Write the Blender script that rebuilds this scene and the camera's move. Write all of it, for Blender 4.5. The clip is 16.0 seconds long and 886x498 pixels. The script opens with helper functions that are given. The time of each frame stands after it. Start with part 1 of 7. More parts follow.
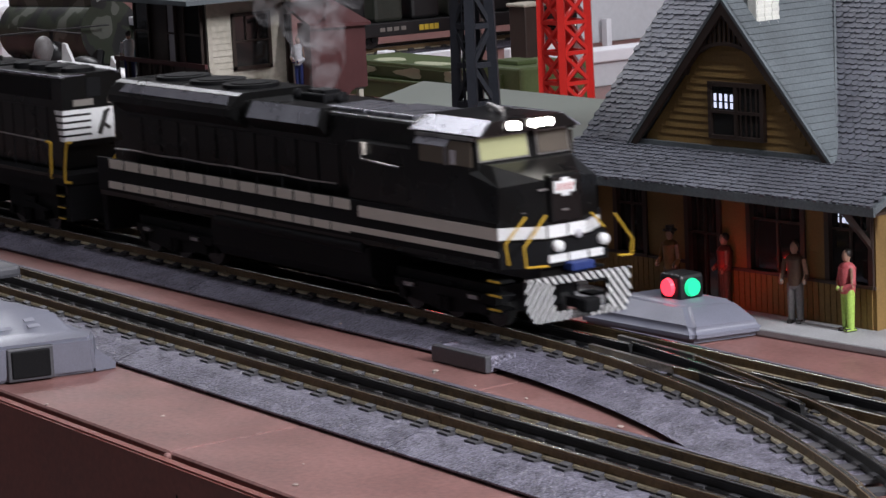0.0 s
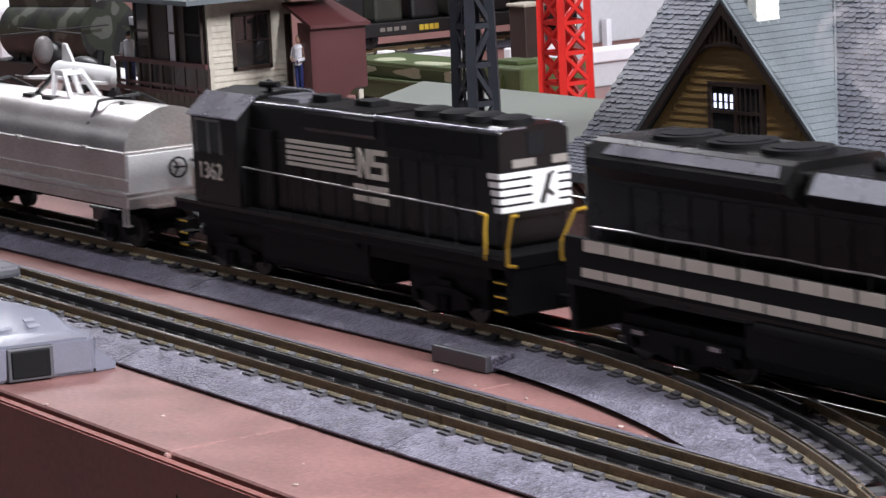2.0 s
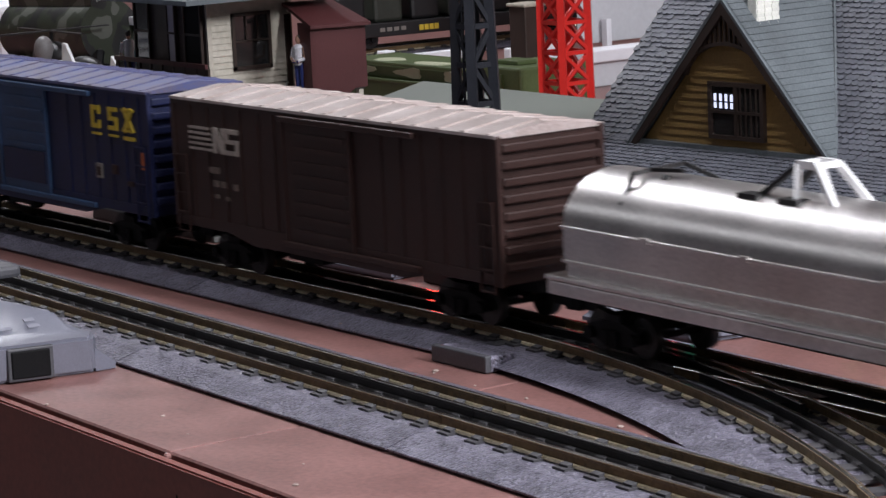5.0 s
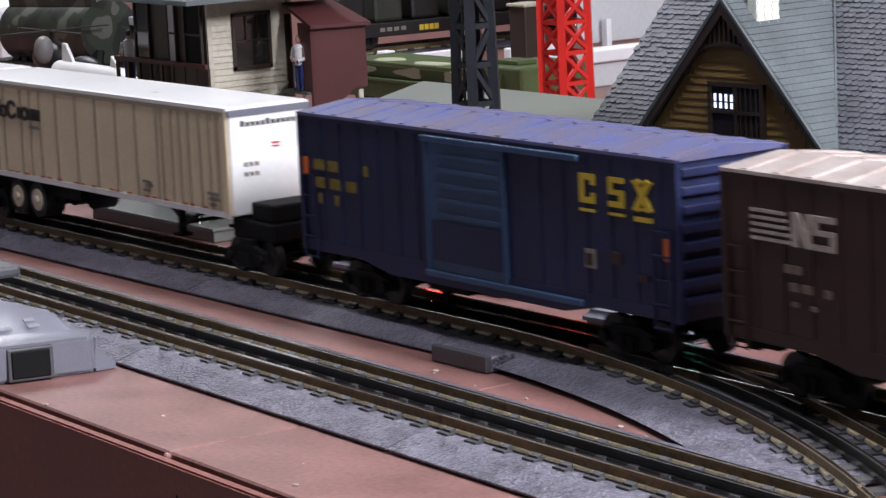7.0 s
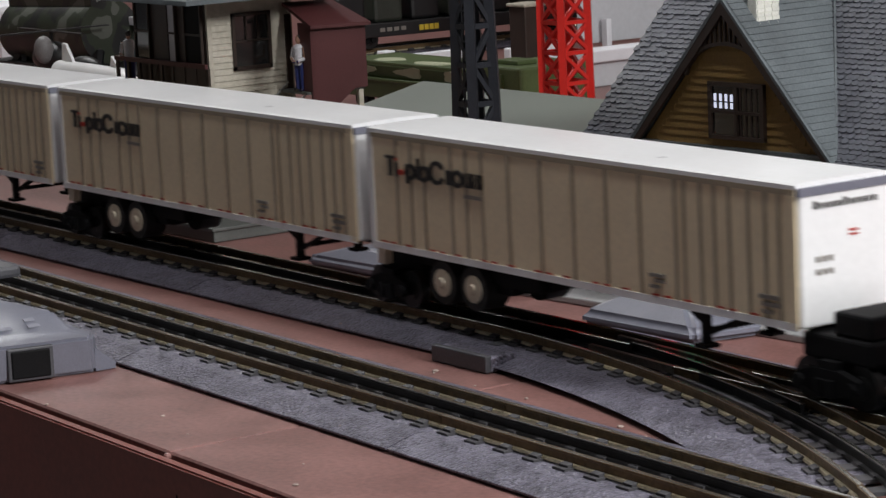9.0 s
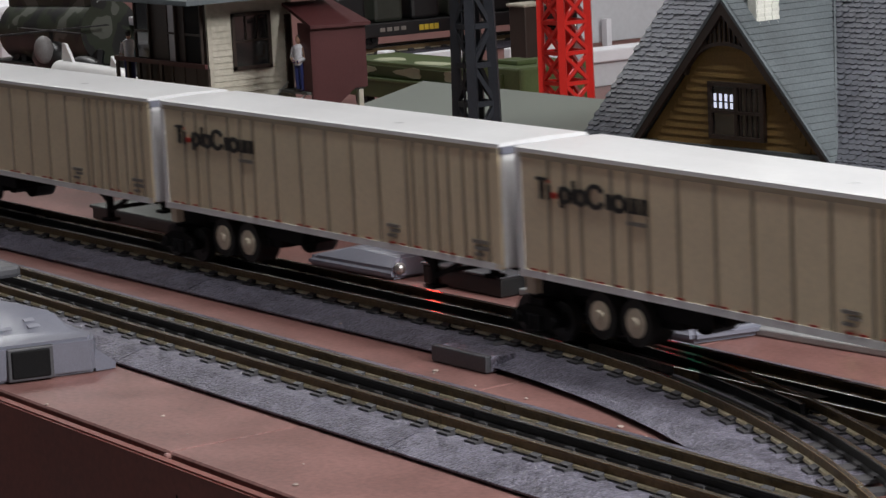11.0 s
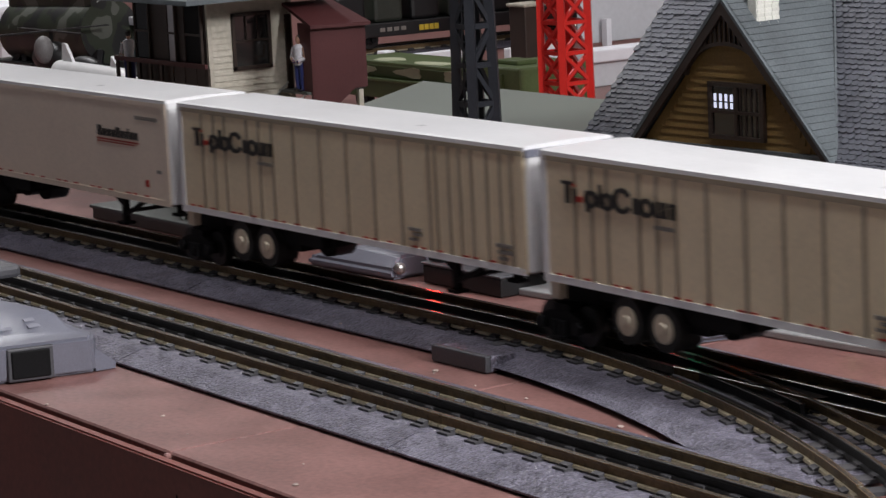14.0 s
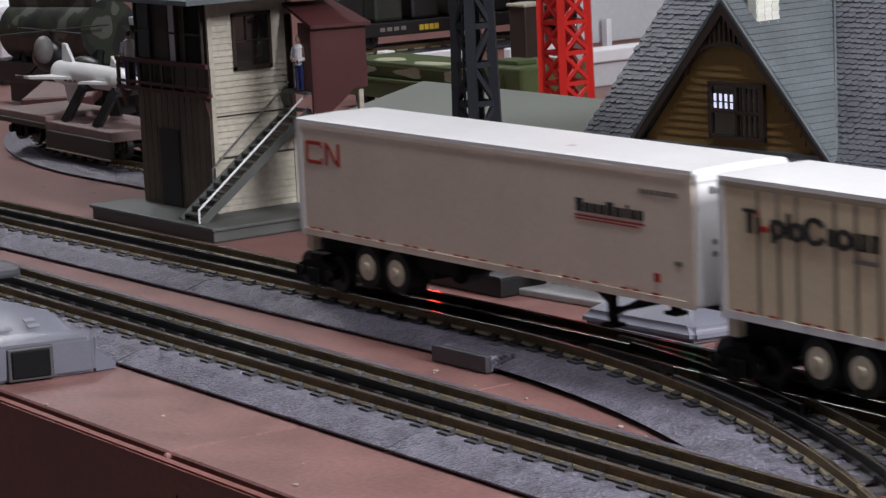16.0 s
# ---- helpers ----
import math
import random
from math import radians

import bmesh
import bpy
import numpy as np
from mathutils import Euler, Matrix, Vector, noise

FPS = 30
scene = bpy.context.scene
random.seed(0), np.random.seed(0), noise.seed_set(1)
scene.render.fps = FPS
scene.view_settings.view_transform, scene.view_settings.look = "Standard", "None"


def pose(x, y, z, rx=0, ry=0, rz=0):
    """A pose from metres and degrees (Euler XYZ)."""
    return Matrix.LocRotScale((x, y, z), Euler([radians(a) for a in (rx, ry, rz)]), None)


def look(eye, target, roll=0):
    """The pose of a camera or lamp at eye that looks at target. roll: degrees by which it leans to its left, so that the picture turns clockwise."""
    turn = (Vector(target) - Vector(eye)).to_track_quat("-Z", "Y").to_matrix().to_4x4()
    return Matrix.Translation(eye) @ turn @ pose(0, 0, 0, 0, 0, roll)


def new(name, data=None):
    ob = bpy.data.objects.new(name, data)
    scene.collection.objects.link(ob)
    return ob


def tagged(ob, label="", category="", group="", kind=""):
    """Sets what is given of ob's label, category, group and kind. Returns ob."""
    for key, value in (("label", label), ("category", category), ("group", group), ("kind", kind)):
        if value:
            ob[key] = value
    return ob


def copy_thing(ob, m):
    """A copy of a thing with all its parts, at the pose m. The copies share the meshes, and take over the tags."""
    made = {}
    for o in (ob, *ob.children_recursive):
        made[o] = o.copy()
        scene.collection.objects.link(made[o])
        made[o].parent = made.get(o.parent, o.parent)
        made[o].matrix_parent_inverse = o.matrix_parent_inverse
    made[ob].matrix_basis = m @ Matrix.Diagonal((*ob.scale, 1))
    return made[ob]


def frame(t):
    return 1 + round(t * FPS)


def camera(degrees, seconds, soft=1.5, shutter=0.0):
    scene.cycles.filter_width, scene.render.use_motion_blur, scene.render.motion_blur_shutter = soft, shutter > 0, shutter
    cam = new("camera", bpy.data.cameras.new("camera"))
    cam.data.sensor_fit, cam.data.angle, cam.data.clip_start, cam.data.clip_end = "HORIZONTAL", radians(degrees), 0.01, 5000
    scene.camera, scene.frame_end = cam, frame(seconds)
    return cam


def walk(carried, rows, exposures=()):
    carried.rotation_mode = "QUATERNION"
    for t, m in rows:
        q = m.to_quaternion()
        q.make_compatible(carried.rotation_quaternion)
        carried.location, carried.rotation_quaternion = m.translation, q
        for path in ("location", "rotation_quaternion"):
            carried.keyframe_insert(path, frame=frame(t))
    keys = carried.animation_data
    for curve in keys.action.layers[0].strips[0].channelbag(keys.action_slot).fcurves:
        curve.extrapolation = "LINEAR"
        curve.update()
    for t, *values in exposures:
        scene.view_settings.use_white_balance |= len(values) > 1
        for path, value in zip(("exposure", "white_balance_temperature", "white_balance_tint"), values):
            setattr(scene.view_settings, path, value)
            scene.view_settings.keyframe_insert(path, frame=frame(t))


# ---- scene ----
cam = camera(18.33, 16.0, soft=1.5, shutter=0.5)
EYE = Vector((1.0503, -0.8058, 0.2769))
AIM = EYE + Vector((-0.8099, 0.5630, -0.1646))
walk(cam, [(0.0, look(EYE, AIM, -2.733)), (16.0, look(EYE, AIM, -2.733))],
     exposures=[(0.0, 0.05, 6500, 10), (0.5, 0.45, 6500, 10), (1.0, 0.70, 6500, 10), (1.5, 0.80, 6500, 10), (2.0, 0.80, 6500, 10), (2.5, 0.66, 6500, 10), (3.0, 0.50, 6500, 10), (3.5, 0.15, 6500, 10), (4.0, -0.10, 6500, 10),
                (6.5, 0.60, 6500, 10), (7.0, 0.52, 6500, 10), (7.5, 0.18, 6650, 9), (8.0, -0.10, 6850, 6), (8.5, -0.20, 6850, 6), (9.0, -0.25, 6850, 6), (11.5, -0.15, 6850, 6), (13.0, -0.12, 6850, 8), (16.0, -0.08, 6600, 9)])

# ---- light: a basement room with ceiling tubes ----
world = bpy.data.worlds.new("room_air")
scene.world = world
world.use_nodes = True
world.node_tree.nodes["Background"].inputs[0].default_value = (0.75, 0.8, 1.0, 1)
world.node_tree.nodes["Background"].inputs[1].default_value = 0.02


def tube_lamp(name, place, size_x, size_y, watts, colour):
    data = bpy.data.lights.new(name, "AREA")
    data.shape, data.size, data.size_y = "RECTANGLE", size_x, size_y
    data.energy, data.color = watts, colour
    ob = new(name, data)
    ob.location = place
    return ob


LAMPS = [(0.60, -0.19, 1.2, 0.16, 11.6), (-1.9, 0.40, 1.2, 0.30, 20.0), (2.0, 0.25, 1.2, 0.16, 106.0), (-2.2, -1.5, 1.2, 0.16, 5.0), (-0.6, 1.9, 1.2, 0.16, 6.0)]
for lx, ly, lsx, lsy, lw in LAMPS:
    tube_lamp("tube_light", (lx, ly, 1.335), lsx, lsy, lw, (0.93, 0.94, 1.0))

# ---- materials ----


def rgb(c):
    return (c[0], c[1], c[2], 1)


def mat(name, colour, rough=0.5, metal=0.0, vary=0.18, fine=900.0, coarse=40.0, bump=0.15, spec=0.5, coat=0.0, random_piece=0.0, dirt=None):
    """Painted, plastic or metal surface with a fine grain, broad stains and relief."""
    m = bpy.data.materials.new(name)
    m.use_nodes = True
    nt = m.node_tree
    b = nt.nodes["Principled BSDF"]
    b.inputs["Roughness"].default_value = rough
    b.inputs["Metallic"].default_value = metal
    b.inputs["Specular IOR Level"].default_value = spec
    b.inputs["Coat Weight"].default_value = coat
    tc = nt.nodes.new("ShaderNodeTexCoord")
    n1 = nt.nodes.new("ShaderNodeTexNoise")
    n1.inputs["Scale"].default_value, n1.inputs["Detail"].default_value = fine, 3
    n2 = nt.nodes.new("ShaderNodeTexNoise")
    n2.inputs["Scale"].default_value, n2.inputs["Detail"].default_value = coarse, 5
    for n in (n1, n2):
        nt.links.new(tc.outputs["Object"], n.inputs["Vector"])
    add = nt.nodes.new("ShaderNodeMath")
    add.operation = "ADD"
    nt.links.new(n1.outputs["Fac"], add.inputs[0])
    nt.links.new(n2.outputs["Fac"], add.inputs[1])
    ramp = nt.nodes.new("ShaderNodeMapRange")
    ramp.inputs["From Min"].default_value, ramp.inputs["From Max"].default_value = 0.7, 1.3
    nt.links.new(add.outputs[0], ramp.inputs["Value"])
    mix = nt.nodes.new("ShaderNodeMix")
    mix.data_type = "RGBA"
    dark = dirt if dirt else tuple(c * (1 - 1.6 * vary) for c in colour)
    mix.inputs[6].default_value = rgb(dark)
    mix.inputs[7].default_value = rgb(tuple(min(1, c * (1 + vary)) for c in colour))
    nt.links.new(ramp.outputs[0], mix.inputs[0])
    out = mix.outputs[2]
    if random_piece:
        info = nt.nodes.new("ShaderNodeObjectInfo")
        mr = nt.nodes.new("ShaderNodeMapRange")
        mr.inputs["To Min"].default_value, mr.inputs["To Max"].default_value = 1 - random_piece, 1 + random_piece
        nt.links.new(info.outputs["Random"], mr.inputs["Value"])
        hsv = nt.nodes.new("ShaderNodeHueSaturation")
        nt.links.new(mr.outputs[0], hsv.inputs["Value"])
        nt.links.new(out, hsv.inputs["Color"])
        out = hsv.outputs[0]
    nt.links.new(out, b.inputs["Base Color"])
    rr = nt.nodes.new("ShaderNodeMapRange")
    rr.inputs["To Min"].default_value, rr.inputs["To Max"].default_value = max(0.02, rough - 0.08), min(1, rough + 0.1)
    nt.links.new(n2.outputs["Fac"], rr.inputs["Value"])
    nt.links.new(rr.outputs[0], b.inputs["Roughness"])
    bp = nt.nodes.new("ShaderNodeBump")
    bp.inputs["Strength"].default_value, bp.inputs["Distance"].default_value = bump, 0.0006
    nt.links.new(n1.outputs["Fac"], bp.inputs["Height"])
    nt.links.new(bp.outputs[0], b.inputs["Normal"])
    return m


def glow(name, colour, strength):
    m = bpy.data.materials.new(name)
    m.use_nodes = True
    b = m.node_tree.nodes["Principled BSDF"]
    b.inputs["Base Color"].default_value = rgb(colour)
    b.inputs["Emission Color"].default_value = rgb(colour)
    b.inputs["Emission Strength"].default_value = strength
    return m


TABLE = mat("table_paint", (0.236, 0.115, 0.104), 0.42, vary=0.20, fine=340, coarse=32, bump=0.12)
FASCIA = mat("fascia_paint", (0.20, 0.056, 0.043), 0.55, vary=0.12, fine=300, coarse=18, bump=0.05)
ROADBED = mat("roadbed_plastic", (0.160, 0.152, 0.196), 0.32, vary=0.35, fine=1300, coarse=60, bump=0.6)


def beads(m, scale):
    """Moulded grit: small rounded grains, each a little lighter or darker."""
    nt = m.node_tree
    b = nt.nodes["Principled BSDF"]
    tc, vo, bp, hs, mr = (nt.nodes.new("ShaderNode" + k) for k in ("TexCoord", "TexVoronoi", "Bump", "HueSaturation", "MapRange"))
    vo.inputs["Scale"].default_value = scale
    nt.links.new(tc.outputs["Object"], vo.inputs["Vector"])
    bp.invert = True
    bp.inputs["Strength"].default_value, bp.inputs["Distance"].default_value = 0.9, 0.0009
    nt.links.new(vo.outputs["Distance"], bp.inputs["Height"])
    nt.links.new(bp.outputs[0], b.inputs["Normal"])
    mr.inputs["To Min"].default_value, mr.inputs["To Max"].default_value = 0.45, 1.55
    nt.links.new(vo.outputs["Color"], mr.inputs["Value"])
    nt.links.new(mr.outputs[0], hs.inputs["Value"])
    nt.links.new(b.inputs["Base Color"].links[0].from_socket, hs.inputs["Color"])
    nt.links.new(hs.outputs[0], b.inputs["Base Color"])


beads(ROADBED, 620.0)
TIE = mat("tie_plastic", (0.052, 0.050, 0.055), 0.6, vary=0.2, random_piece=0.15)
RAILTOP = mat("rail_steel", (0.90, 0.87, 0.82), 0.20, 1.0, vary=0.15, fine=500, coarse=30, bump=0.03)
RAILSIDE = mat("rail_toned_web", (0.15, 0.10, 0.05), 0.5, 0.35, vary=0.3, fine=400, coarse=22, bump=0.05)
RAILBASE = mat("rail_base", (0.54, 0.47, 0.33), 0.42, 0.35, vary=0.25, fine=400, coarse=50)
BLACKRAIL = mat("blackened_rail", (0.012, 0.012, 0.013), 0.5, 0.2, vary=0.2)
GREYBOX = mat("grey_housing_plastic", (0.175, 0.18, 0.225), 0.33, vary=0.08, fine=1200, coarse=50, bump=0.1)
FAINTPRINT = mat("faint_print", (0.25, 0.255, 0.30), 0.4, vary=0.1)
DARKGREY = mat("dark_grey_plastic", (0.075, 0.075, 0.085), 0.5, vary=0.15)
BLACK = mat("black_plastic", (0.010, 0.010, 0.011), 0.45, vary=0.25, bump=0.1)
LOCO = mat("gloss_black_paint", (0.0058, 0.0056, 0.0056), 0.28, vary=0.2, bump=0.03, spec=0.35)
FLATBLACK = mat("flat_black_paint", (0.005, 0.005, 0.006), 0.7, vary=0.3, bump=0.1, spec=0.2)
# pale grey holding the lamp sheen of dark roof panels; also the silver awnings
SHEENROOF = mat("sheen_grey_roof", (0.29, 0.29, 0.33), 0.27, 0.65, vary=0.2, bump=0.02)
STRIPE = mat("cream_stripe", (0.62, 0.57, 0.50), 0.45, vary=0.06)
WHITE = mat("white_paint", (0.80, 0.80, 0.80), 0.4, vary=0.05)
YELLOW = mat("yellow_rail_paint", (0.55, 0.34, 0.03), 0.45, vary=0.08)
STEEL = mat("dull_steel", (0.42, 0.41, 0.40), 0.35, 0.9, vary=0.25, coarse=80)
SILVER = mat("brushed_aluminium", (0.78, 0.755, 0.74), 0.36, 1.0, vary=0.16, fine=600, coarse=22, bump=0.03)
WHEEL = mat("blackened_wheel", (0.03, 0.03, 0.03), 0.4, 0.5, vary=0.2)
GLASS = mat("window_glass", (0.02, 0.02, 0.02), 0.08, spec=0.8, vary=0.1, bump=0.0)
LAMPWHITE = glow("headlight_glow", (1.0, 0.96, 0.9), 14.0)
CABLIGHT = glow("lit_cab_window", (0.30, 0.30, 0.16), 0.35)
# tan cab pane with a faint added glow standing in for light on it
WINDOWTAN = glow("glowing_tan_cab_pane", (0.085, 0.068, 0.052), 0.10)
TRAILER = mat("cream_trailer_panel", (0.84, 0.71, 0.50), 0.42, vary=0.06, fine=500, coarse=20, bump=0.05)
TRAILERWHITE = mat("white_trailer_panel", (0.84, 0.72, 0.60), 0.4, vary=0.05, fine=500, coarse=20, bump=0.04)
ROOFWHITE = mat("white_trailer_roof", (0.89, 0.89, 0.90), 0.3, vary=0.03, fine=300, coarse=12, bump=0.03)
POST = mat("trailer_post", (0.37, 0.305, 0.22), 0.45, vary=0.08)
REDMARK = mat("red_marker", (0.45, 0.035, 0.02), 0.4, vary=0.1)
INK = mat("dark_ink", (0.03, 0.028, 0.026), 0.5, vary=0.1)
GREYINK = mat("grey_ink", (0.22, 0.2, 0.18), 0.5, vary=0.1)
HUB = mat("cream_wheel_hub", (0.60, 0.52, 0.40), 0.45, vary=0.1)
RUBBER = mat("rubber", (0.012, 0.012, 0.012), 0.75, vary=0.2)
BLUE = mat("blue_boxcar_paint", (0.0095, 0.0145, 0.062), 0.5, vary=0.3, fine=700, coarse=45, bump=0.12)
BLUEROOF = mat("faded_blue_roof", (0.072, 0.092, 0.235), 0.40, vary=0.25, fine=500, coarse=55, dirt=(0.16, 0.135, 0.17))
BLUELIGHT = mat("light_blue_door", (0.035, 0.075, 0.165), 0.5, vary=0.2)
BOXBROWN = mat("boxcar_brown_paint", (0.034, 0.0135, 0.0105), 0.5, vary=0.2, fine=700, coarse=40, bump=0.1)
# worn roof; its bright specular sheen is partly put into this pale colour
BROWNROOF = mat("worn_sheen_roof", (0.66, 0.60, 0.58), 0.34, 0.4, vary=0.2, coarse=40, dirt=(0.44, 0.35, 0.32))
WORNPALE = mat("worn_pale_paint", (0.46, 0.40, 0.35), 0.55, vary=0.25, fine=1500, coarse=200)
DIMPRINT = mat("dim_pale_print", (0.17, 0.13, 0.11), 0.55, vary=0.3, fine=1500, coarse=300)
GOLD = mat("yellow_lettering", (0.62, 0.45, 0.04), 0.5, vary=0.1)
WORNGOLD = mat("worn_yellow_print", (0.22, 0.16, 0.03), 0.55, vary=0.3, fine=1500, coarse=300)
ORANGE = mat("orange_label", (0.55, 0.12, 0.02), 0.5)
CREAMWALL = mat("cream_clapboard", (0.50, 0.46, 0.39), 0.5, fine=260, vary=0.10, coarse=30, dirt=(0.38, 0.35, 0.28))
OCHRE = mat("ochre_station_wall", (0.205, 0.122, 0.036), 0.7, vary=0.15, coarse=30)
BROWNTRIM = mat("dark_brown_trim", (0.035, 0.021, 0.016), 0.5, vary=0.2)
MAROON = mat("maroon_paint", (0.074, 0.020, 0.021), 0.5, vary=0.12, coarse=30)
SHINGLE = mat("grey_shingle", (0.10, 0.105, 0.125), 0.55, vary=0.25, coarse=35, random_piece=0.22)
SLATE = mat("grey_roof_sheet", (0.105, 0.122, 0.132), 0.6, vary=0.22, coarse=35)
CHIMNEY = mat("white_brick", (0.74, 0.74, 0.68), 0.55, vary=0.1, random_piece=0.08)
CONCRETE = mat("grey_platform", (0.32, 0.32, 0.33), 0.6, vary=0.12)
GREYBASE = mat("grey_green_base", (0.10, 0.105, 0.10), 0.5, vary=0.12)
FREIGHTROOF = mat("grey_green_roof", (0.17, 0.19, 0.165), 0.5, vary=0.06, coarse=18)
RED = mat("bright_red_enamel", (0.60, 0.025, 0.02), 0.32, vary=0.08, bump=0.03)
TOWERBLACK = mat("blue_black_lattice", (0.018, 0.02, 0.027), 0.45, vary=0.2)
OLIVE = mat("olive_green", (0.078, 0.108, 0.038), 0.5, vary=0.15)
CAMOPALE = mat("pale_camo_patch", (0.50, 0.52, 0.36), 0.5, vary=0.08)
NAVYBLOCK = mat("blue_block_paint", (0.015, 0.035, 0.16), 0.5)
TEAL = mat("teal_panel", (0.03, 0.15, 0.22), 0.5)
PAPERWHITE = mat("white_board", (0.84, 0.84, 0.88), 0.5, vary=0.04)
# less metallic copy of the aluminium, so the end keeps its reflected brightness
BRIGHTEND = mat("brightened_aluminium_end", (0.74, 0.74, 0.74), 0.45, 0.5, vary=0.08, fine=600, coarse=30, bump=0.03)
CRUMB = mat("pale_crumb_and_glint", (0.45, 0.36, 0.32), 0.6, vary=0.2)
PLASTER = mat("room_plaster", (0.36, 0.36, 0.38), 0.7, vary=0.06, fine=120, coarse=4)
BOARDGREY = mat("pale_grey_board", (0.62, 0.63, 0.66), 0.5, vary=0.04, fine=200, coarse=8)
WOOD = mat("grey_deck_wood", (0.21, 0.14, 0.135), 0.55, vary=0.25, coarse=60)
REDGLOW = glow("red_lantern", (1.0, 0.04, 0.07), 2.2)
GREENGLOW = glow("green_lantern", (0.01, 0.45, 0.20), 1.6)
REDBEAM = glow("red_lantern_back", (1.0, 0.04, 0.03), 15.0)
REDLAMP = glow("red_window_glow", (1.0, 0.05, 0.03), 6.0)
# glow added to small panes, in place of brightness seen through the windows
GLOWPANE = glow("glowing_pane", (0.72, 0.76, 1.0), 0.9)
# brown darkened to carry the shade on the tower's track side
SHADEDBOARD = mat("shaded_dark_boards", (0.105, 0.078, 0.052), 0.55, vary=0.3, coarse=40, random_piece=0.2)
PALEPANE = mat("pale_grey_surface", (0.50, 0.49, 0.52), 0.5, vary=0.06)
CAMODARK = mat("dark_olive", (0.028, 0.032, 0.024), 0.5, vary=0.2)
CAMOGREY = mat("grey_green_camo", (0.20, 0.22, 0.17), 0.5, vary=0.1)
SKIN = mat("painted_skin", (0.42, 0.24, 0.17), 0.5)
HAIR = mat("dark_hair_paint", (0.02, 0.014, 0.012), 0.5)


def smoke_material():
    m = bpy.data.materials.new("thin_smoke")
    m.use_nodes = True
    nt = m.node_tree
    nt.nodes.remove(nt.nodes["Principled BSDF"])
    tr, df, tl = nt.nodes.new("ShaderNodeBsdfTransparent"), nt.nodes.new("ShaderNodeBsdfDiffuse"), nt.nodes.new("ShaderNodeBsdfTranslucent")
    for n in (df, tl):
        n.inputs["Color"].default_value = (0.86, 0.84, 0.86, 1)
    both, mix = nt.nodes.new("ShaderNodeMixShader"), nt.nodes.new("ShaderNodeMixShader")
    nt.links.new(df.outputs[0], both.inputs[1])
    nt.links.new(tl.outputs[0], both.inputs[2])
    tc, ns, mr = nt.nodes.new("ShaderNodeTexCoord"), nt.nodes.new("ShaderNodeTexNoise"), nt.nodes.new("ShaderNodeMapRange")
    ns.inputs["Scale"].default_value, ns.inputs["Detail"].default_value, ns.inputs["Distortion"].default_value = 55, 4, 1.2
    mr.inputs["From Min"].default_value, mr.inputs["From Max"].default_value = 0.42, 0.72
    mr.inputs["To Min"].default_value, mr.inputs["To Max"].default_value = 0.0, 0.20
    nt.links.new(tc.outputs["Object"], ns.inputs["Vector"])
    nt.links.new(ns.outputs["Fac"], mr.inputs["Value"])
    nt.links.new(mr.outputs[0], mix.inputs[0])
    nt.links.new(tr.outputs[0], mix.inputs[1])
    nt.links.new(both.outputs[0], mix.inputs[2])
    nt.links.new(mix.outputs[0], nt.nodes["Material Output"].inputs["Surface"])
    return m


SMOKE = smoke_material()



def camo_material():
    """Olive, black and grey-green patches of military paint."""
    m = mat("camouflage_paint", (0.03, 0.036, 0.022), 0.5, vary=0.15)
    nt = m.node_tree
    b = nt.nodes["Principled BSDF"]
    tc, ns, cr = nt.nodes.new("ShaderNodeTexCoord"), nt.nodes.new("ShaderNodeTexNoise"), nt.nodes.new("ShaderNodeValToRGB")
    ns.inputs["Scale"].default_value, ns.inputs["Detail"].default_value = 38, 1.5
    cr.color_ramp.interpolation = "CONSTANT"
    e = cr.color_ramp.elements
    e[0].color, e[1].color, e[1].position = (0.007, 0.007, 0.007, 1), (0.018, 0.024, 0.012, 1), 0.45
    e.new(0.58).color = (0.085, 0.09, 0.075, 1)
    nt.links.new(tc.outputs["Object"], ns.inputs["Vector"])
    nt.links.new(ns.outputs["Fac"], cr.inputs["Fac"])
    nt.links.new(cr.outputs["Color"], b.inputs["Base Color"])
    return m


CAMO = camo_material()

# ---- mesh helpers ----


def box(bm, x0, x1, y0, y1, z0, z1):
    v = [bm.verts.new(p) for p in ((x0, y0, z0), (x1, y0, z0), (x1, y1, z0), (x0, y1, z0), (x0, y0, z1), (x1, y0, z1), (x1, y1, z1), (x0, y1, z1))]
    for f in ((0, 3, 2, 1), (4, 5, 6, 7), (0, 1, 5, 4), (1, 2, 6, 5), (2, 3, 7, 6), (3, 0, 4, 7)):
        bm.faces.new([v[i] for i in f])
    return v


def soft_box(bm, x0, x1, y0, y1, z0, z1, r=0.001, seg=2):
    v = box(bm, x0, x1, y0, y1, z0, z1)
    edges = list({e for a in v for e in a.link_edges})
    bmesh.ops.bevel(bm, geom=edges, offset=r, segments=seg, profile=0.5, affect="EDGES", clamp_overlap=True)


def extrude_profile(bm, profile, a0, a1, axis="x"):
    """A closed profile swept straight. axis x: profile (y, z); axis y: profile (x, z); axis z: profile (x, y)."""
    def at(a, p):
        return {"x": (a, p[0], p[1]), "y": (p[0], a, p[1]), "z": (p[0], p[1], a)}[axis]
    r0 = [bm.verts.new(at(a0, p)) for p in profile]
    r1 = [bm.verts.new(at(a1, p)) for p in profile]
    n = len(profile)
    for i in range(n):
        bm.faces.new((r0[i], r0[(i + 1) % n], r1[(i + 1) % n], r1[i]))
    bm.faces.new(list(reversed(r0)))
    bm.faces.new(r1)


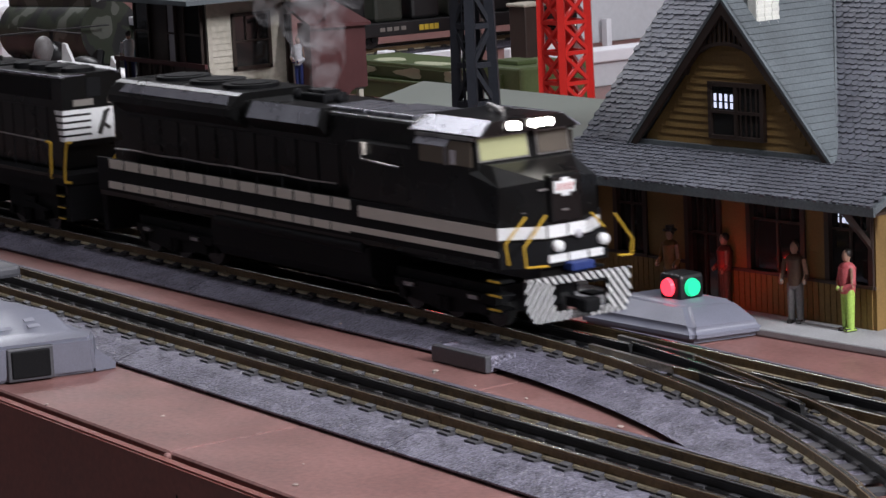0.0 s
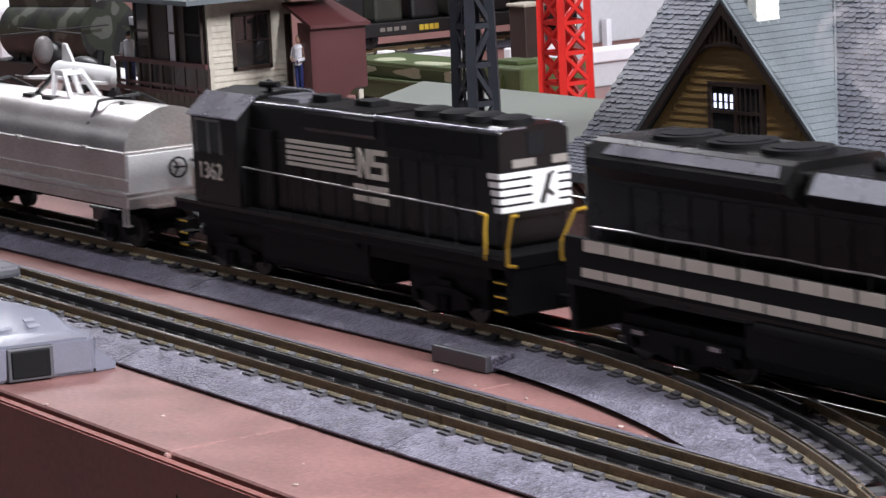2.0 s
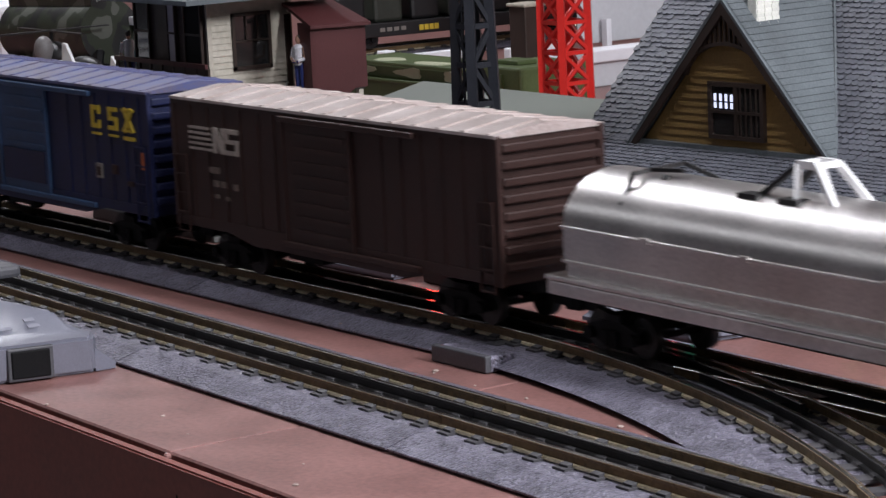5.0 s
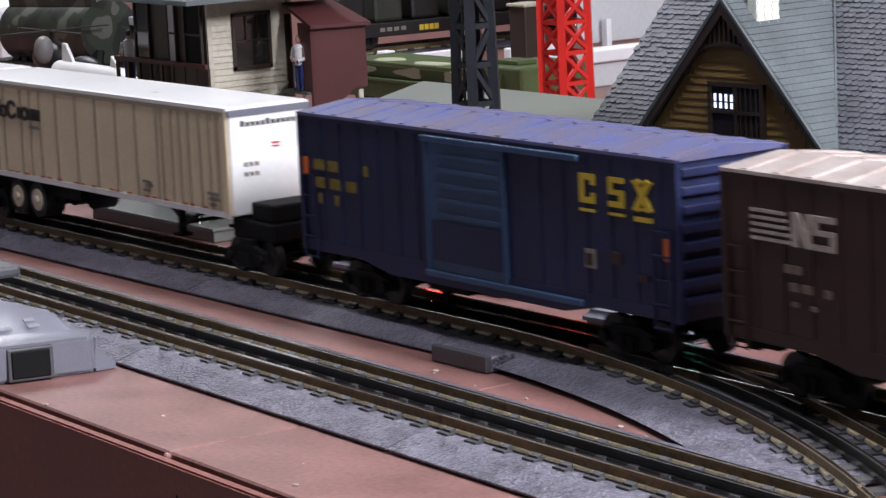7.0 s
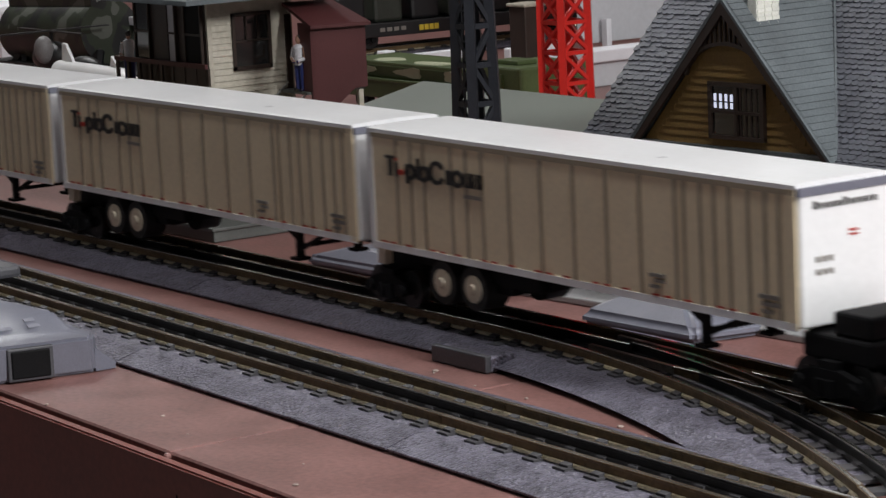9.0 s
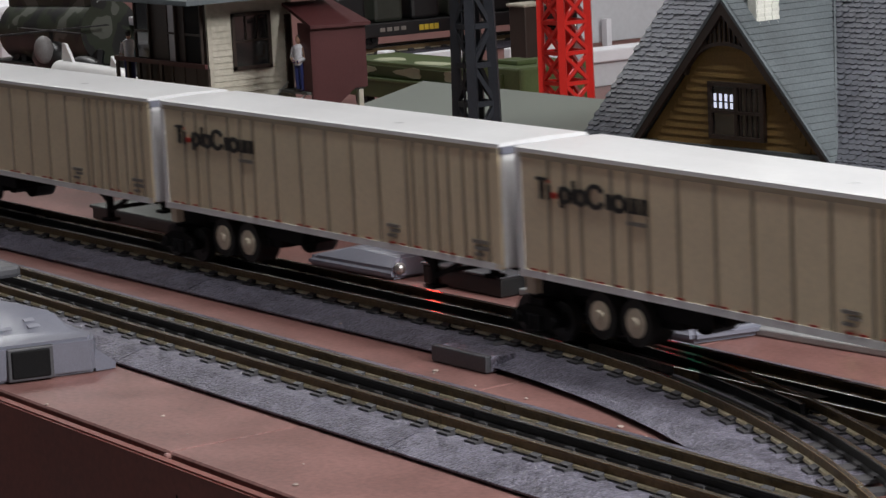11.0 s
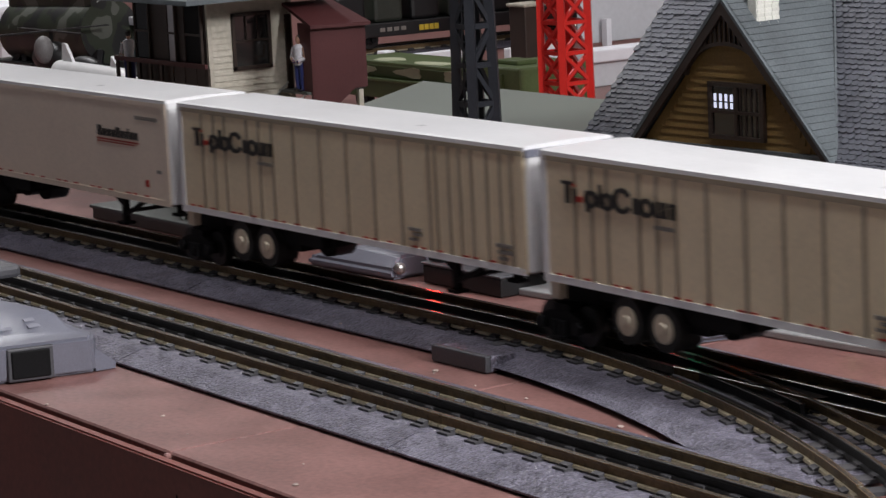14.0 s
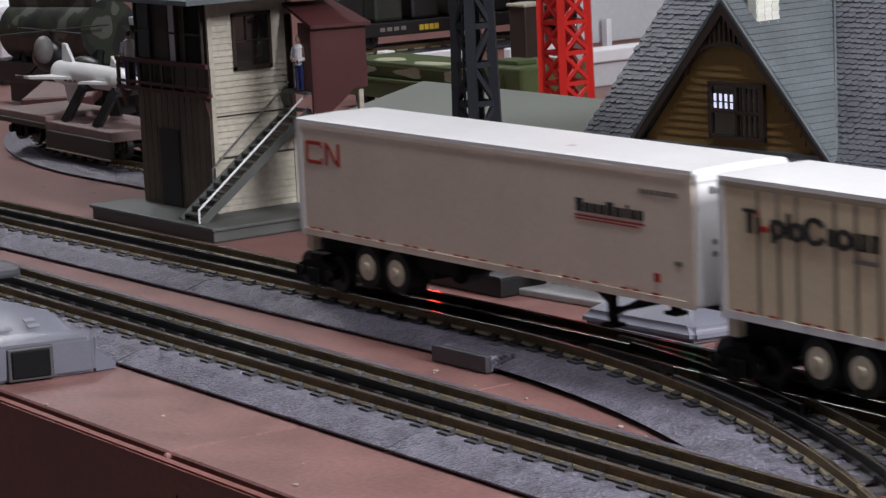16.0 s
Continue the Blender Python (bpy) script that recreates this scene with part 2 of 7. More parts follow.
def cyl(bm, p0, p1, r, seg=12, r1=None):
    p0, p1 = Vector(p0), Vector(p1)
    d = p1 - p0
    q = d.to_track_quat("Z", "Y").to_matrix().to_4x4()
    m = Matrix.Translation((p0 + p1) / 2) @ q
    bmesh.ops.create_cone(bm, cap_ends=True, segments=seg, radius1=r, radius2=r if r1 is None else r1, depth=d.length, matrix=m)


def bar(bm, p0, p1, w, h=None):
    """A square bar between two points."""
    h = w if h is None else h
    p0, p1 = Vector(p0), Vector(p1)
    d = (p1 - p0)
    m = d.to_track_quat("Z", "Y").to_matrix()
    vs = []
    for p in (p0, p1):
        for sx, sy in ((-1, -1), (1, -1), (1, 1), (-1, 1)):
            vs.append(bm.verts.new(p + m @ Vector((sx * w / 2, sy * h / 2, 0))))
    for f in ((0, 3, 2, 1), (4, 5, 6, 7), (0, 1, 5, 4), (1, 2, 6, 5), (2, 3, 7, 6), (3, 0, 4, 7)):
        bm.faces.new([vs[i] for i in f])


def pipe(bm, points, r, seg=6):
    for a, b in zip(points, points[1:]):
        cyl(bm, a, b, r, seg)


def ball(bm, c, r, sx=1, sy=1, sz=1, u=12, v=8):
    bmesh.ops.create_uvsphere(bm, u_segments=u, v_segments=v, radius=r, matrix=Matrix.Translation(c) @ Matrix.Diagonal((sx, sy, sz, 1)))


def part(name, bm, material, parent=None, label="", smooth=False):
    """Links a bmesh as one mesh object, under parent if given."""
    bmesh.ops.recalc_face_normals(bm, faces=bm.faces)
    me = bpy.data.meshes.new(name)
    bm.to_mesh(me)
    bm.free()
    me.materials.append(material)
    if smooth:
        for p in me.polygons:
            p.use_smooth = True
        me.set_sharp_from_angle(angle=radians(35))
    ob = new(name, me)
    if parent:
        ob.parent = parent
    if label:
        ob["label"] = label
    return ob


def shaped(name, build, material, parent=None, label="", smooth=False):
    bm = bmesh.new()
    build(bm)
    return part(name, bm, material, parent, label, smooth)


def boxes(name, rows, material, parent=None, label="", r=0.0):
    bm = bmesh.new()
    for row in rows:
        if r:
            soft_box(bm, *row, r=r)
        else:
            box(bm, *row)
    return part(name, bm, material, parent, label)


def shared(name, me, parent, place, turn=0.0):
    """One more piece on shared mesh data."""
    ob = new(name, me)
    ob.parent = parent
    ob.location = place
    ob.rotation_euler[2] = turn
    return ob


def thing(name, label, category, group="", place=None):
    ob = new(name)
    ob.empty_display_size = 0.01
    if place is not None:
        ob.matrix_basis = place
    return tagged(ob, label, category, group)


RAIL = 0.0125      # rail top above the table
GAUGE = 0.0168     # half the distance between the outer rails

# ---- room and table ----
EDGE = math.tan(radians(-1.62))     # the table's front runs slightly askew


def edge_y(x, off=0.0):
    return -0.2434 + EDGE * x + off


def table_boards(b):
    for x0, x1 in ((-4.2, 0.0273), (0.0281, 1.9)):
        ring = [(x0, edge_y(x0)), (x1, edge_y(x1)), (x1, 3.0), (x0, 3.0)]
        lo = [b.verts.new((x, y, -0.02)) for x, y in ring]
        mid = [b.verts.new((x, y, -0.0009)) for x, y in ring]
        top = [b.verts.new((x + (0.0009 if x == x0 else -0.0009), y + (0.0009 if y < 0 else -0.0009), 0.0)) for x, y in ring]
        for r0, r1 in ((lo, mid), (mid, top)):
            for i in range(4):
                b.faces.new((r0[i], r0[(i + 1) % 4], r1[(i + 1) % 4], r1[i]))
        b.faces.new(top)
        b.faces.new(list(reversed(lo)))


t_ob = shaped("table_top", table_boards, TABLE)
tagged(t_ob, "reddish-brown painted plywood layout table top with a seam", "table", kind="structure")


def front_board(b, off0, off1, z0, z1, r):
    ring = [(-4.2, edge_y(-4.2, off0)), (1.9, edge_y(1.9, off0)), (1.9, edge_y(1.9, off1)), (-4.2, edge_y(-4.2, off1))]
    extrude_profile(b, ring, z0, z1, "z")
    if r:
        bmesh.ops.bevel(b, geom=list(b.edges), offset=r, segments=2, affect="EDGES", clamp_overlap=True)


f_ob = shaped("table_fascia", lambda b: front_board(b, -0.0090, -0.0036, -0.30, -0.0008, 0.0009), FASCIA)
tagged(f_ob, "dark brown painted front board of the layout table", "fascia", kind="structure")
b_ob = shaped("table_frame", lambda b: front_board(b, -0.0034, -0.0004, -0.30, -0.022, 0), FASCIA)
tagged(b_ob, "dark frame edge behind the front board", "table frame", kind="structure")
for nm, row in (("floor", (-5, 5, -4, 6, -1.0, -0.9)), ("ceiling", (-5, 5, -4, 6, 1.35, 1.45)), ("wall_north", (-5, 5, 5.9, 6.0, -0.9, 1.35)),
                ("wall_south", (-5, 5, -4.1, -4.0, -0.9, 1.35)), ("wall_west", (-5.1, -5, -4, 6, -0.9, 1.35)), ("wall_east", (5, 5.1, -4, 6, -0.9, 1.35))):
    tagged(boxes(nm, [row], PLASTER), "plain pale grey painted room surface", nm.split("_")[0], kind="structure")

# ---- track ----


def rail_mesh(name, points, parent, centre=False):
    """A rail of T section along a line of (x, y) points, as web and head with a wider base."""
    base = RAIL - 0.0055
    bm1, bm2, bm3 = bmesh.new(), bmesh.new(), bmesh.new()

    def sweep(bm, prof):
        rings = []
        for i, p in enumerate(points):
            a = Vector(points[max(0, i - 1)])
            b = Vector(points[min(len(points) - 1, i + 1)])
            d = (b - a).normalized()
            n = Vector((-d.y, d.x))
            rings.append([bm.verts.new((p[0] + n.x * o, p[1] + n.y * o, z)) for o, z in prof])
        k = len(prof)
        for r0, r1 in zip(rings, rings[1:]):
            for i in range(k):
                bm.faces.new((r0[i], r0[(i + 1) % k], r1[(i + 1) % k], r1[i]))
        bm.faces.new(rings[0])
        bm.faces.new(list(reversed(rings[-1])))
    sweep(bm1, [(-0.0009, base + 0.001), (0.0009, base + 0.001), (0.0009, RAIL - 0.0016), (0.0014, RAIL - 0.0012), (0.0014, RAIL - 0.0003),
                (-0.0014, RAIL - 0.0003), (-0.0014, RAIL - 0.0012), (-0.0009, RAIL - 0.0016)])
    ob = part("rail", bm1, BLACKRAIL if centre else RAILSIDE, parent, "blackened centre rail" if centre else "brown-toned outer rail")
    sweep(bm2, [(-0.0009, RAIL - 0.0004), (0.0009, RAIL - 0.0004), (0.0007, RAIL), (-0.0007, RAIL)])
    part("rail_head", bm2, RAILTOP, ob, "worn shiny running surface")
    sweep(bm3, [(-0.0030, base), (0.0030, base), (0.0027, base + 0.0011), (-0.0027, base + 0.0011)])
    part("rail_foot", bm3, BLACKRAIL if centre else RAILBASE, ob)
    return ob


BED = [(-0.0425, 0.0003), (-0.0430, 0.0013), (-0.0462, 0.0013), (-0.0462, 0.0022), (-0.0315, 0.0062), (0.0315, 0.0062), (0.0462, 0.0022), (0.0462, 0.0013), (0.0430, 0.0013), (0.0425, 0.0003)]


def tie_mesh():
    bm = bmesh.new()
    extrude_profile(bm, [(-0.0245, 0.0055), (-0.0245, 0.0072), (0.0245, 0.0072), (0.0245, 0.0055)], -0.0042, 0.0042)
    for y in (-GAUGE, GAUGE):
        for e in (-1, 1):
            extrude_profile(bm, [(y + e * 0.0024, 0.007), (y + e * 0.0024, 0.0088), (y + e * 0.0052, 0.0082), (y + e * 0.0052, 0.007)], -0.003, 0.003)
    for y in (0,):
        extrude_profile(bm, [(y - 0.004, 0.007), (y - 0.0035, 0.0082), (y + 0.0035, 0.0082), (y + 0.004, 0.007)], -0.003, 0.003)
    bmesh.ops.recalc_face_normals(bm, faces=bm.faces)
    me = bpy.data.meshes.new("tie")
    bm.to_mesh(me)
    bm.free()
    me.materials.append(TIE)
    return me


TIE_MESH = tie_mesh()
TIE_STEP = 0.02117


def straight_section(length, label, group):
    """One straight track section, from x = 0 to length."""
    tr = thing("track_section", label, "model track", group)
    bm = bmesh.new()
    extrude_profile(bm, BED, 0.0006, length - 0.0006)
    part("roadbed", bm, ROADBED, tr, "grey speckled plastic ballast")
    for y, c in ((-GAUGE, False), (0, True), (GAUGE, False)):
        rail_mesh("rail", [(0.0003, y), (length - 0.0003, y)], tr, c)
    n = round(length / TIE_STEP)
    for i in range(n):
        shared("tie", TIE_MESH, tr, ((i + 0.5) * length / n, 0, 0))
    return tr


def curved_section(radius, degrees, label, group, side=1):
    """One curved track section, starting at the origin along x, bending to +y (side 1) or -y (side -1)."""
    tr = thing("track_section", label, "model track", group)

    def at(a, off):
        return Vector(((radius - side * off) * math.sin(a), side * radius - side * (radius - side * off) * math.cos(a)))
    steps = 14
    angs = [radians(degrees) * i / steps for i in range(steps + 1)]
    bm = bmesh.new()
    rings = [[bm.verts.new((*at(a, o), z)) for o, z in BED] for a in angs]
    for r0, r1 in zip(rings, rings[1:]):
        for i in range(len(BED)):
            bm.faces.new((r0[i], r0[(i + 1) % len(BED)], r1[(i + 1) % len(BED)], r1[i]))
    bm.faces.new(rings[0])
    bm.faces.new(list(reversed(rings[-1])))
    part("roadbed", bm, ROADBED, tr, "grey speckled plastic ballast")
    for y, c in ((-GAUGE, False), (0, True), (GAUGE, False)):
        rail_mesh("rail", [tuple(at(a, y)) for a in angs], tr, c)
    n = round(radius * radians(degrees) / TIE_STEP)
    for i in range(n):
        a = radians(degrees) * (i + 0.5) / n
        p = at(a, 0)
        shared("tie", TIE_MESH, tr, (p.x, p.y, 0), side * a)
    return tr


GROUP = "track sections of the layout"
first = straight_section(0.254, "straight three-rail track section on grey plastic roadbed", GROUP)
first.matrix_basis = pose(-0.5565, 0, 0)
for i in range(2, 6):
    copy_thing(first, pose(-0.3025 - 0.254 * i, 0, 0))
straight_section(0.2750, "straight three-rail track section on grey plastic roadbed", GROUP).matrix_basis = pose(-0.3025, 0, 0)
# front track, slightly skewed to the train's track
TURN_A = -1.75
for i in range(-5, 4):
    d = 0.254 * i + 0.101
    copy_thing(first, pose(d * math.cos(radians(TURN_A)), -0.1300 + d * math.sin(radians(TURN_A)), 0, 0, 0, TURN_A))


# ---- the train's way ----


def way_y(x):
    """Sideways place of the train's track: straight, then bending slightly to the front."""
    return 0.0 if x < 0 else -0.035 * x * x / (x + 0.06)



def way_x(s):
    """Place along x of a point s metres along the track."""
    return s if s < 0 else s + 0.035 * s * s / (s + 0.06)


# turnout: straight way and a way that bends to the front
BEND_X, BEND_R = -0.06, 0.8268


def bend(a, off):
    return Vector((BEND_X + (BEND_R + off) * math.sin(a), -BEND_R + (BEND_R + off) * math.cos(a)))


def turnout():
    tr = thing("track_turnout", "three-rail track switch with grey roadbed and motor housing", "model track", GROUP)
    x0, x1 = -0.0272, 0.262
    xs = [x0 + (x1 - x0) * i / 16 for i in range(17)]
    n_curve = 16
    angs = [math.asin((x0 - BEND_X) / BEND_R) + 0.44 * i / n_curve for i in range(n_curve + 1)]
    # roadbed: upper bed of both ways as one shape
    bm = bmesh.new()
    for zz, inset in ((0.0062, 0.015), (0.0028, 0.0)):
        far = [(x, way_y(x) + 0.0490 - inset, zz) for x in xs]
        near = [(*bend(a, -0.0490 + inset), zz) for a in angs]
        ring = [bm.verts.new(p) for p in far + list(reversed(near))]
        if zz > 0.004:
            bm.faces.new(ring)
            top = ring
        else:
            for i in range(len(ring)):
                j = (i + 1) % len(ring)
                bm.faces.new((top[i], top[j], ring[j], ring[i]))
    part("roadbed", bm, ROADBED, tr, "grey speckled plastic ballast")
    rail_mesh("rail", [(x, way_y(x) + GAUGE) for x in xs], tr)
    rail_mesh("rail", [tuple(bend(a, -GAUGE)) for a in angs], tr)
    rail_mesh("rail", [(x, way_y(x)) for x in xs if x < 0.06], tr, True)
    rail_mesh("rail", [(x, way_y(x)) for x in xs if x > 0.12], tr, True)
    rail_mesh("rail", [tuple(bend(a, 0)) for a in angs if a > 0.2], tr, True)
    rail_mesh("rail", [(x, way_y(x) - GAUGE) for x in xs if x > 0.095], tr)
    rail_mesh("rail", [tuple(bend(a, GAUGE)) for a in angs if a > 0.17], tr)
    # moving points, guard rails and black frog
    rail_mesh("rail", [tuple(bend(a, 0.0095 + 0.0 * a)) for a in angs if 0.10 < a < 0.32], tr, True)
    for pts in ([(0.03, way_y(0.03) - GAUGE + 0.004), (0.10, way_y(0.1) - GAUGE)], [tuple(bend(0.10, GAUGE - 0.003)), tuple(bend(0.175, GAUGE))]):
        bm = bmesh.new()
        for a, b in zip(pts, pts[1:]):
            bar(bm, (*a, 0.0105), (*b, 0.0105), 0.0025, 0.0035)
        part("point_blade", bm, STEEL, tr, "steel switch point")
    fr = [bend(0.245, 0.004), bend(0.30, 0.004), bend(0.30, 0.028), bend(0.26, 0.022)]
    bm = bmesh.new()
    extrude_profile(bm, [tuple(p) for p in fr], 0.0062, 0.0108, "z")
    part("frog", bm, BLACK, tr, "black plastic crossing frog")
    for a0, a1, off in ((0.21, 0.33, -0.0105), (0.19, 0.30, 0.0115)):
        bm = bmesh.new()
        pts = [bend(a0 + (a1 - a0) * i / 6, off) for i in range(7)]
        sides = [[bm.verts.new((*bend(a0 + (a1 - a0) * i / 6, off + e), z)) for i in range(7)] for e, z in ((-0.0011, 0.0075), (0.0011, 0.0075), (0.0011, 0.0115), (-0.0011, 0.0115))]
        for k in range(4):
            for i in range(6):
                bm.faces.new((sides[k][i], sides[k][i + 1], sides[(k + 1) % 4][i + 1], sides[(k + 1) % 4][i]))
        for i in (0, 6):
            bm.faces.new([sides[k][i] for k in range(4)])
        part("guard_rail", bm, DARKGREY, tr, "dark grey guard rail")
    n = 19
    for i in range(n):
        a = angs[0] + (i + 0.5) * 0.44 / n
        p = bend(a, 0)
        shared("tie", TIE_MESH, tr, (p.x, p.y, 0), -a)
    for i in range(5):
        x = 0.16 + i * TIE_STEP
        shared("tie", TIE_MESH, tr, (x, way_y(x), 0.0002), -0.035)
    # joint plates where the sections meet
    bm = bmesh.new()
    box(bm, x0 - 0.004, x0 + 0.004, -0.03, 0.03, 0.0060, 0.0066)
    part("joint_plate", bm, DARKGREY, tr)
    # motor housing with lantern on the far side
    bm = bmesh.new()
    lo = [(-0.060, 0.050), (0.026, 0.054), (0.034, 0.094), (-0.050, 0.094)]
    hi = [(-0.040, 0.064), (0.010, 0.064), (0.016, 0.091), (-0.036, 0.091)]
    r0 = [bm.verts.new((x, y, 0.0005)) for x, y in lo]
    r1 = [bm.verts.new((x, y, 0.0075)) for x, y in lo]
    r2 = [bm.verts.new((x, y, 0.0172)) for x, y in hi]
    for ra, rb in ((r0, r1), (r1, r2)):
        for i in range(4):
            bm.faces.new((ra[i], ra[(i + 1) % 4], rb[(i + 1) % 4], rb[i]))
    bm.faces.new(r2)
    bm.faces.new(list(reversed(r0)))
    bmesh.ops.bevel(bm, geom=list(bm.edges), offset=0.0025, segments=3, affect="EDGES", clamp_overlap=True)
    housing = part("motor_housing", bm, GREYBOX, tr, "glossy grey switch motor housing", smooth=True)
    lantern = shaped("lantern", lambda b: soft_box(b, -0.0185, -0.0015, 0.070, 0.086, 0.0165, 0.0298, r=0.002), BLACK, tr, "black switch lantern with red and green lenses")
    for p0, p1, m, nm in (((-0.0105, 0.0700, 0.0230), (-0.0105, 0.0680, 0.0230), REDGLOW, "red_lens"), ((-0.0015, 0.0775, 0.0230), (0.0005, 0.0775, 0.0230), GREENGLOW, "green_lens"), ((-0.0085, 0.0855, 0.0225), (-0.0078, 0.0872, 0.0225), REDBEAM, "red_lens")):
        bm = bmesh.new()
        cyl(bm, p0, p1, 0.0048, 20, 0.0042)
        part(nm, bm, m, lantern, "glowing " + nm.replace("_", " "))
    return tr


turnout()
# track past the turnout, both ways
nxt = copy_thing(first, pose(0.2625, way_y(0.2625), 0, 0, 0, -1.95))
copy_thing(first, pose(0.2625 + 0.2538, way_y(0.2625) - 0.0086, 0, 0, 0, -1.95))
a_end = math.asin((-0.0272 - BEND_X) / BEND_R) + 0.44
p_end = bend(a_end, 0)
copy_thing(first, pose(p_end.x, p_end.y, -0.0006, 0, 0, -math.degrees(a_end)))
# far loop behind the tower
c1 = curved_section(0.55, 45, "curved three-rail track section on grey plastic roadbed", GROUP, side=-1)
c1.matrix_basis = pose(-0.79, 0.195, 0, 0, 0, 180)
copy_thing(c1, c1.matrix_basis @ Matrix.Translation((0.55 * math.sin(radians(45)), -0.55 * (1 - math.cos(radians(45))), 0)) @ pose(0, 0, 0, 0, 0, -45))
copy_thing(first, pose(-0.79, 0.195, 0))

# ---- rolling stock: x forward, z = 0 at rail top ----
SPEED = 0.2385


def wheelset(parent, x, r=0.0098, y=0.0165):
    ob = None
    for sgn in (-1, 1):
        def wheel(b):
            cyl(b, (x, sgn * (y - 0.0025), r), (x, sgn * (y + 0.0025), r), r, 20)
            cyl(b, (x, sgn * (y + 0.002), r), (x, sgn * (y + 0.0034), r), r * 0.55, 16)
        ob = shaped("wheel", wheel, WHEEL, parent, "dark steel flanged wheel", smooth=True)
    shaped("axle", lambda b: cyl(b, (x, -y, r), (x, y, r), 0.0017, 8), FLATBLACK, parent)
    return ob


def truck(parent, x, half=0.018, three=False):
    """A truck with side frames, springs and two or three axles."""
    fr = shaped("truck_frame", lambda b: box(b, x - 0.006, x + 0.006, -0.024, 0.024, 0.010, 0.020), FLATBLACK, parent, "black truck bolster")
    for sgn in (-1, 1):
        def side(b):
            y0, y1 = sorted((sgn * 0.0205, sgn * 0.0245))
            extrude_profile(b, [(x - half - 0.004, 0.008), (x - half - 0.003, 0.0135), (x - 0.008, 0.0165), (x + 0.008, 0.0165), (x + half + 0.003, 0.0135),
                                (x + half + 0.004, 0.008), (x + half - 0.003, 0.0075), (x + 0.006, 0.0045), (x - 0.006, 0.0045), (x - half + 0.003, 0.0075)], y0, y1, "y")
            for k in (-1, 1):
                cyl(b, (x + k * half, y1 if sgn > 0 else y0, 0.0098), (x + k * half, sgn * 0.027, 0.0098), 0.0032, 10)
            for k in (-0.003, 0.003):
                cyl(b, (x + k, sgn * 0.0255, 0.005), (x + k, sgn * 0.0255, 0.0125), 0.0022, 8)
        shaped("side_frame", side, FLATBLACK, fr)
    for k in ((-1, 0, 1) if three else (-1, 1)):
        wheelset(parent, x + k * half)
    return fr


def coupler(parent, x, sgn):
    def build(b):
        soft_box(b, min(x, x + sgn * 0.014), max(x, x + sgn * 0.014), -0.0025, 0.0025, 0.0125, 0.0175, r=0.0006)
        x2 = x + sgn * 0.016
        soft_box(b, x2 - 0.004, x2 + 0.004, -0.005, 0.005, 0.0115, 0.0185, r=0.0012)
    shaped("coupler", build, FLATBLACK, parent, "black knuckle coupler")


def sign_bars(name, rows, material, parent, label=""):
    return boxes(name, rows, material, parent, label)


def side_text(body, size, parent, place, material, name, label, side=-1, squeeze=1.0):
    """Readable characters as a raised mesh on the side."""
    cu = bpy.data.curves.new(name, "FONT")
    cu.body, cu.size, cu.extrude = body, size, 0.0002
    tmp = bpy.data.objects.new(name, cu)
    scene.collection.objects.link(tmp)
    bpy.context.view_layer.update()
    me = bpy.data.meshes.new_from_object(tmp.evaluated_get(bpy.context.evaluated_depsgraph_get()))
    bpy.data.objects.remove(tmp)
    me.materials.clear()
    me.materials.append(material)
    ob = new(name, me)
    ob.parent = parent
    ob.matrix_basis = Matrix.Translation(place) @ pose(0, 0, 0, 90, 0, 0) @ Matrix.Diagonal((squeeze, 1, 1, 1))
    ob["label"] = label
    return ob


TL, TW, TB, TT = 0.3335, 0.027, 0.0318, 0.0944


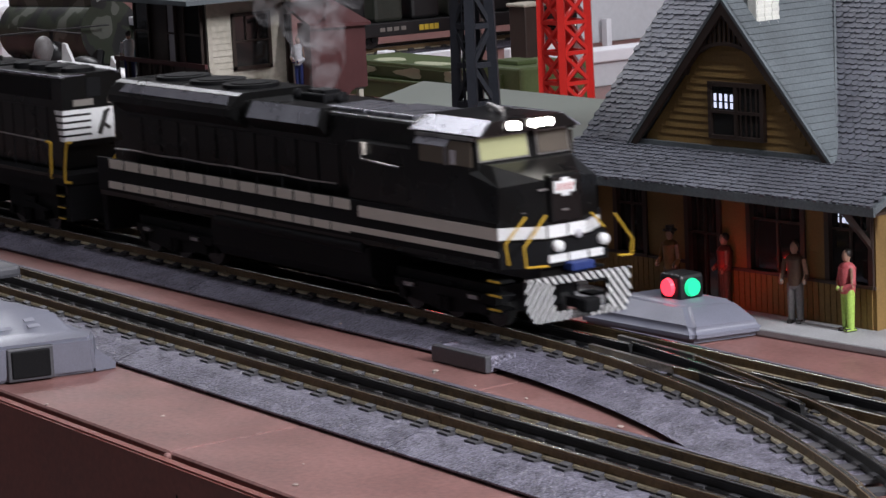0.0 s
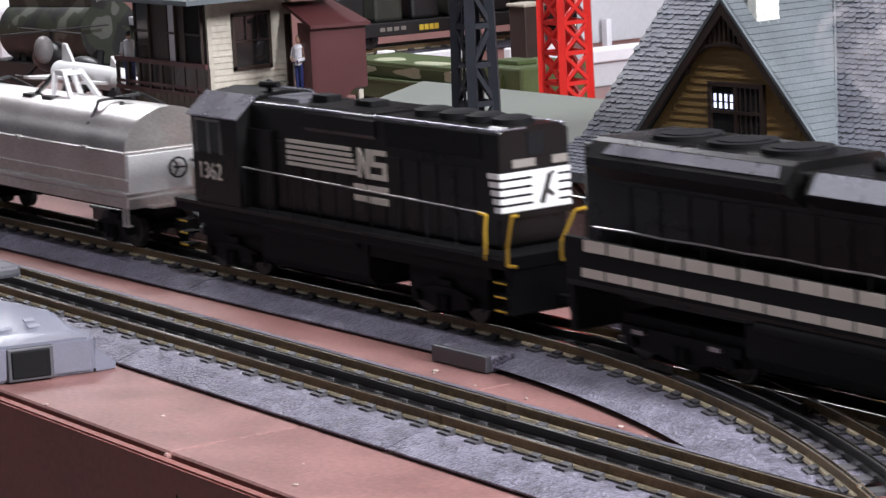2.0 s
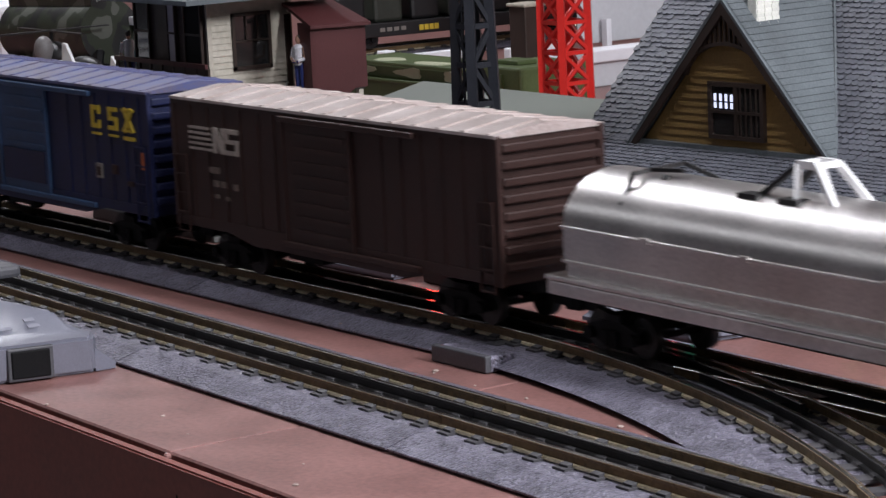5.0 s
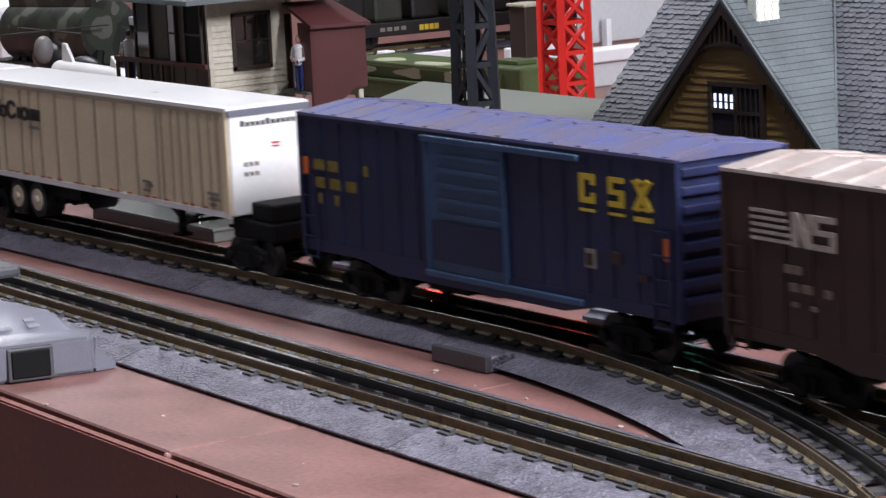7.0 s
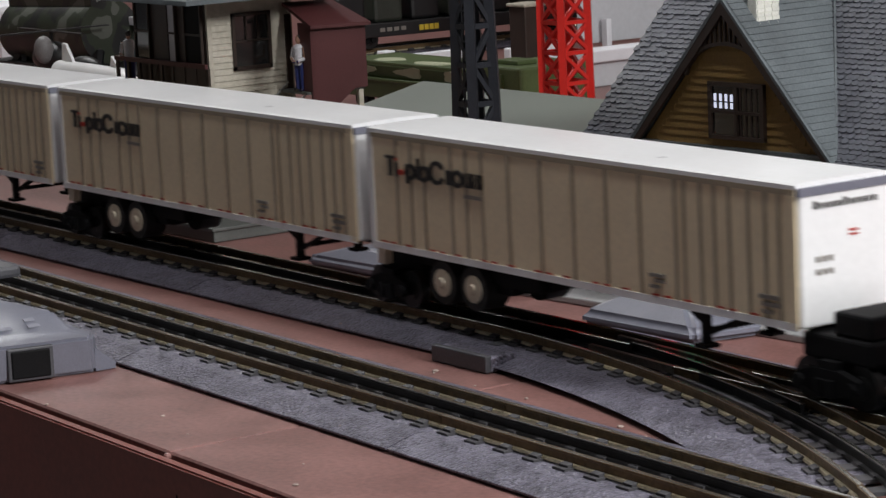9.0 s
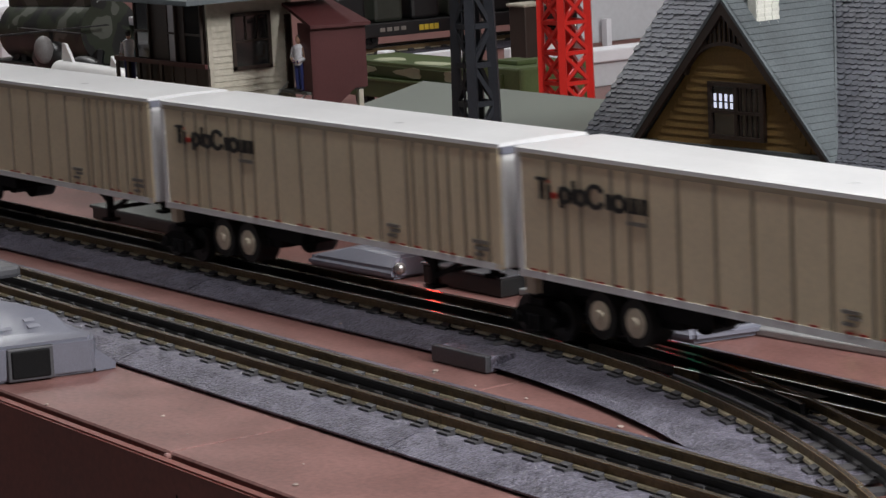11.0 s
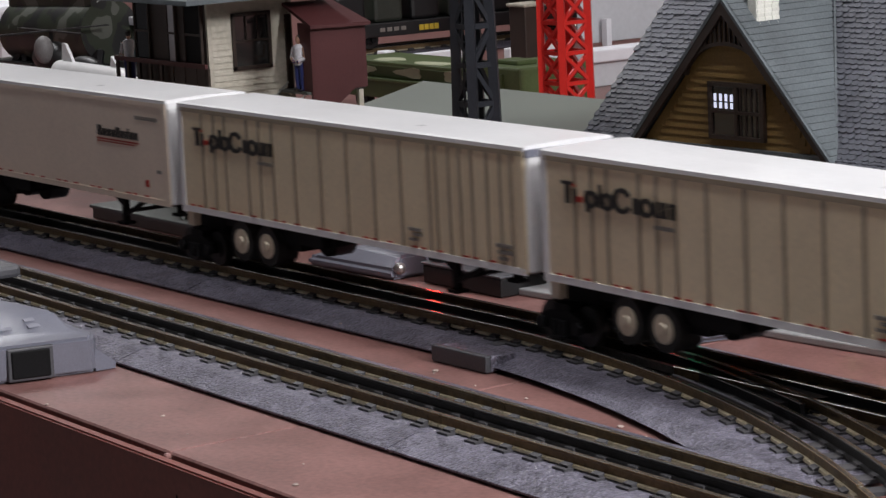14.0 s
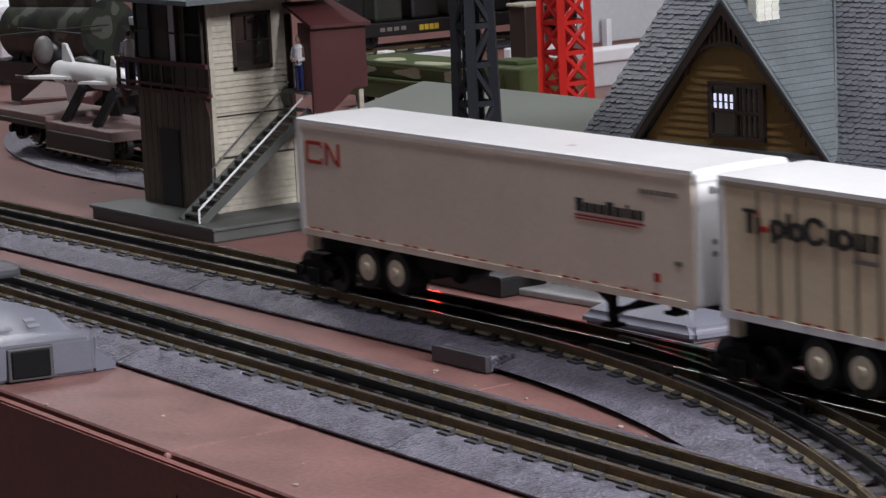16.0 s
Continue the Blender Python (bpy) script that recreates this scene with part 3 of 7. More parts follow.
def trailer(plain, group):
    """A highway trailer that rides on rail trucks; rear end at x = 0."""
    if plain:
        tr = thing("road_rail_trailer", "smooth off-white trailer with red logo riding on rail trucks", "rail trailer", group)
    else:
        tr = thing("road_rail_trailer", "cream ribbed trailer with dark lettering riding on rail trucks", "rail trailer", group)
    side = TRAILERWHITE if plain else TRAILER
    shaped("body", lambda b: soft_box(b, 0.0012, TL - 0.001, -TW, TW, TB, TT - 0.0015, r=0.0014), side, tr)

    def roof(b):
        extrude_profile(b, [(-TW - 0.0004, TT - 0.0028), (-TW - 0.0004, TT - 0.0006), (-TW + 0.002, TT), (0, TT + 0.0006), (TW - 0.002, TT), (TW + 0.0004, TT - 0.0006), (TW + 0.0004, TT - 0.0028)], 0.0, TL)
    shaped("roof", roof, ROOFWHITE, tr, "white roof sheet")
    front = shaped("front_panel", lambda b: soft_box(b, TL - 0.003, TL + 0.0012, -TW + 0.0008, TW - 0.0008, TB + 0.0004, TT - 0.004, r=0.0012), ROOFWHITE, tr, "white nose panel")
    shaped("front_rail", lambda b: box(b, TL - 0.0005, TL + 0.0018, -TW, TW, TT - 0.0055, TT - 0.0018), GREYBOX if not plain else ROOFWHITE, tr, "top front rail")
    for sgn in (-1, 1):
        y0, y1 = sorted((sgn * (TW - 0.0003), sgn * (TW + 0.0006)))
        boxes("bottom_rail", [(0.0008, TL - 0.001, y0, y1, TB - 0.0006, TB + 0.0028)], ROOFWHITE if not plain else side, tr)
        boxes("top_rail", [(0.0008, TL - 0.001, y0, y1, TT - 0.005, TT - 0.0026)], POST if not plain else side, tr)
        # corner casting at the rear and rounded nose post
        boxes("corner_post", [(0.0, 0.0042, y0, y1 + 0.0001, TB - 0.001, TT - 0.0024)], ROOFWHITE, tr)
        boxes("nose_post", [(TL - 0.0062, TL - 0.0006, y0, y1, TB, TT - 0.0024)], side, tr)
        if not plain:
            xs = [0.0269, 0.0402, 0.0522, 0.0763, 0.0893, 0.1031, 0.1253, 0.1514, 0.1772, 0.2025, 0.2274, 0.2528, 0.2590, 0.2705, 0.2799, 0.2900, 0.3028, 0.3137, 0.3226]
            post = bpy.data.meshes.get("side_post_%d" % sgn)
            if not post:
                bm = bmesh.new()
                box(bm, -0.0011, 0.0011, y0, y1 - 0.0001, TB + 0.0029, TT - 0.005)
                bmesh.ops.recalc_face_normals(bm, faces=bm.faces)
                post = bpy.data.meshes.new("side_post_%d" % sgn)
                bm.to_mesh(post)
                bm.free()
                post.materials.append(POST)
            for x in xs:
                shared("side_post", post, tr, (x, 0, 0))
        marks = bmesh.new()
        ya, yb = sorted((sgn * (TW + 0.0006), sgn * (TW + 0.0009)))
        for k in range(14):
            x = 0.010 + k * 0.0225
            box(marks, x, x + 0.0055, ya, yb, TB + 0.0032, TB + 0.0041)
            if k % 2 == 0:
                box(marks, x + 0.0085, x + 0.0135, ya, yb, TB + 0.0032, TB + 0.0041)
        part("marker_stripe", marks, REDMARK, tr, "row of small red reflectors")
    yf = -TW
    if plain:
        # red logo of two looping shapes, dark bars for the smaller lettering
        bm = bmesh.new()
        for x0, x1, z0, z1 in ((0.0100, 0.0245, 0.0808, 0.0828), (0.0088, 0.0108, 0.0715, 0.0820), (0.0100, 0.0245, 0.0705, 0.0725), (0.0235, 0.0250, 0.0725, 0.0740), (0.0235, 0.0250, 0.0795, 0.0808), (0.0280, 0.0300, 0.0705, 0.0828), (0.0400, 0.0420, 0.0705, 0.0828)):
            box(bm, x0, x1, yf - 0.0005, yf + 0.0002, z0, z1)
        pts = [(0.0290, 0.0818), (0.0325, 0.0800), (0.0375, 0.0733), (0.0410, 0.0715)]
        for p, q in zip(pts, pts[1:]):
            bar(bm, (p[0], yf - 0.0002, p[1]), (q[0], yf - 0.0002, q[1]), 0.0007, 0.0018)
        part("red_logo", bm, REDMARK, tr, "red looping logo")
        bm = bmesh.new()
        xx = 0.2475
        for k, w in enumerate((0.0062, 0.0056, 0.0056, 0.0056, 0.0062, 0.0056, 0.0030, 0.0026, 0.0056, 0.0050)):
            box(bm, xx, xx + w - 0.0012, yf - 0.0005, yf + 0.0002, 0.0680, 0.0742 if k in (0, 4, 7) else 0.0724)
            if k in (1, 2, 3, 5, 8):
                box(bm, xx + 0.0012, xx + w - 0.0024, yf - 0.0009, yf - 0.0004, 0.0692, 0.0712)
            xx += w
        part("dark_wordmark", bm, INK, tr, "dark wordmark")
        boxes("underline", [(0.2465, 0.298, yf - 0.0004, yf + 0.0002, 0.0657, 0.0665)], REDMARK, tr, "red underline")
        boxes("underline", [(0.2465, 0.293, yf - 0.0004, yf + 0.0002, 0.0643, 0.0649)], REDMARK, tr, "red underline")
        boxes("small_print", [(0.295 + k * 0.0031, 0.2973 + k * 0.0031, yf - 0.0004, yf + 0.0002, 0.0806, 0.0828) for k in range(9)], GREYINK, tr)
        boxes("serial_print", [(0.304, 0.308, yf - 0.0004, yf + 0.0002, 0.0410, 0.0450)], REDMARK, tr)
        boxes("serial_print", [(0.319, 0.324, yf - 0.0004, yf + 0.0002, 0.050, 0.052)], GREYINK, tr)
    else:
        # wordmark: upright strokes of letter height
        bm = bmesh.new()
        ya, yb = yf - 0.0011, yf + 0.0002
        box(bm, 0.0125, 0.0185, ya, yb, 0.0812, 0.0827)
        rows = [(0.0147, 0.0165, 0.0722, 0.0827), (0.0192, 0.0206, 0.0722, 0.0795), (0.0268, 0.0283, 0.0695, 0.0795), (0.0345, 0.0358, 0.0722, 0.0832)]
        for x0, x1, z0, z1 in rows:
            box(bm, x0, x1, ya, yb, z0, z1)
        for cx, rr, hh in ((0.0298, 0.003, 0.0757), (0.0392, 0.003, 0.0757), (0.0480, 0.0046, 0.0772), (0.0618, 0.0032, 0.0757)):
            for k in range(12):
                a0, a1 = 2 * math.pi * k / 12, 2 * math.pi * (k + 1) / 12
                if cx == 0.0480 and k in (11, 0):
                    continue
                bar(bm, (cx + rr * math.cos(a0), yf - 0.0005, hh + rr * 1.1 * math.sin(a0)), (cx + rr * math.cos(a1), yf - 0.0005, hh + rr * 1.1 * math.sin(a1)), 0.0011, 0.0021)
        for x0, x1 in ((0.0545, 0.0558), (0.0558, 0.058), (0.0665, 0.0678), (0.0692, 0.0705), (0.0718, 0.0731), (0.0748, 0.0761), (0.0775, 0.0788)):
            box(bm, x0, x1, ya, yb, 0.0722, 0.0795)
        box(bm, 0.0665, 0.0731, ya, yb, 0.0722, 0.0734)
        box(bm, 0.0748, 0.0788, ya, yb, 0.0782, 0.0795)
        bm.transform(Matrix.Translation((0.0011, 0, -0.0017)) @ Matrix.Diagonal((1.306, 1, 1, 1)))
        part("dark_wordmark", bm, INK, tr, "dark wordmark")
        boxes("small_print", [(0.088 + k * 0.0037, 0.0905 + k * 0.0037, ya, yb, 0.0650, 0.0668) for k in range(4)], GREYINK, tr)
        boxes("emblem", [(0.0262, 0.0280, ya, yb, 0.0788, 0.0800), (0.0290, 0.0330, ya, yb, 0.0718, 0.0743)], REDMARK, tr, "small red emblem")
        for x0, x1, z0, z1 in ((0.2332, 0.2440, 0.0436, 0.0452), (0.2370, 0.2440, 0.0412, 0.0426), (0.2335, 0.2400, 0.0385, 0.0398), (0.3090, 0.3215, 0.0432, 0.0450), (0.3110, 0.3225, 0.0400, 0.0418), (0.3110, 0.3170, 0.0368, 0.0384)):
            boxes("serial_print", [(x0, x1, ya, yb, z0, z1)], GREYINK, tr, "small grey print")
    # print on the nose panel
    bm = bmesh.new()
    for k in range(11):
        box(bm, TL + 0.0011, TL + 0.0015, -0.019 + k * 0.0034, -0.0165 + k * 0.0034, 0.0828, 0.0862 if k in (0, 5) else 0.0852)
    part("nose_wordmark", bm, INK, front, "dark wordmark")
    boxes("nose_print", [(TL + 0.0011, TL + 0.0015, -0.018 + k * 0.0036, -0.0155 + k * 0.0036, z, z + 0.0024) for k in range(3) for z in (0.0545, 0.0600)], GREYINK, front)
    boxes("nose_emblem", [(TL + 0.0011, TL + 0.0015, 0.001, 0.0065, 0.0712, 0.0722), (TL + 0.0011, TL + 0.0015, 0.001, 0.0065, 0.0694, 0.0702)], REDMARK, front)
    # rear doors: two leaves with lock bars
    for sgn in (-1, 1):
        y0, y1 = sorted((sgn * 0.0004, sgn * 0.0252))
        leaf = boxes("rear_door", [(-0.0006, 0.002, y0, y1, TB + 0.001, TT - 0.004)], ROOFWHITE, tr)
        for yy in (0.008, 0.018):
            shaped("lock_bar", lambda b: cyl(b, (-0.0012, sgn * yy, TB + 0.001), (-0.0012, sgn * yy, TT - 0.005), 0.0006, 6), STEEL, leaf)
    # running gear: two road axles with cream hubs, slider, landing legs
    gear = shaped("slider_frame", lambda b: (box(b, 0.03, 0.145, -0.017, -0.013, 0.024, TB), box(b, 0.03, 0.145, 0.013, 0.017, 0.024, TB), box(b, 0.046, 0.115, -0.020, 0.020, 0.018, 0.024), box(b, 0.095, 0.14, -0.022, 0.022, 0.0225, TB)), FLATBLACK, tr, "black axle slider frame")
    for x in (0.0633, 0.0906):
        for sgn in (-1, 1):
            def tyre(b):
                cyl(b, (x, sgn * 0.0125, 0.0194), (x, sgn * 0.0265, 0.0194), 0.0112, 28)
            ty = shaped("road_wheel", tyre, RUBBER, gear, "black tyre with cream hub", smooth=True)

            def hubm(b):
                cyl(b, (x, sgn * 0.0264, 0.0194), (x, sgn * 0.0271, 0.0194), 0.0070, 24)
                cyl(b, (x, sgn * 0.0270, 0.0194), (x, sgn * 0.0284, 0.0194), 0.0030, 16, 0.0022)
            hb = shaped("hub", hubm, HUB, tr, "cream wheel hub", smooth=True)
    for sgn in (-1, 1):
        leg = shaped("landing_leg", lambda b: (bar(b, (0.262, sgn * 0.019, TB), (0.262, sgn * 0.019, 0.0145), 0.0036), box(b, 0.2575, 0.2665, sgn * 0.019 - 0.004, sgn * 0.019 + 0.004, 0.0135, 0.0152)), FLATBLACK, tr, "black landing leg")
        shaped("leg_brace", lambda b: (bar(b, (0.262, sgn * 0.019, 0.019), (0.292, sgn * 0.019, TB), 0.0022), bar(b, (0.262, sgn * 0.019, 0.024), (0.248, sgn * 0.019, TB), 0.002)), FLATBLACK, leg)
    shaped("leg_cross_bar", lambda b: bar(b, (0.262, -0.019, 0.021), (0.262, 0.019, 0.021), 0.0022), FLATBLACK, tr)
    shaped("coupling_tongue", lambda b: soft_box(b, 0.300, TL + 0.014, -0.006, 0.006, 0.0265, TB, r=0.001), FLATBLACK, tr)
    # rail truck under the rear end
    shaped("truck_saddle", lambda b: soft_box(b, -0.012, 0.026, -0.015, 0.015, 0.018, 0.0315, r=0.002), FLATBLACK, tr, "black saddle over the rail truck")
    for y0 in (-0.0255, 0.021):
        boxes("rear_bracket", [(0.002, 0.009, y0, y0 + 0.0045, 0.0225, TB)], HUB, tr, "cream rear bracket")
    truck(tr, -0.004 + 0.012, 0.0145)
    return tr


def boxcar(kind_name, label, paint, roof_paint, end_light, group=""):
    """An outside-ribbed boxcar from x = 0 to its length."""
    L, W, B, T = 0.3175, 0.033, 0.0245, 0.0985
    bx = thing(kind_name, label, "boxcar", group)
    shaped("body", lambda b: soft_box(b, 0.002, L - 0.002, -W + 0.0006, W - 0.0006, B, T, r=0.0006), paint, bx)

    def roof(b):
        extrude_profile(b, [(-W - 0.0004, T - 0.0012), (-W - 0.0004, T + 0.0004), (0, T + 0.0042), (W + 0.0004, T + 0.0004), (W + 0.0004, T - 0.0012)], 0.0005, L - 0.0005)
    shaped("roof", roof, roof_paint, bx, "worn ribbed roof")
    for k in range(15):
        x = 0.012 + k * (L - 0.024) / 14
        for sgn in (-1, 1):
            def rib(b):
                bar(b, (x, sgn * 0.001, T + 0.0045), (x + 0.004, sgn * (W - 0.0006), T + 0.0006), 0.0036, 0.0009)
            shaped("roof_rib", rib, roof_paint, bx)
    for sgn in (-1, 1):
        # side sill, posts, door with its tracks
        y0, y1 = sorted((sgn * (W - 0.0014), sgn * W))
        shaped("side_sill", lambda b: extrude_profile(b, [(0.004, B + 0.002), (0.055, B + 0.001), (0.085, B - 0.0045), (L - 0.085, B - 0.0045), (L - 0.055, B + 0.001), (L - 0.004, B + 0.002), (L - 0.004, B + 0.006), (0.004, B + 0.006)], y0, y1, "y"), paint, bx)
        shaped("top_plate", lambda b: box(b, 0.002, L - 0.002, y0, y1 + 0.0003 * (sgn > 0), T - 0.0035, T - 0.0008), paint, bx)
        for x in [0.0035, 0.022, 0.04, 0.058, 0.076, 0.094, 0.111, 0.215, 0.233, 0.251, 0.269, 0.287, 0.305, L - 0.0035]:
            shaped("side_post", lambda b: box(b, x - 0.0013, x + 0.0013, y0, y1 - 0.0002 * (sgn > 0), B + 0.004, T - 0.003), paint, bx)
        d0, d1 = 0.1215, 0.1885
        yd0, yd1 = sorted((sgn * (W - 0.0008), sgn * (W + 0.0008)))
        door = shaped("door", lambda b: soft_box(b, d0, d1, yd0, yd1, B + 0.002, T - 0.004, r=0.0006), BLUELIGHT if end_light else paint, bx, "ribbed sliding door")
        yy0, yy1 = sorted((sgn * (W + 0.0006), sgn * (W + 0.0016)))
        for k in range(9):
            z = B + 0.008 + k * 0.0075
            boxes("door_rib", [(d0 + 0.012, d1 - 0.004, yy0, yy1, z, z + 0.0022)], BLUELIGHT if end_light else paint, door)
        for xe in (d0, d1 - 0.0025):
            boxes("door_edge", [(xe, xe + 0.0025, yy0, yy1, B + 0.002, T - 0.004)], BLUELIGHT if end_light else paint, door)
        for z in (B + 0.0005, T - 0.0052):
            shaped("door_track", lambda b: soft_box(b, d0 - 0.002, 0.248, *sorted((sgn * (W - 0.0005), sgn * (W + 0.0022))), z - 0.001, z + 0.0022, r=0.0006), BLUELIGHT if end_light else paint, bx)
        # ladder rungs and grab irons
        for xl in (0.0045, L - 0.0165):
            lad = bmesh.new()
            for k in range(5):
                z = B - 0.003 + k * 0.011
                bar(lad, (xl, sgn * (W + 0.0012), z), (xl + 0.012, sgn * (W + 0.0012), z), 0.0008)
            bar(lad, (xl, sgn * (W + 0.0008), B - 0.004), (xl, sgn * (W + 0.0008), B + 0.042), 0.0009)
            bar(lad, (xl + 0.012, sgn * (W + 0.0008), B - 0.004), (xl + 0.012, sgn * (W + 0.0008), B + 0.042), 0.0009)
            part("ladder", lad, paint, bx, "ladder rungs")
    for x, sg in ((0.0, -1), (L, 1)):
        for k in range(8):
            z = B + 0.007 + k * 0.0084
            xa, xb = sorted((x - sg * 0.003, x + sg * 0.0012))
            boxes("end_rib", [(xa, xb, -W + 0.003, W - 0.003, z, z + 0.0046)], paint, bx, r=0.0009)
        for ye in (-W, W - 0.0028):
            boxes("end_post", [(min(x, x - sg * 0.004), max(x, x - sg * 0.004), ye, ye + 0.0028, B, T)], paint, bx)
    shaped("underframe", lambda b: (box(b, 0.004, L - 0.004, -0.008, 0.008, 0.018, B), box(b, 0.10, 0.135, -0.02, 0.012, 0.013, B), cyl(b, (0.18, 0.012, 0.018), (0.21, 0.012, 0.018), 0.006, 10)), FLATBLACK, bx, "black underframe")
    for x in (0.048, L - 0.048):
        truck(bx, x, 0.0175)
    coupler(bx, 0.0, -1)
    coupler(bx, L, 1)
    return bx


def blue_boxcar():
    bx = boxcar("boxcar", "weathered dark blue boxcar with yellow logo and lighter door", BLUE, BLUEROOF, True)
    W = 0.033
    ya, yb = -W - 0.0005, -W + 0.0004
    # three large block shapes of the logo with underlines
    bm = bmesh.new()
    for row in ((0.2475, 0.2585, 0.0845, 0.0872), (0.2475, 0.2510, 0.0735, 0.0872), (0.2475, 0.2585, 0.0735, 0.0762), (0.2558, 0.2585, 0.0755, 0.0785), (0.2558, 0.2585, 0.0822, 0.0850), (0.2475, 0.2585, 0.0695, 0.0708)):
        box(bm, row[0], row[1], ya, yb, row[2], row[3])
    for row in ((0.2690, 0.2800, 0.0848, 0.0872), (0.2690, 0.2722, 0.0805, 0.0865), (0.2690, 0.2800, 0.0792, 0.0815), (0.2768, 0.2800, 0.0740, 0.0805), (0.2690, 0.2800, 0.0735, 0.0760), (0.2690, 0.2800, 0.0695, 0.0708)):
        box(bm, row[0], row[1], ya, yb, row[2], row[3])
    bar(bm, (0.2890, -W - 0.0001, 0.0872), (0.2985, -W - 0.0001, 0.0738), 0.0010, 0.0036)
    bar(bm, (0.2985, -W - 0.0003, 0.0872), (0.2890, -W - 0.0003, 0.0738), 0.0010, 0.0036)
    for z in (0.0860, 0.0737):
        box(bm, 0.2868, 0.3005, ya - 0.0003, yb, z, z + 0.0012)
    box(bm, 0.2875, 0.3000, ya, yb, 0.0685, 0.0708)
    part("yellow_logo", bm, GOLD, bx, "three yellow block shapes")
    bm = bmesh.new()
    for x, z, w in ((0.016, 0.069, 0.004), (0.021, 0.069, 0.004), (0.030, 0.069, 0.004), (0.035, 0.069, 0.004), (0.0165, 0.0595, 0.004), (0.0215, 0.0595, 0.003), (0.031, 0.0595, 0.004), (0.0365, 0.0595, 0.004), (0.047, 0.0595, 0.004), (0.052, 0.0595, 0.003), (0.019, 0.051, 0.003), (0.035, 0.051, 0.003), (0.064, 0.069, 0.003)):
        box(bm, x, x + w, ya, yb, z, z + 0.0055)
    part("serial_print", bm, WORNGOLD, bx, "worn yellow print")
    boxes("orange_label", [(0.0055, 0.009, ya - 0.0006, yb, 0.066, 0.075), (0.3085, 0.3125, ya - 0.0006, yb, 0.0525, 0.0625)], ORANGE, bx, "small orange label")
    boxes("pale_label", [(0.250, 0.2575, ya, yb, 0.043, 0.052)], GREYINK, bx)
    boxes("rust_label", [(0.2512, 0.2560, ya - 0.0003, yb, 0.0445, 0.0500), (0.2700, 0.2765, ya, yb, 0.0470, 0.0525), (0.2890, 0.2960, ya, yb, 0.0410, 0.0440)], BOXBROWN, bx, "rust-brown label")
    boxes("door_patch", [(0.1275, 0.1850, -W - 0.0019, -W - 0.0006, 0.0330, 0.0530)], BLUE, bx, "darker lower door panel")
    return bx


def brown_boxcar():
    bx = boxcar("boxcar", "dark brown boxcar with pale striped logo and worn roof", BOXBROWN, BROWNROOF, False)
    W = 0.033
    ya, yb = -W - 0.0005, -W + 0.0004
    bm = bmesh.new()
    for k in range(5):
        z = 0.0698 + k * 0.0030
        box(bm, 0.0205, 0.0465 - 0.001 * k, ya, yb, z, z + 0.0014)
    for p in ((0.047, 0.0505), (0.056, 0.0595)):
        box(bm, p[0], p[1], ya, yb, 0.0692, 0.0838)
    bar(bm, (0.0500, -W - 0.0001, 0.083), (0.0565, -W - 0.0001, 0.070), 0.0009, 0.0040)
    for row in ((0.0605, 0.0745, 0.0812, 0.0838), (0.0605, 0.064, 0.0765, 0.083), (0.0605, 0.0745, 0.0755, 0.0778), (0.0712, 0.0745, 0.0700, 0.076), (0.0605, 0.0745, 0.0692, 0.0716)):
        box(bm, row[0], row[1], ya, yb, row[2], row[3])
    part("pale_logo", bm, WORNPALE, bx, "pale striped logo")
    boxes("serial_print", [(0.042, 0.052, ya, yb, 0.0575, 0.0610), (0.045, 0.050, ya, yb, 0.050, 0.0535), (0.053, 0.059, ya, yb, 0.050, 0.0535), (0.067, 0.071, ya, yb, 0.0495, 0.053), (0.046, 0.050, ya, yb, 0.0435, 0.0455), (0.058, 0.062, ya, yb, 0.043, 0.045)], DIMPRINT, bx, "small pale print")
    return bx


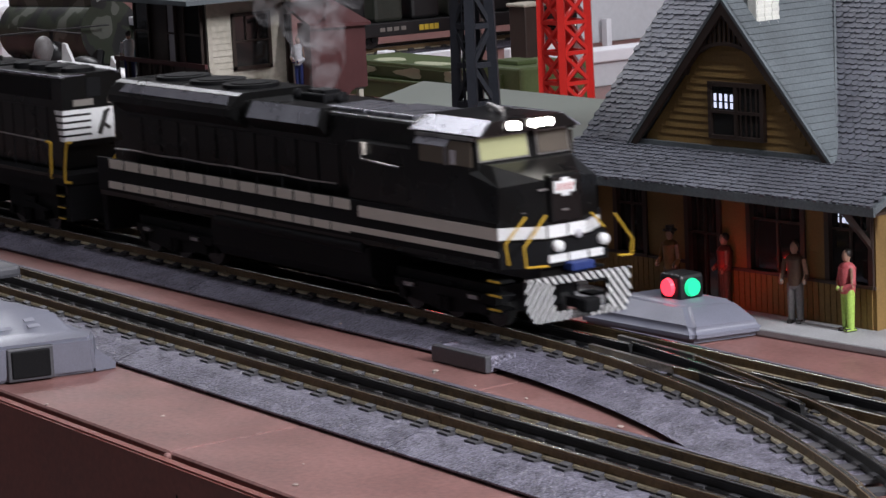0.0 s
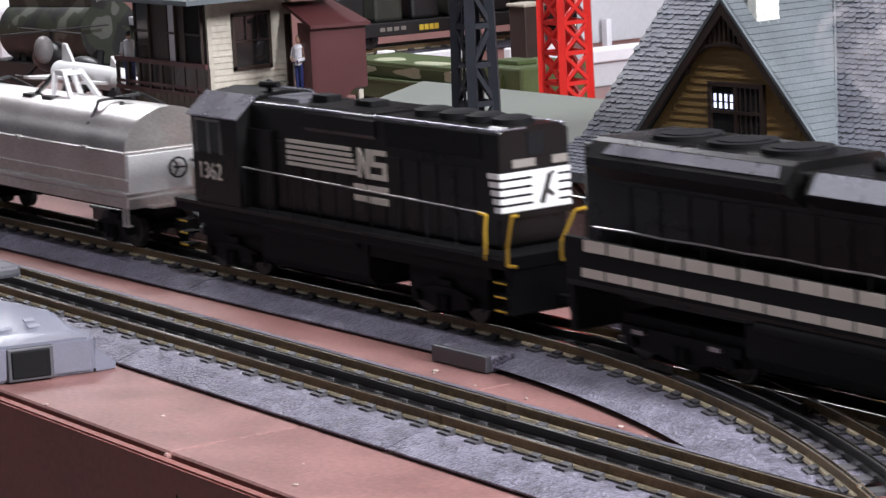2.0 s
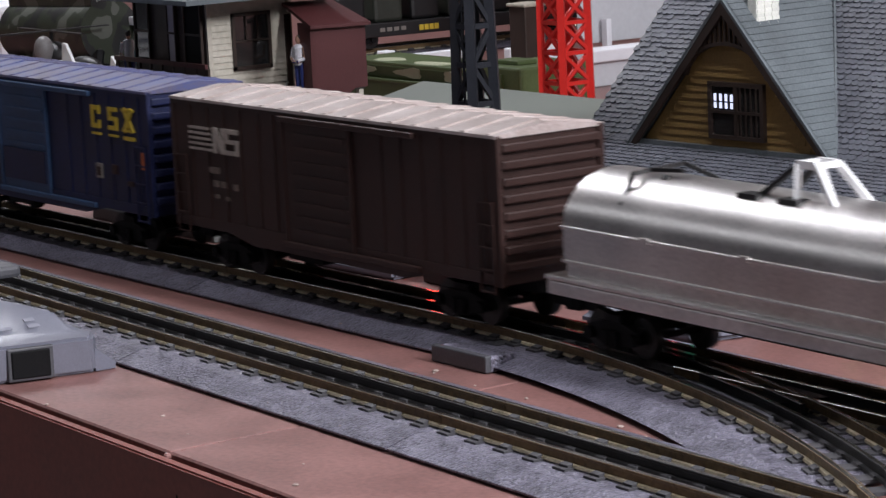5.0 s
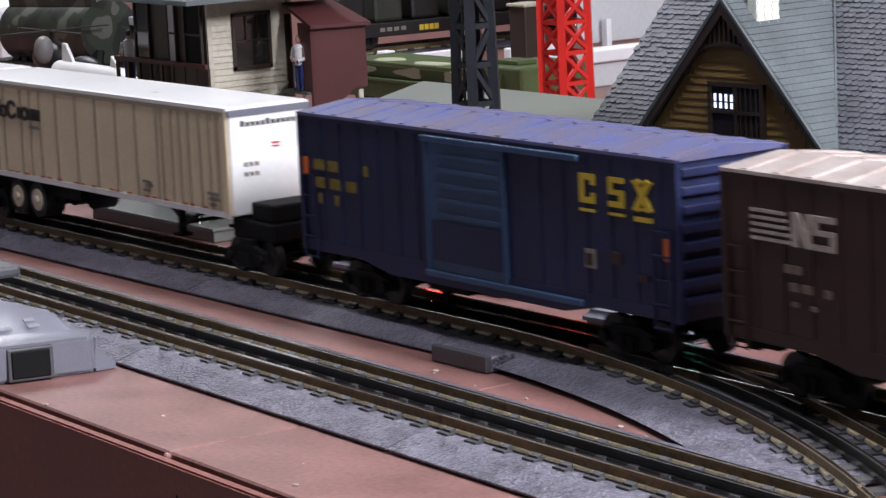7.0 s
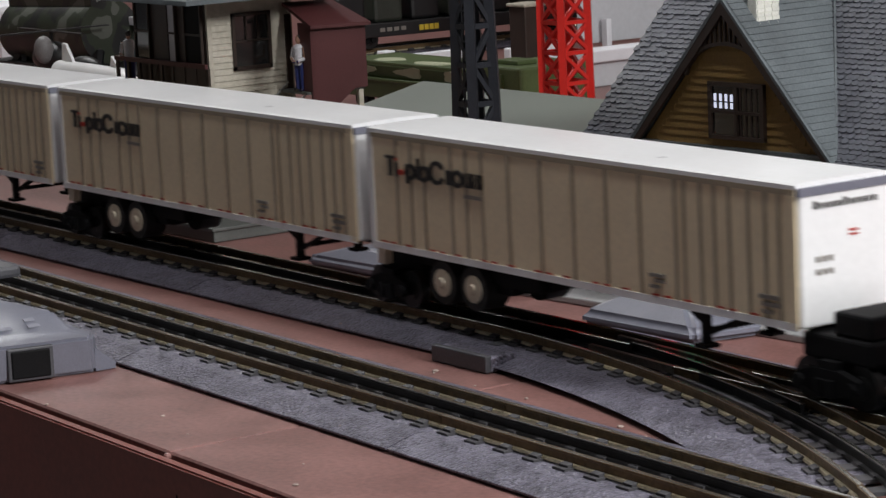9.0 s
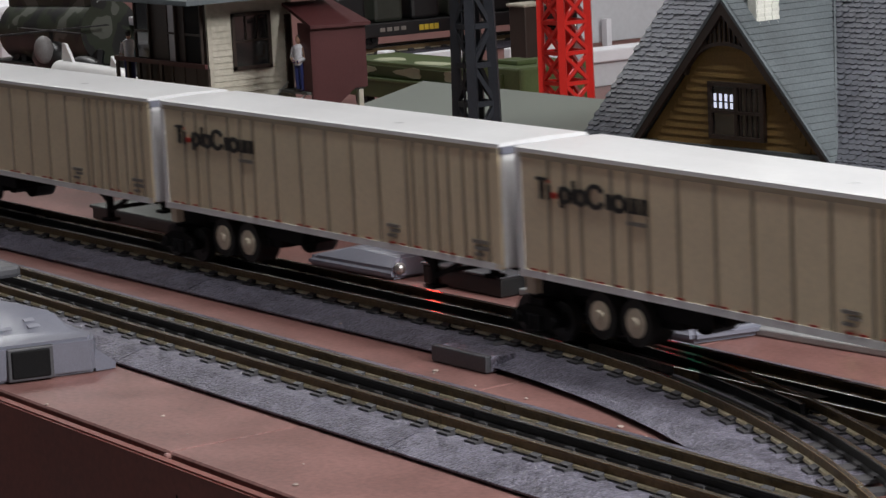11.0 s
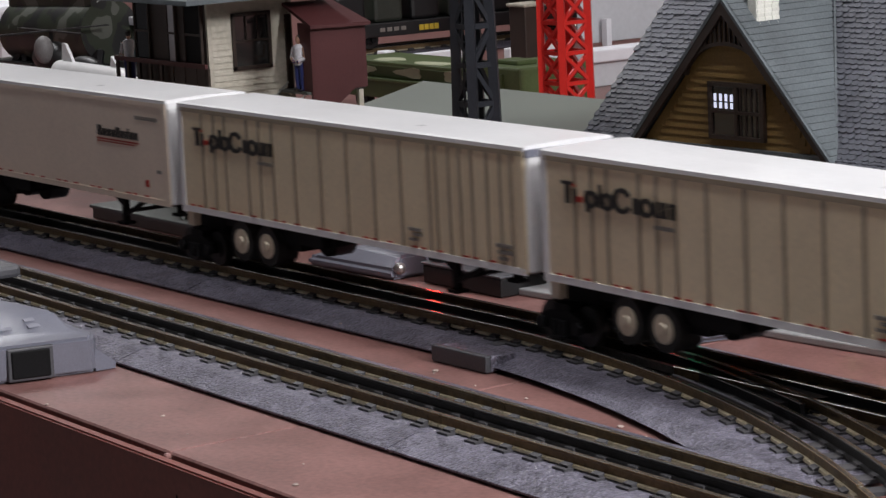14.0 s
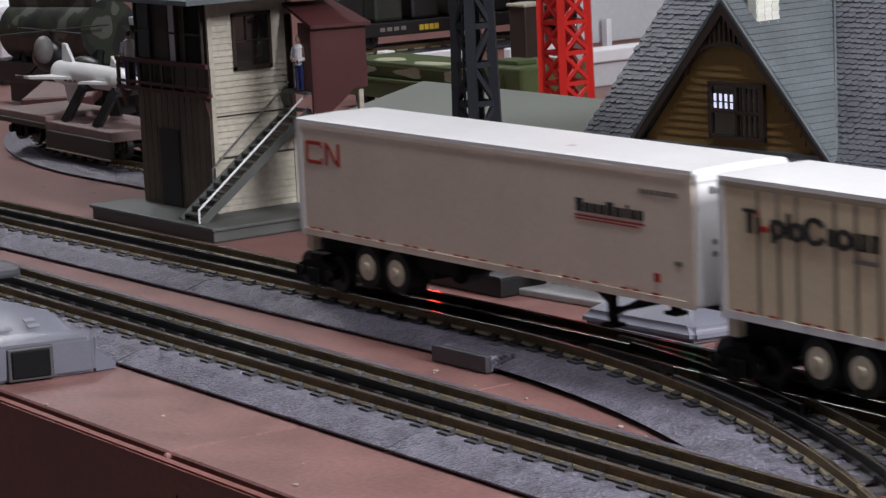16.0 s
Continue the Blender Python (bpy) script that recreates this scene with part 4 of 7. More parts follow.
def coil_car():
    """A flat coil car with a round aluminium hood; x from 0 to 0.289."""
    cc = thing("coil_car", "coil car with a round brushed aluminium hood", "freight car")
    L, W = 0.289, 0.0325

    def sill(b):
        soft_box(b, 0.0, L, -W, W, 0.0262, 0.0330, r=0.0008)
        soft_box(b, 0.0, L, -W - 0.0012, W + 0.0012, 0.0335, 0.0358, r=0.0006)
    shaped("frame", sill, SILVER, cc, "aluminium side sill")
    shaped("trough", lambda b: box(b, 0.013, L - 0.003, -W + 0.003, W - 0.003, 0.0355, 0.0440), SILVER, cc)

    def hood(b):
        n = 18
        prof = [(-W + 0.001, 0.0430), (-W + 0.001, 0.0590)]
        for i in range(n + 1):
            a = math.pi - math.pi * i / n
            prof.append(((W - 0.001) * math.cos(a), 0.0590 + 0.0262 * math.sin(a)))
        prof += [(W - 0.001, 0.0430)]
        extrude_profile(b, prof, 0.0135, L - 0.0025)
    shaped("hood", hood, SILVER, cc, "round brushed aluminium hood", smooth=True)
    for z in (0.0428, 0.0590):
        shaped("hood_rim", lambda b: (soft_box(b, 0.0128, L - 0.0018, -W - 0.0002, -W + 0.002, z, z + 0.0014, r=0.0004), soft_box(b, 0.0128, L - 0.0018, W - 0.002, W + 0.0002, z, z + 0.0014, r=0.0004), soft_box(b, L - 0.004, L - 0.0012, -W, W, z, z + 0.0014, r=0.0004)), SILVER, cc, "folded rim")
    for k in (0.145, 0.235, 0.075):
        shaped("hood_latch", lambda b: box(b, k, k + 0.006, -W - 0.0008, -W + 0.001, 0.0585, 0.0612), SILVER, cc)
    # lifting bail at mid-length
    top = 0.0852

    def bail(b):
        for sgn in (-1, 1):
            pts = [(0.157, sgn * 0.010, top - 0.003), (0.154, sgn * 0.006, top + 0.0135), (0.166, sgn * 0.006, top + 0.0135), (0.182, sgn * 0.010, top - 0.003)]
            for p, q in zip(pts, pts[1:]):
                bar(b, p, q, 0.0022, 0.0034)
        for x in (0.154, 0.166):
            bar(b, (x, -0.006, top + 0.0135), (x, 0.006, top + 0.0135), 0.0026)
    shaped("lifting_bail", bail, ROOFWHITE, cc, "white lifting bracket")
    for sgn in (-1, 1):
        shaped("bail_stay", lambda b: bar(b, (0.131, sgn * 0.010, top - 0.003), (0.153, sgn * 0.006, top + 0.0125), 0.0024), BLACK, cc, "black slanting stay")
    for x in (0.123, 0.150):
        boxes("bail_pad", [(x, x + 0.013, -0.0150, -0.006, top - 0.0045, top - 0.0008)], BLACK, cc, "black pad")
    for x in (0.052, 0.232):
        def hook(b):
            pts = [(x, -0.024, top - 0.012), (x - 0.003, -0.016, top + 0.001), (x, 0.012, top + 0.003), (x + 0.016, 0.020, top - 0.004)]
            for p, q in zip(pts, pts[1:]):
                bar(b, p, q, 0.0018)
            bar(b, (x, -0.006, top + 0.002), (x + 0.02, -0.004, top + 0.003), 0.0018)
            ball(b, (x, -0.0245, top - 0.0125), 0.0022)
            ball(b, (x + 0.012, -0.008, top - 0.001), 0.0020)
        shaped("stacking_hook", hook, BLACK, cc, "black stacking bracket")
    # end platform with brake wheel and railings
    shaped("end_sheet", lambda b: soft_box(b, L - 0.0035, L - 0.0005, -W + 0.002, W - 0.002, 0.0260, 0.0585, r=0.0005), BRIGHTEND, cc)

    def brake(b):
        n = 14
        c = Vector((L + 0.004, 0.001, 0.0485))
        for i in range(n):
            a0, a1 = 2 * math.pi * i / n, 2 * math.pi * (i + 1) / n
            bar(b, c + Vector((0, 0.006 * math.cos(a0), 0.006 * math.sin(a0))), c + Vector((0, 0.006 * math.cos(a1), 0.006 * math.sin(a1))), 0.0011)
        for a in (0, 2.1, 4.2):
            bar(b, c, c + Vector((0, 0.006 * math.cos(a), 0.006 * math.sin(a))), 0.0009)
        cyl(b, c, c + Vector((-0.006, 0, 0)), 0.001, 8)
    shaped("brake_wheel", brake, BLACK, cc, "black brake wheel")
    for y, m in ((0.012, BLACK), (0.022, YELLOW), (0.026, BLACK)):
        shaped("end_rail", lambda b: pipe(b, [(L + 0.008, y, 0.027), (L + 0.008, y, 0.050), (L + 0.001, y, 0.052)], 0.0009), m, cc)
    shaped("end_platform", lambda b: box(b, L - 0.001, L + 0.010, -0.020, 0.030, 0.0262, 0.0275), SILVER, cc)
    shaped("corner_step", lambda b: (bar(b, (L - 0.006, -W, 0.027), (L - 0.006, -W, 0.016), 0.0014), bar(b, (L - 0.001, -W, 0.027), (L - 0.001, -W, 0.016), 0.0014), box(b, L - 0.007, L, -W - 0.001, -W + 0.003, 0.0155, 0.0165)), SILVER, cc)
    shaped("underframe", lambda b: (box(b, 0.01, L - 0.01, -0.008, 0.008, 0.018, 0.027), box(b, 0.095, 0.20, -0.018, 0.018, 0.021, 0.027)), FLATBLACK, cc, "black underframe")
    for x in (0.040, L - 0.036):
        truck(cc, x, 0.0165)
    coupler(cc, 0.0, -1)
    coupler(cc, L, 1)
    return cc


def handrail(parent, pts, material, r=0.0008, label=""):
    return shaped("handrail", lambda b: pipe(b, pts, r), material, parent, label)


def lead_loco():
    """Six-axle black diesel, x from 0 (rear) to 0.42 (pilot)."""
    lo = thing("diesel_locomotive", "black six-axle diesel locomotive with cream sill stripes and lit headlights", "locomotive")
    W = 0.0318
    shaped("frame", lambda b: (box(b, -0.008, 0.401, -W + 0.001, W - 0.001, 0.0325, 0.0440), box(b, -0.006, 0.412, -0.015, 0.015, 0.026, 0.033)), LOCO, lo)
    # sill stripes: rear raised run of plates, then a broad front run
    for sgn in (-1, 1):
        y0, y1 = sorted((sgn * (W - 0.0012), sgn * (W + 0.0003)))
        boxes("sill", [(-0.008, 0.402, *sorted((sgn * (W - 0.0014), sgn * W)), 0.0355, 0.0556)], FLATBLACK, lo)
        for k in range(14):
            x = 0.0075 + k * 0.0190
            boxes("stripe_plate", [(x, x + 0.0168, y0, y1, 0.0498, 0.0553)], STRIPE, lo)
            boxes("stripe_plate", [(x - 0.002, x + 0.0152, y0, y1, 0.0375, 0.0418)], STRIPE, lo)
        boxes("stripe_plate", [(0.2790, 0.4015, y0, y1, 0.0470, 0.0530)], STRIPE, lo)
        boxes("stripe_plate", [(0.2600, 0.4015, y0, y1, 0.0386, 0.0418)], STRIPE, lo)
    # long hood with radiators
    hood = shaped("hood", lambda b: soft_box(b, -0.006, 0.325, -0.0205, 0.0205, 0.044, 0.0985, r=0.0018), LOCO, lo, "black long hood")

    def flare(b):
        for x0, x1, zt in ((0.010, 0.152, 0.1030),):
            extrude_profile(b, [(-0.0205, 0.083), (-0.0312, 0.0905), (-0.0312, 0.0945), (-0.0255, 0.1015), (-0.022, zt), (0.022, zt), (0.0255, 0.1015), (0.0312, 0.0945), (0.0312, 0.0905), (0.0205, 0.083)], x0, x1)
    shaped("radiator_housing", flare, LOCO, lo, "flared radiator housing")
    for sgn in (-1, 1):
        for x0, x1, a, c in ((0.022, 0.146, (0.0300, 0.0968), (0.0262, 0.1012)),):
            bm = bmesh.new()
            v = [bm.verts.new((x, sgn * y, z)) for x, y, z in ((x0, a[0], a[1]), (x1, a[0], a[1]), (x1 - 0.003, c[0], c[1]), (x0 + 0.003, c[0], c[1]), (x0, a[0] - 0.001, a[1] - 0.001), (x1, a[0] - 0.001, a[1] - 0.001), (x1 - 0.003, c[0] - 0.001, c[1] - 0.001), (x0 + 0.003, c[0] - 0.001, c[1] - 0.001))]
            for f in ((0, 1, 2, 3), (7, 6, 5, 4), (0, 4, 5, 1), (1, 5, 6, 2), (2, 6, 7, 3), (3, 7, 4, 0)):
                bm.faces.new([v[i] for i in f])
            part("radiator_screen", bm, SHEENROOF, lo, "shiny radiator screen")
    extr = [(-0.0205, 0.084), (-0.0265, 0.0905), (-0.0225, 0.1000), (0.0225, 0.1000), (0.0265, 0.0905), (0.0205, 0.084)]
    shaped("brake_housing", lambda b: extrude_profile(b, extr, 0.160, 0.236), LOCO, lo)
    for sgn in (-1, 1):
        bm = bmesh.new()
        for i, (x, y, z) in enumerate(((0.162, 0.0267, 0.0908), (0.234, 0.0267, 0.0908), (0.232, 0.0229, 0.0998), (0.164, 0.0229, 0.0998))):
            bm.verts.new((x, sgn * y, z))
        for x, y, z in ((0.162, 0.0258, 0.0902), (0.234, 0.0258, 0.0902), (0.232, 0.0220, 0.0992), (0.164, 0.0220, 0.0992)):
            bm.verts.new((x, sgn * y, z))
        bm.verts.ensure_lookup_table()
        for f in ((0, 1, 2, 3), (7, 6, 5, 4), (0, 4, 5, 1), (1, 5, 6, 2), (2, 6, 7, 3), (3, 7, 4, 0)):
            bm.faces.new([bm.verts[i] for i in f])
        part("grille", bm, SHEENROOF, lo, "shiny side grille")
    for x in (0.048, 0.088, 0.125):
        shaped("roof_fan", lambda b: (cyl(b, (x, 0, 0.1028), (x, 0, 0.1052), 0.0165, 24), cyl(b, (x, 0, 0.105), (x, 0, 0.1058), 0.012, 16)), FLATBLACK, lo, "black roof fan", smooth=True)

    def stack(b):
        soft_box(b, 0.190, 0.214, -0.008, 0.008, 0.099, 0.1045, r=0.001)
        box(b, 0.193, 0.211, -0.005, 0.005, 0.104, 0.1062)
        ball(b, (0.182, -0.004, 0.1025), 0.0035)
        ball(b, (0.222, -0.003, 0.1025), 0.003)
    shaped("exhaust_pipe", stack, FLATBLACK, lo, "black exhaust stack")
    shaped("roof_hatch", lambda b: (soft_box(b, 0.226, 0.262, -0.014, 0.014, 0.0975, 0.1005, r=0.0008), soft_box(b, 0.268, 0.312, -0.017, 0.017, 0.0975, 0.1010, r=0.0008)), SHEENROOF, lo)
    # hood doors
    for sgn in (-1, 1):
        for k in range(11):
            x = 0.012 + k * 0.0215
            yd = sorted((sgn * 0.0200, sgn * 0.0211))
            boxes("hood_door", [(x, x + 0.019, *yd, 0.056, 0.081)], LOCO, hood)
        boxes("equipment_cabinet", [(0.268, 0.332, *sorted((sgn * 0.020, sgn * 0.0300)), 0.044, 0.086)], LOCO, lo)
    # cab
    def cab(b):
        extrude_profile(b, [(-0.0312, 0.046), (-0.0312, 0.0965), (-0.0215, 0.1035), (0.0215, 0.1035), (0.0312, 0.0965), (0.0312, 0.046)], 0.328, 0.379)
    cb = shaped("cab", cab, LOCO, lo, "black wide cab")

    def cab_front(b):
        hull = [(0.378, s * 0.0310, 0.078) for s in (-1, 1)] + [(0.378, s * 0.0310, 0.0965) for s in (-1, 1)] + [(0.378, s * 0.0215, 0.1035) for s in (-1, 1)]
        hull += [(0.3845, s * 0.0290, 0.080) for s in (-1, 1)] + [(0.3815, s * 0.0288, 0.0970) for s in (-1, 1)]
        bmesh.ops.convex_hull(b, input=[b.verts.new(p) for p in hull])
    shaped("cab_front", cab_front, LOCO, lo)
    shaped("cab_visor", lambda b: extrude_profile(b, [(-0.0300, 0.0968), (-0.0215, 0.1036), (0.0215, 0.1036), (0.0300, 0.0968)], 0.376, 0.3885), LOCO, lo, "black roof visor")
    for sgn in (-1, 1):
        bm = bmesh.new()
        v = [bm.verts.new((x, sgn * y, z)) for x, y, z in ((0.331, 0.0313, 0.0972), (0.389, 0.0313, 0.0972), (0.386, 0.0218, 0.1040), (0.334, 0.0218, 0.1040), (0.331, 0.0305, 0.0962), (0.389, 0.0305, 0.0962), (0.386, 0.021, 0.1030), (0.334, 0.021, 0.1030))]
        for f in ((0, 1, 2, 3), (7, 6, 5, 4), (0, 4, 5, 1), (1, 5, 6, 2), (2, 6, 7, 3), (3, 7, 4, 0)):
            bm.faces.new([v[i] for i in f])
        part("cab_roof_panel", bm, SHEENROOF, lo, "shiny sloped roof panel")
        for x0, x1 in ((0.337, 0.358), (0.3615, 0.382)):
            win = boxes("side_window", [(x0, x1, *sorted((sgn * 0.0310, sgn * 0.0315)), 0.0815, 0.0935)], WINDOWTAN, cb, "tan side window with a faint added glow")
        boxes("window_frame", [(0.335, 0.384, *sorted((sgn * 0.0312, sgn * 0.0320)), 0.0945, 0.0962), (0.3586, 0.3608, *sorted((sgn * 0.0312, sgn * 0.0318)), 0.0810, 0.0945)], STEEL, cb, "silver window frame")
        shaped("awning", lambda b: extrude_profile(b, [(sgn * 0.0312, 0.0948), (sgn * 0.0345, 0.0908), (sgn * 0.0341, 0.0904), (sgn * 0.0312, 0.0940)], 0.3365, 0.3640), SHEENROOF, cb, "silver window awning")
        boxes("seat_back", [(0.3640, 0.3685, *sorted((sgn * 0.0313, sgn * 0.0317)), 0.0818, 0.0890)], PALEPANE, cb, "pale seat behind the side window")
    # windscreens, leaning back, with pale rims
    for y0, y1, m in ((-0.0275, 0.0015, CABLIGHT), (0.0085, 0.0270, WINDOWTAN)):
        ws = None
        for nm, grow, off, mt in (("windscreen", 0.0, 0.0010, m), ("windscreen_rim", 0.0010, 0.0005, STEEL)):
            bm = bmesh.new()
            v = []
            for d in (0.0, -0.0012):
                for x, y, z in ((0.3838, y0 - grow, 0.0845 - grow), (0.3838, y1 + grow, 0.0845 - grow), (0.3820, y1 + grow, 0.0950 + grow), (0.3820, y0 - grow, 0.0950 + grow)):
                    v.append(bm.verts.new((x + d + off, y, z)))
            for f in ((0, 1, 2, 3), (7, 6, 5, 4), (0, 4, 5, 1), (1, 5, 6, 2), (2, 6, 7, 3), (3, 7, 4, 0)):
                bm.faces.new([v[i] for i in f])
            ob = part(nm, bm, mt, ws or lo, "faintly glowing windscreen" if not ws else "thin pale windscreen rim")
            ws = ws or ob

    # nose: pointed in plan, its top rising to the windscreens
    def nose(b):
        hull = [(x, s * y, z) for s in (-1, 1) for x, y, z in ((0.376, 0.0312, 0.046), (0.4015, 0.0312, 0.046), (0.4140, 0.0120, 0.046), (0.376, 0.0312, 0.0788), (0.4015, 0.0300, 0.0728), (0.4125, 0.0115, 0.0755), (0.376, 0.0285, 0.0835), (0.3900, 0.0250, 0.0822))]
        bmesh.ops.convex_hull(b, input=[b.verts.new(p) for p in hull])
    shaped("nose", nose, LOCO, lo, "black pointed nose")
    shaped("nose_door", lambda b: soft_box(b, 0.4100, 0.4165, -0.0095, 0.0095, 0.0545, 0.0780, r=0.0012), LOCO, lo, "black nose door")
    for sgn in (-1, 1):
        shaped("nose_grab", lambda b: pipe(b, [(0.4010, sgn * 0.0290, 0.0600), (0.4085, sgn * 0.0195, 0.0600)], 0.0004), STEEL, lo)
    shaped("nose_latch", lambda b: (soft_box(b, 0.4165, 0.4175, -0.0035, 0.0005, 0.0600, 0.0610, r=0.0003), soft_box(b, 0.4150, 0.4158, -0.0165, -0.0105, 0.0708, 0.0718, r=0.0003)), STEEL, lo)
    bm = bmesh.new()
    soft_box(bm, 0.4163, 0.4172, -0.0080, 0.0050, 0.0688, 0.0748, r=0.0004)
    soft_box(bm, 0.4163, 0.4172, -0.0035, 0.0015, 0.0672, 0.0764, r=0.0004)
    part("nose_emblem", bm, WHITE, lo, "white and pink emblem plate")
    bm = bmesh.new()
    for k in range(4):
        bar(bm, (0.4174, -0.0062 + k * 0.0026, 0.0702), (0.4174, -0.0048 + k * 0.0026, 0.0736), 0.0004, 0.0007)
    part("emblem_bar", bm, REDMARK, lo, "slanting red strokes")
    # headlights over the windscreen
    for y in (-0.0120, -0.0088, 0.0015, 0.0060, 0.0112):
        shaped("headlight", lambda b: cyl(b, (0.388, y, 0.1005), (0.3905, y, 0.1005), 0.0023, 16), LAMPWHITE, lo, "lit headlight", smooth=True)
    shaped("headlight_bracket", lambda b: (soft_box(b, 0.383, 0.3892, -0.0150, -0.0060, 0.0972, 0.1036, r=0.0012), soft_box(b, 0.383, 0.3892, -0.0012, 0.0142, 0.0972, 0.1036, r=0.0012)), LOCO, lo)
    shaped("horn", lambda b: (pipe(b, [(0.350, 0.004, 0.1068), (0.372, -0.004, 0.1060)], 0.0016, 8), bar(b, (0.35, 0.004, 0.1035), (0.35, 0.004, 0.1068), 0.002), bar(b, (0.372, -0.004, 0.103), (0.372, -0.004, 0.106), 0.002)), STEEL, lo, "silver roof horn")
    # anticlimber, white striped front, ditch lights, pilot plow
    deck = [(0.396, -W), (0.4025, -W), (0.4155, -0.0120), (0.4155, 0.0250), (0.4025, W), (0.396, W)]
    shaped("front_deck", lambda b: extrude_profile(b, deck, 0.0330, 0.0460, "z"), FLATBLACK, lo)
    for p, q in (((0.4024, -0.0322), (0.4158, -0.0128)), ((0.4160, -0.0118), (0.4160, -0.0006)), ((0.4160, 0.0006), (0.4160, 0.0116)), ((0.4158, 0.0128), (0.4064, 0.0270))):
        nx, ny = (Vector(q) - Vector(p)).normalized().yx * 0.0004
        shaped("front_stripe", lambda b: extrude_profile(b, [(p[0] + nx, p[1] - ny), (q[0] + nx, q[1] - ny), (q[0] - nx, q[1] + ny), (p[0] - nx, p[1] + ny)], 0.0474, 0.0534, "z"), WHITE, lo, "white front stripe")
    for y0, y1 in ((-0.0118, -0.0006), (0.0006, 0.0118), (0.0130, 0.0215)):
        boxes("step_stripe", [(0.4156, 0.4164, y0, y1, 0.0350, 0.0388)], WHITE, lo, "white step stripe")
    for y in (-0.0065, 0.0215):
        shaped("ditch_light", lambda b: (cyl(b, (0.4145, y, 0.0430), (0.4180, y, 0.0430), 0.0029, 16), ball(b, (0.4180, y, 0.0430), 0.0026, sx=0.5)), WHITE, lo, "white ditch light", smooth=True)
    shaped("front_lamp", lambda b: ball(b, (0.4170, 0.0060, 0.0478), 0.0024, sx=0.6), PALEPANE, lo, smooth=True)
    shaped("hose_block", lambda b: soft_box(b, 0.414, 0.4215, -0.002, 0.012, 0.0300, 0.0345, r=0.0008), NAVYBLOCK, lo, "blue coupler block")
    # plow: a striped frame round a dark opening
    rim = [(-0.0330, 0.0305), (-0.0335, 0.0161), (-0.0285, 0.0080), (0.0268, 0.0076), (0.0312, 0.0155), (0.0312, 0.0290)]
    inner = [(-0.0165, 0.0262), (-0.0158, 0.0126), (0.0160, 0.0118), (0.0168, 0.0255)]
    strips = [[rim[0], rim[1], rim[2], inner[1], inner[0]], [rim[2], rim[3], inner[2], inner[1]], [rim[3], rim[4], rim[5], inner[3], inner[2]], [rim[5], rim[0], inner[0], inner[3]]]
    pl = shaped("plow", lambda b: [extrude_profile(b, st, 0.4225, 0.4245) for st in strips], FLATBLACK, lo, "black plow with white hazard stripes")

    def cut(poly, a, c, d):
        """What of a polygon lies where a * y + c * z > d."""
        out = []
        for p, q in zip(poly, poly[1:] + poly[:1]):
            fp, fq = a * p[0] + c * p[1] - d, a * q[0] + c * q[1] - d
            if fp >= 0:
                out.append(p)
            if fp * fq < 0:
                k = fp / (fp - fq)
                out.append((p[0] + (q[0] - p[0]) * k, p[1] + (q[1] - p[1]) * k))
        return out
    bm = bmesh.new()
    for i, st in enumerate(strips):
        lean = -0.75 if i in (0, 1) else 0.75
        for k in range(-30, 30):
            piece = cut(cut(st, 1, lean, k * 0.0040), -1, -lean, -(k * 0.0040 + (0.0012 if i < 2 else 0.0016)))
            if len(piece) > 2:
                extrude_profile(bm, piece, 0.4244, 0.4249)
    part("hazard_stripe", bm, WHITE, pl, "white slanting stripes")
    for pts in ([(0.4085, -0.0195, 0.0580), (0.4085, -0.0325, 0.0462), (0.4085, -0.0310, 0.0358)],
                [(0.4165, -0.0130, 0.0590), (0.4165, -0.0271, 0.0448), (0.4165, -0.0262, 0.0348), (0.4165, -0.0132, 0.0338)],
                [(0.4190, 0.0271, 0.0553), (0.4190, 0.0380, 0.0411), (0.4190, 0.0371, 0.0333), (0.4190, 0.0289, 0.0338)],
                [(0.4175, 0.0140, 0.0570), (0.4175, 0.0215, 0.0490)]):
        handrail(lo, pts, YELLOW, 0.0006, "yellow corner handrail")
    for sgn in (-1, 1):
        for z in (0.012, 0.019, 0.026):
            boxes("step", [(0.392, 0.403, *sorted((sgn * 0.024, sgn * 0.0322)), z, z + 0.0012)], FLATBLACK, lo)
            boxes("step_edge", [(0.3925, 0.4025, *sorted((sgn * 0.0320, sgn * 0.0326)), z, z + 0.0010)], YELLOW, lo)
        handrail(lo, [(0.015 + k * 0.027, sgn * 0.0312, 0.0625 if k % 2 else 0.0620) for k in range(10)], STEEL, 0.0005, "thin steel walkway rail")
        for k in range(10):
            shaped("rail_post", lambda b: cyl(b, (0.015 + k * 0.027, sgn * 0.0312, 0.053), (0.015 + k * 0.027, sgn * 0.0312, 0.0625), 0.0004, 5), FLATBLACK, lo)
        handrail(lo, [(0.285, sgn * 0.0316, 0.083), (0.285, sgn * 0.0325, 0.078), (0.318, sgn * 0.0325, 0.0765)], STEEL, 0.0006)
        boxes("wall_lamp", [(0.2835, 0.2865, *sorted((sgn * 0.030, sgn * 0.0320)), 0.080, 0.0865)], STRIPE, lo)

    def tank(b):
        extrude_profile(b, [(-0.0300, 0.0305), (-0.0300, 0.016), (-0.024, 0.0095), (0.024, 0.0095), (0.0300, 0.016), (0.0300, 0.0305)], 0.122, 0.285)
    shaped("fuel_tank", tank, FLATBLACK, lo, "black fuel tank")
    shaped("air_tank", lambda b: cyl(b, (0.13, -0.029, 0.0305), (0.28, -0.029, 0.0305), 0.0035, 12), FLATBLACK, lo, smooth=True)
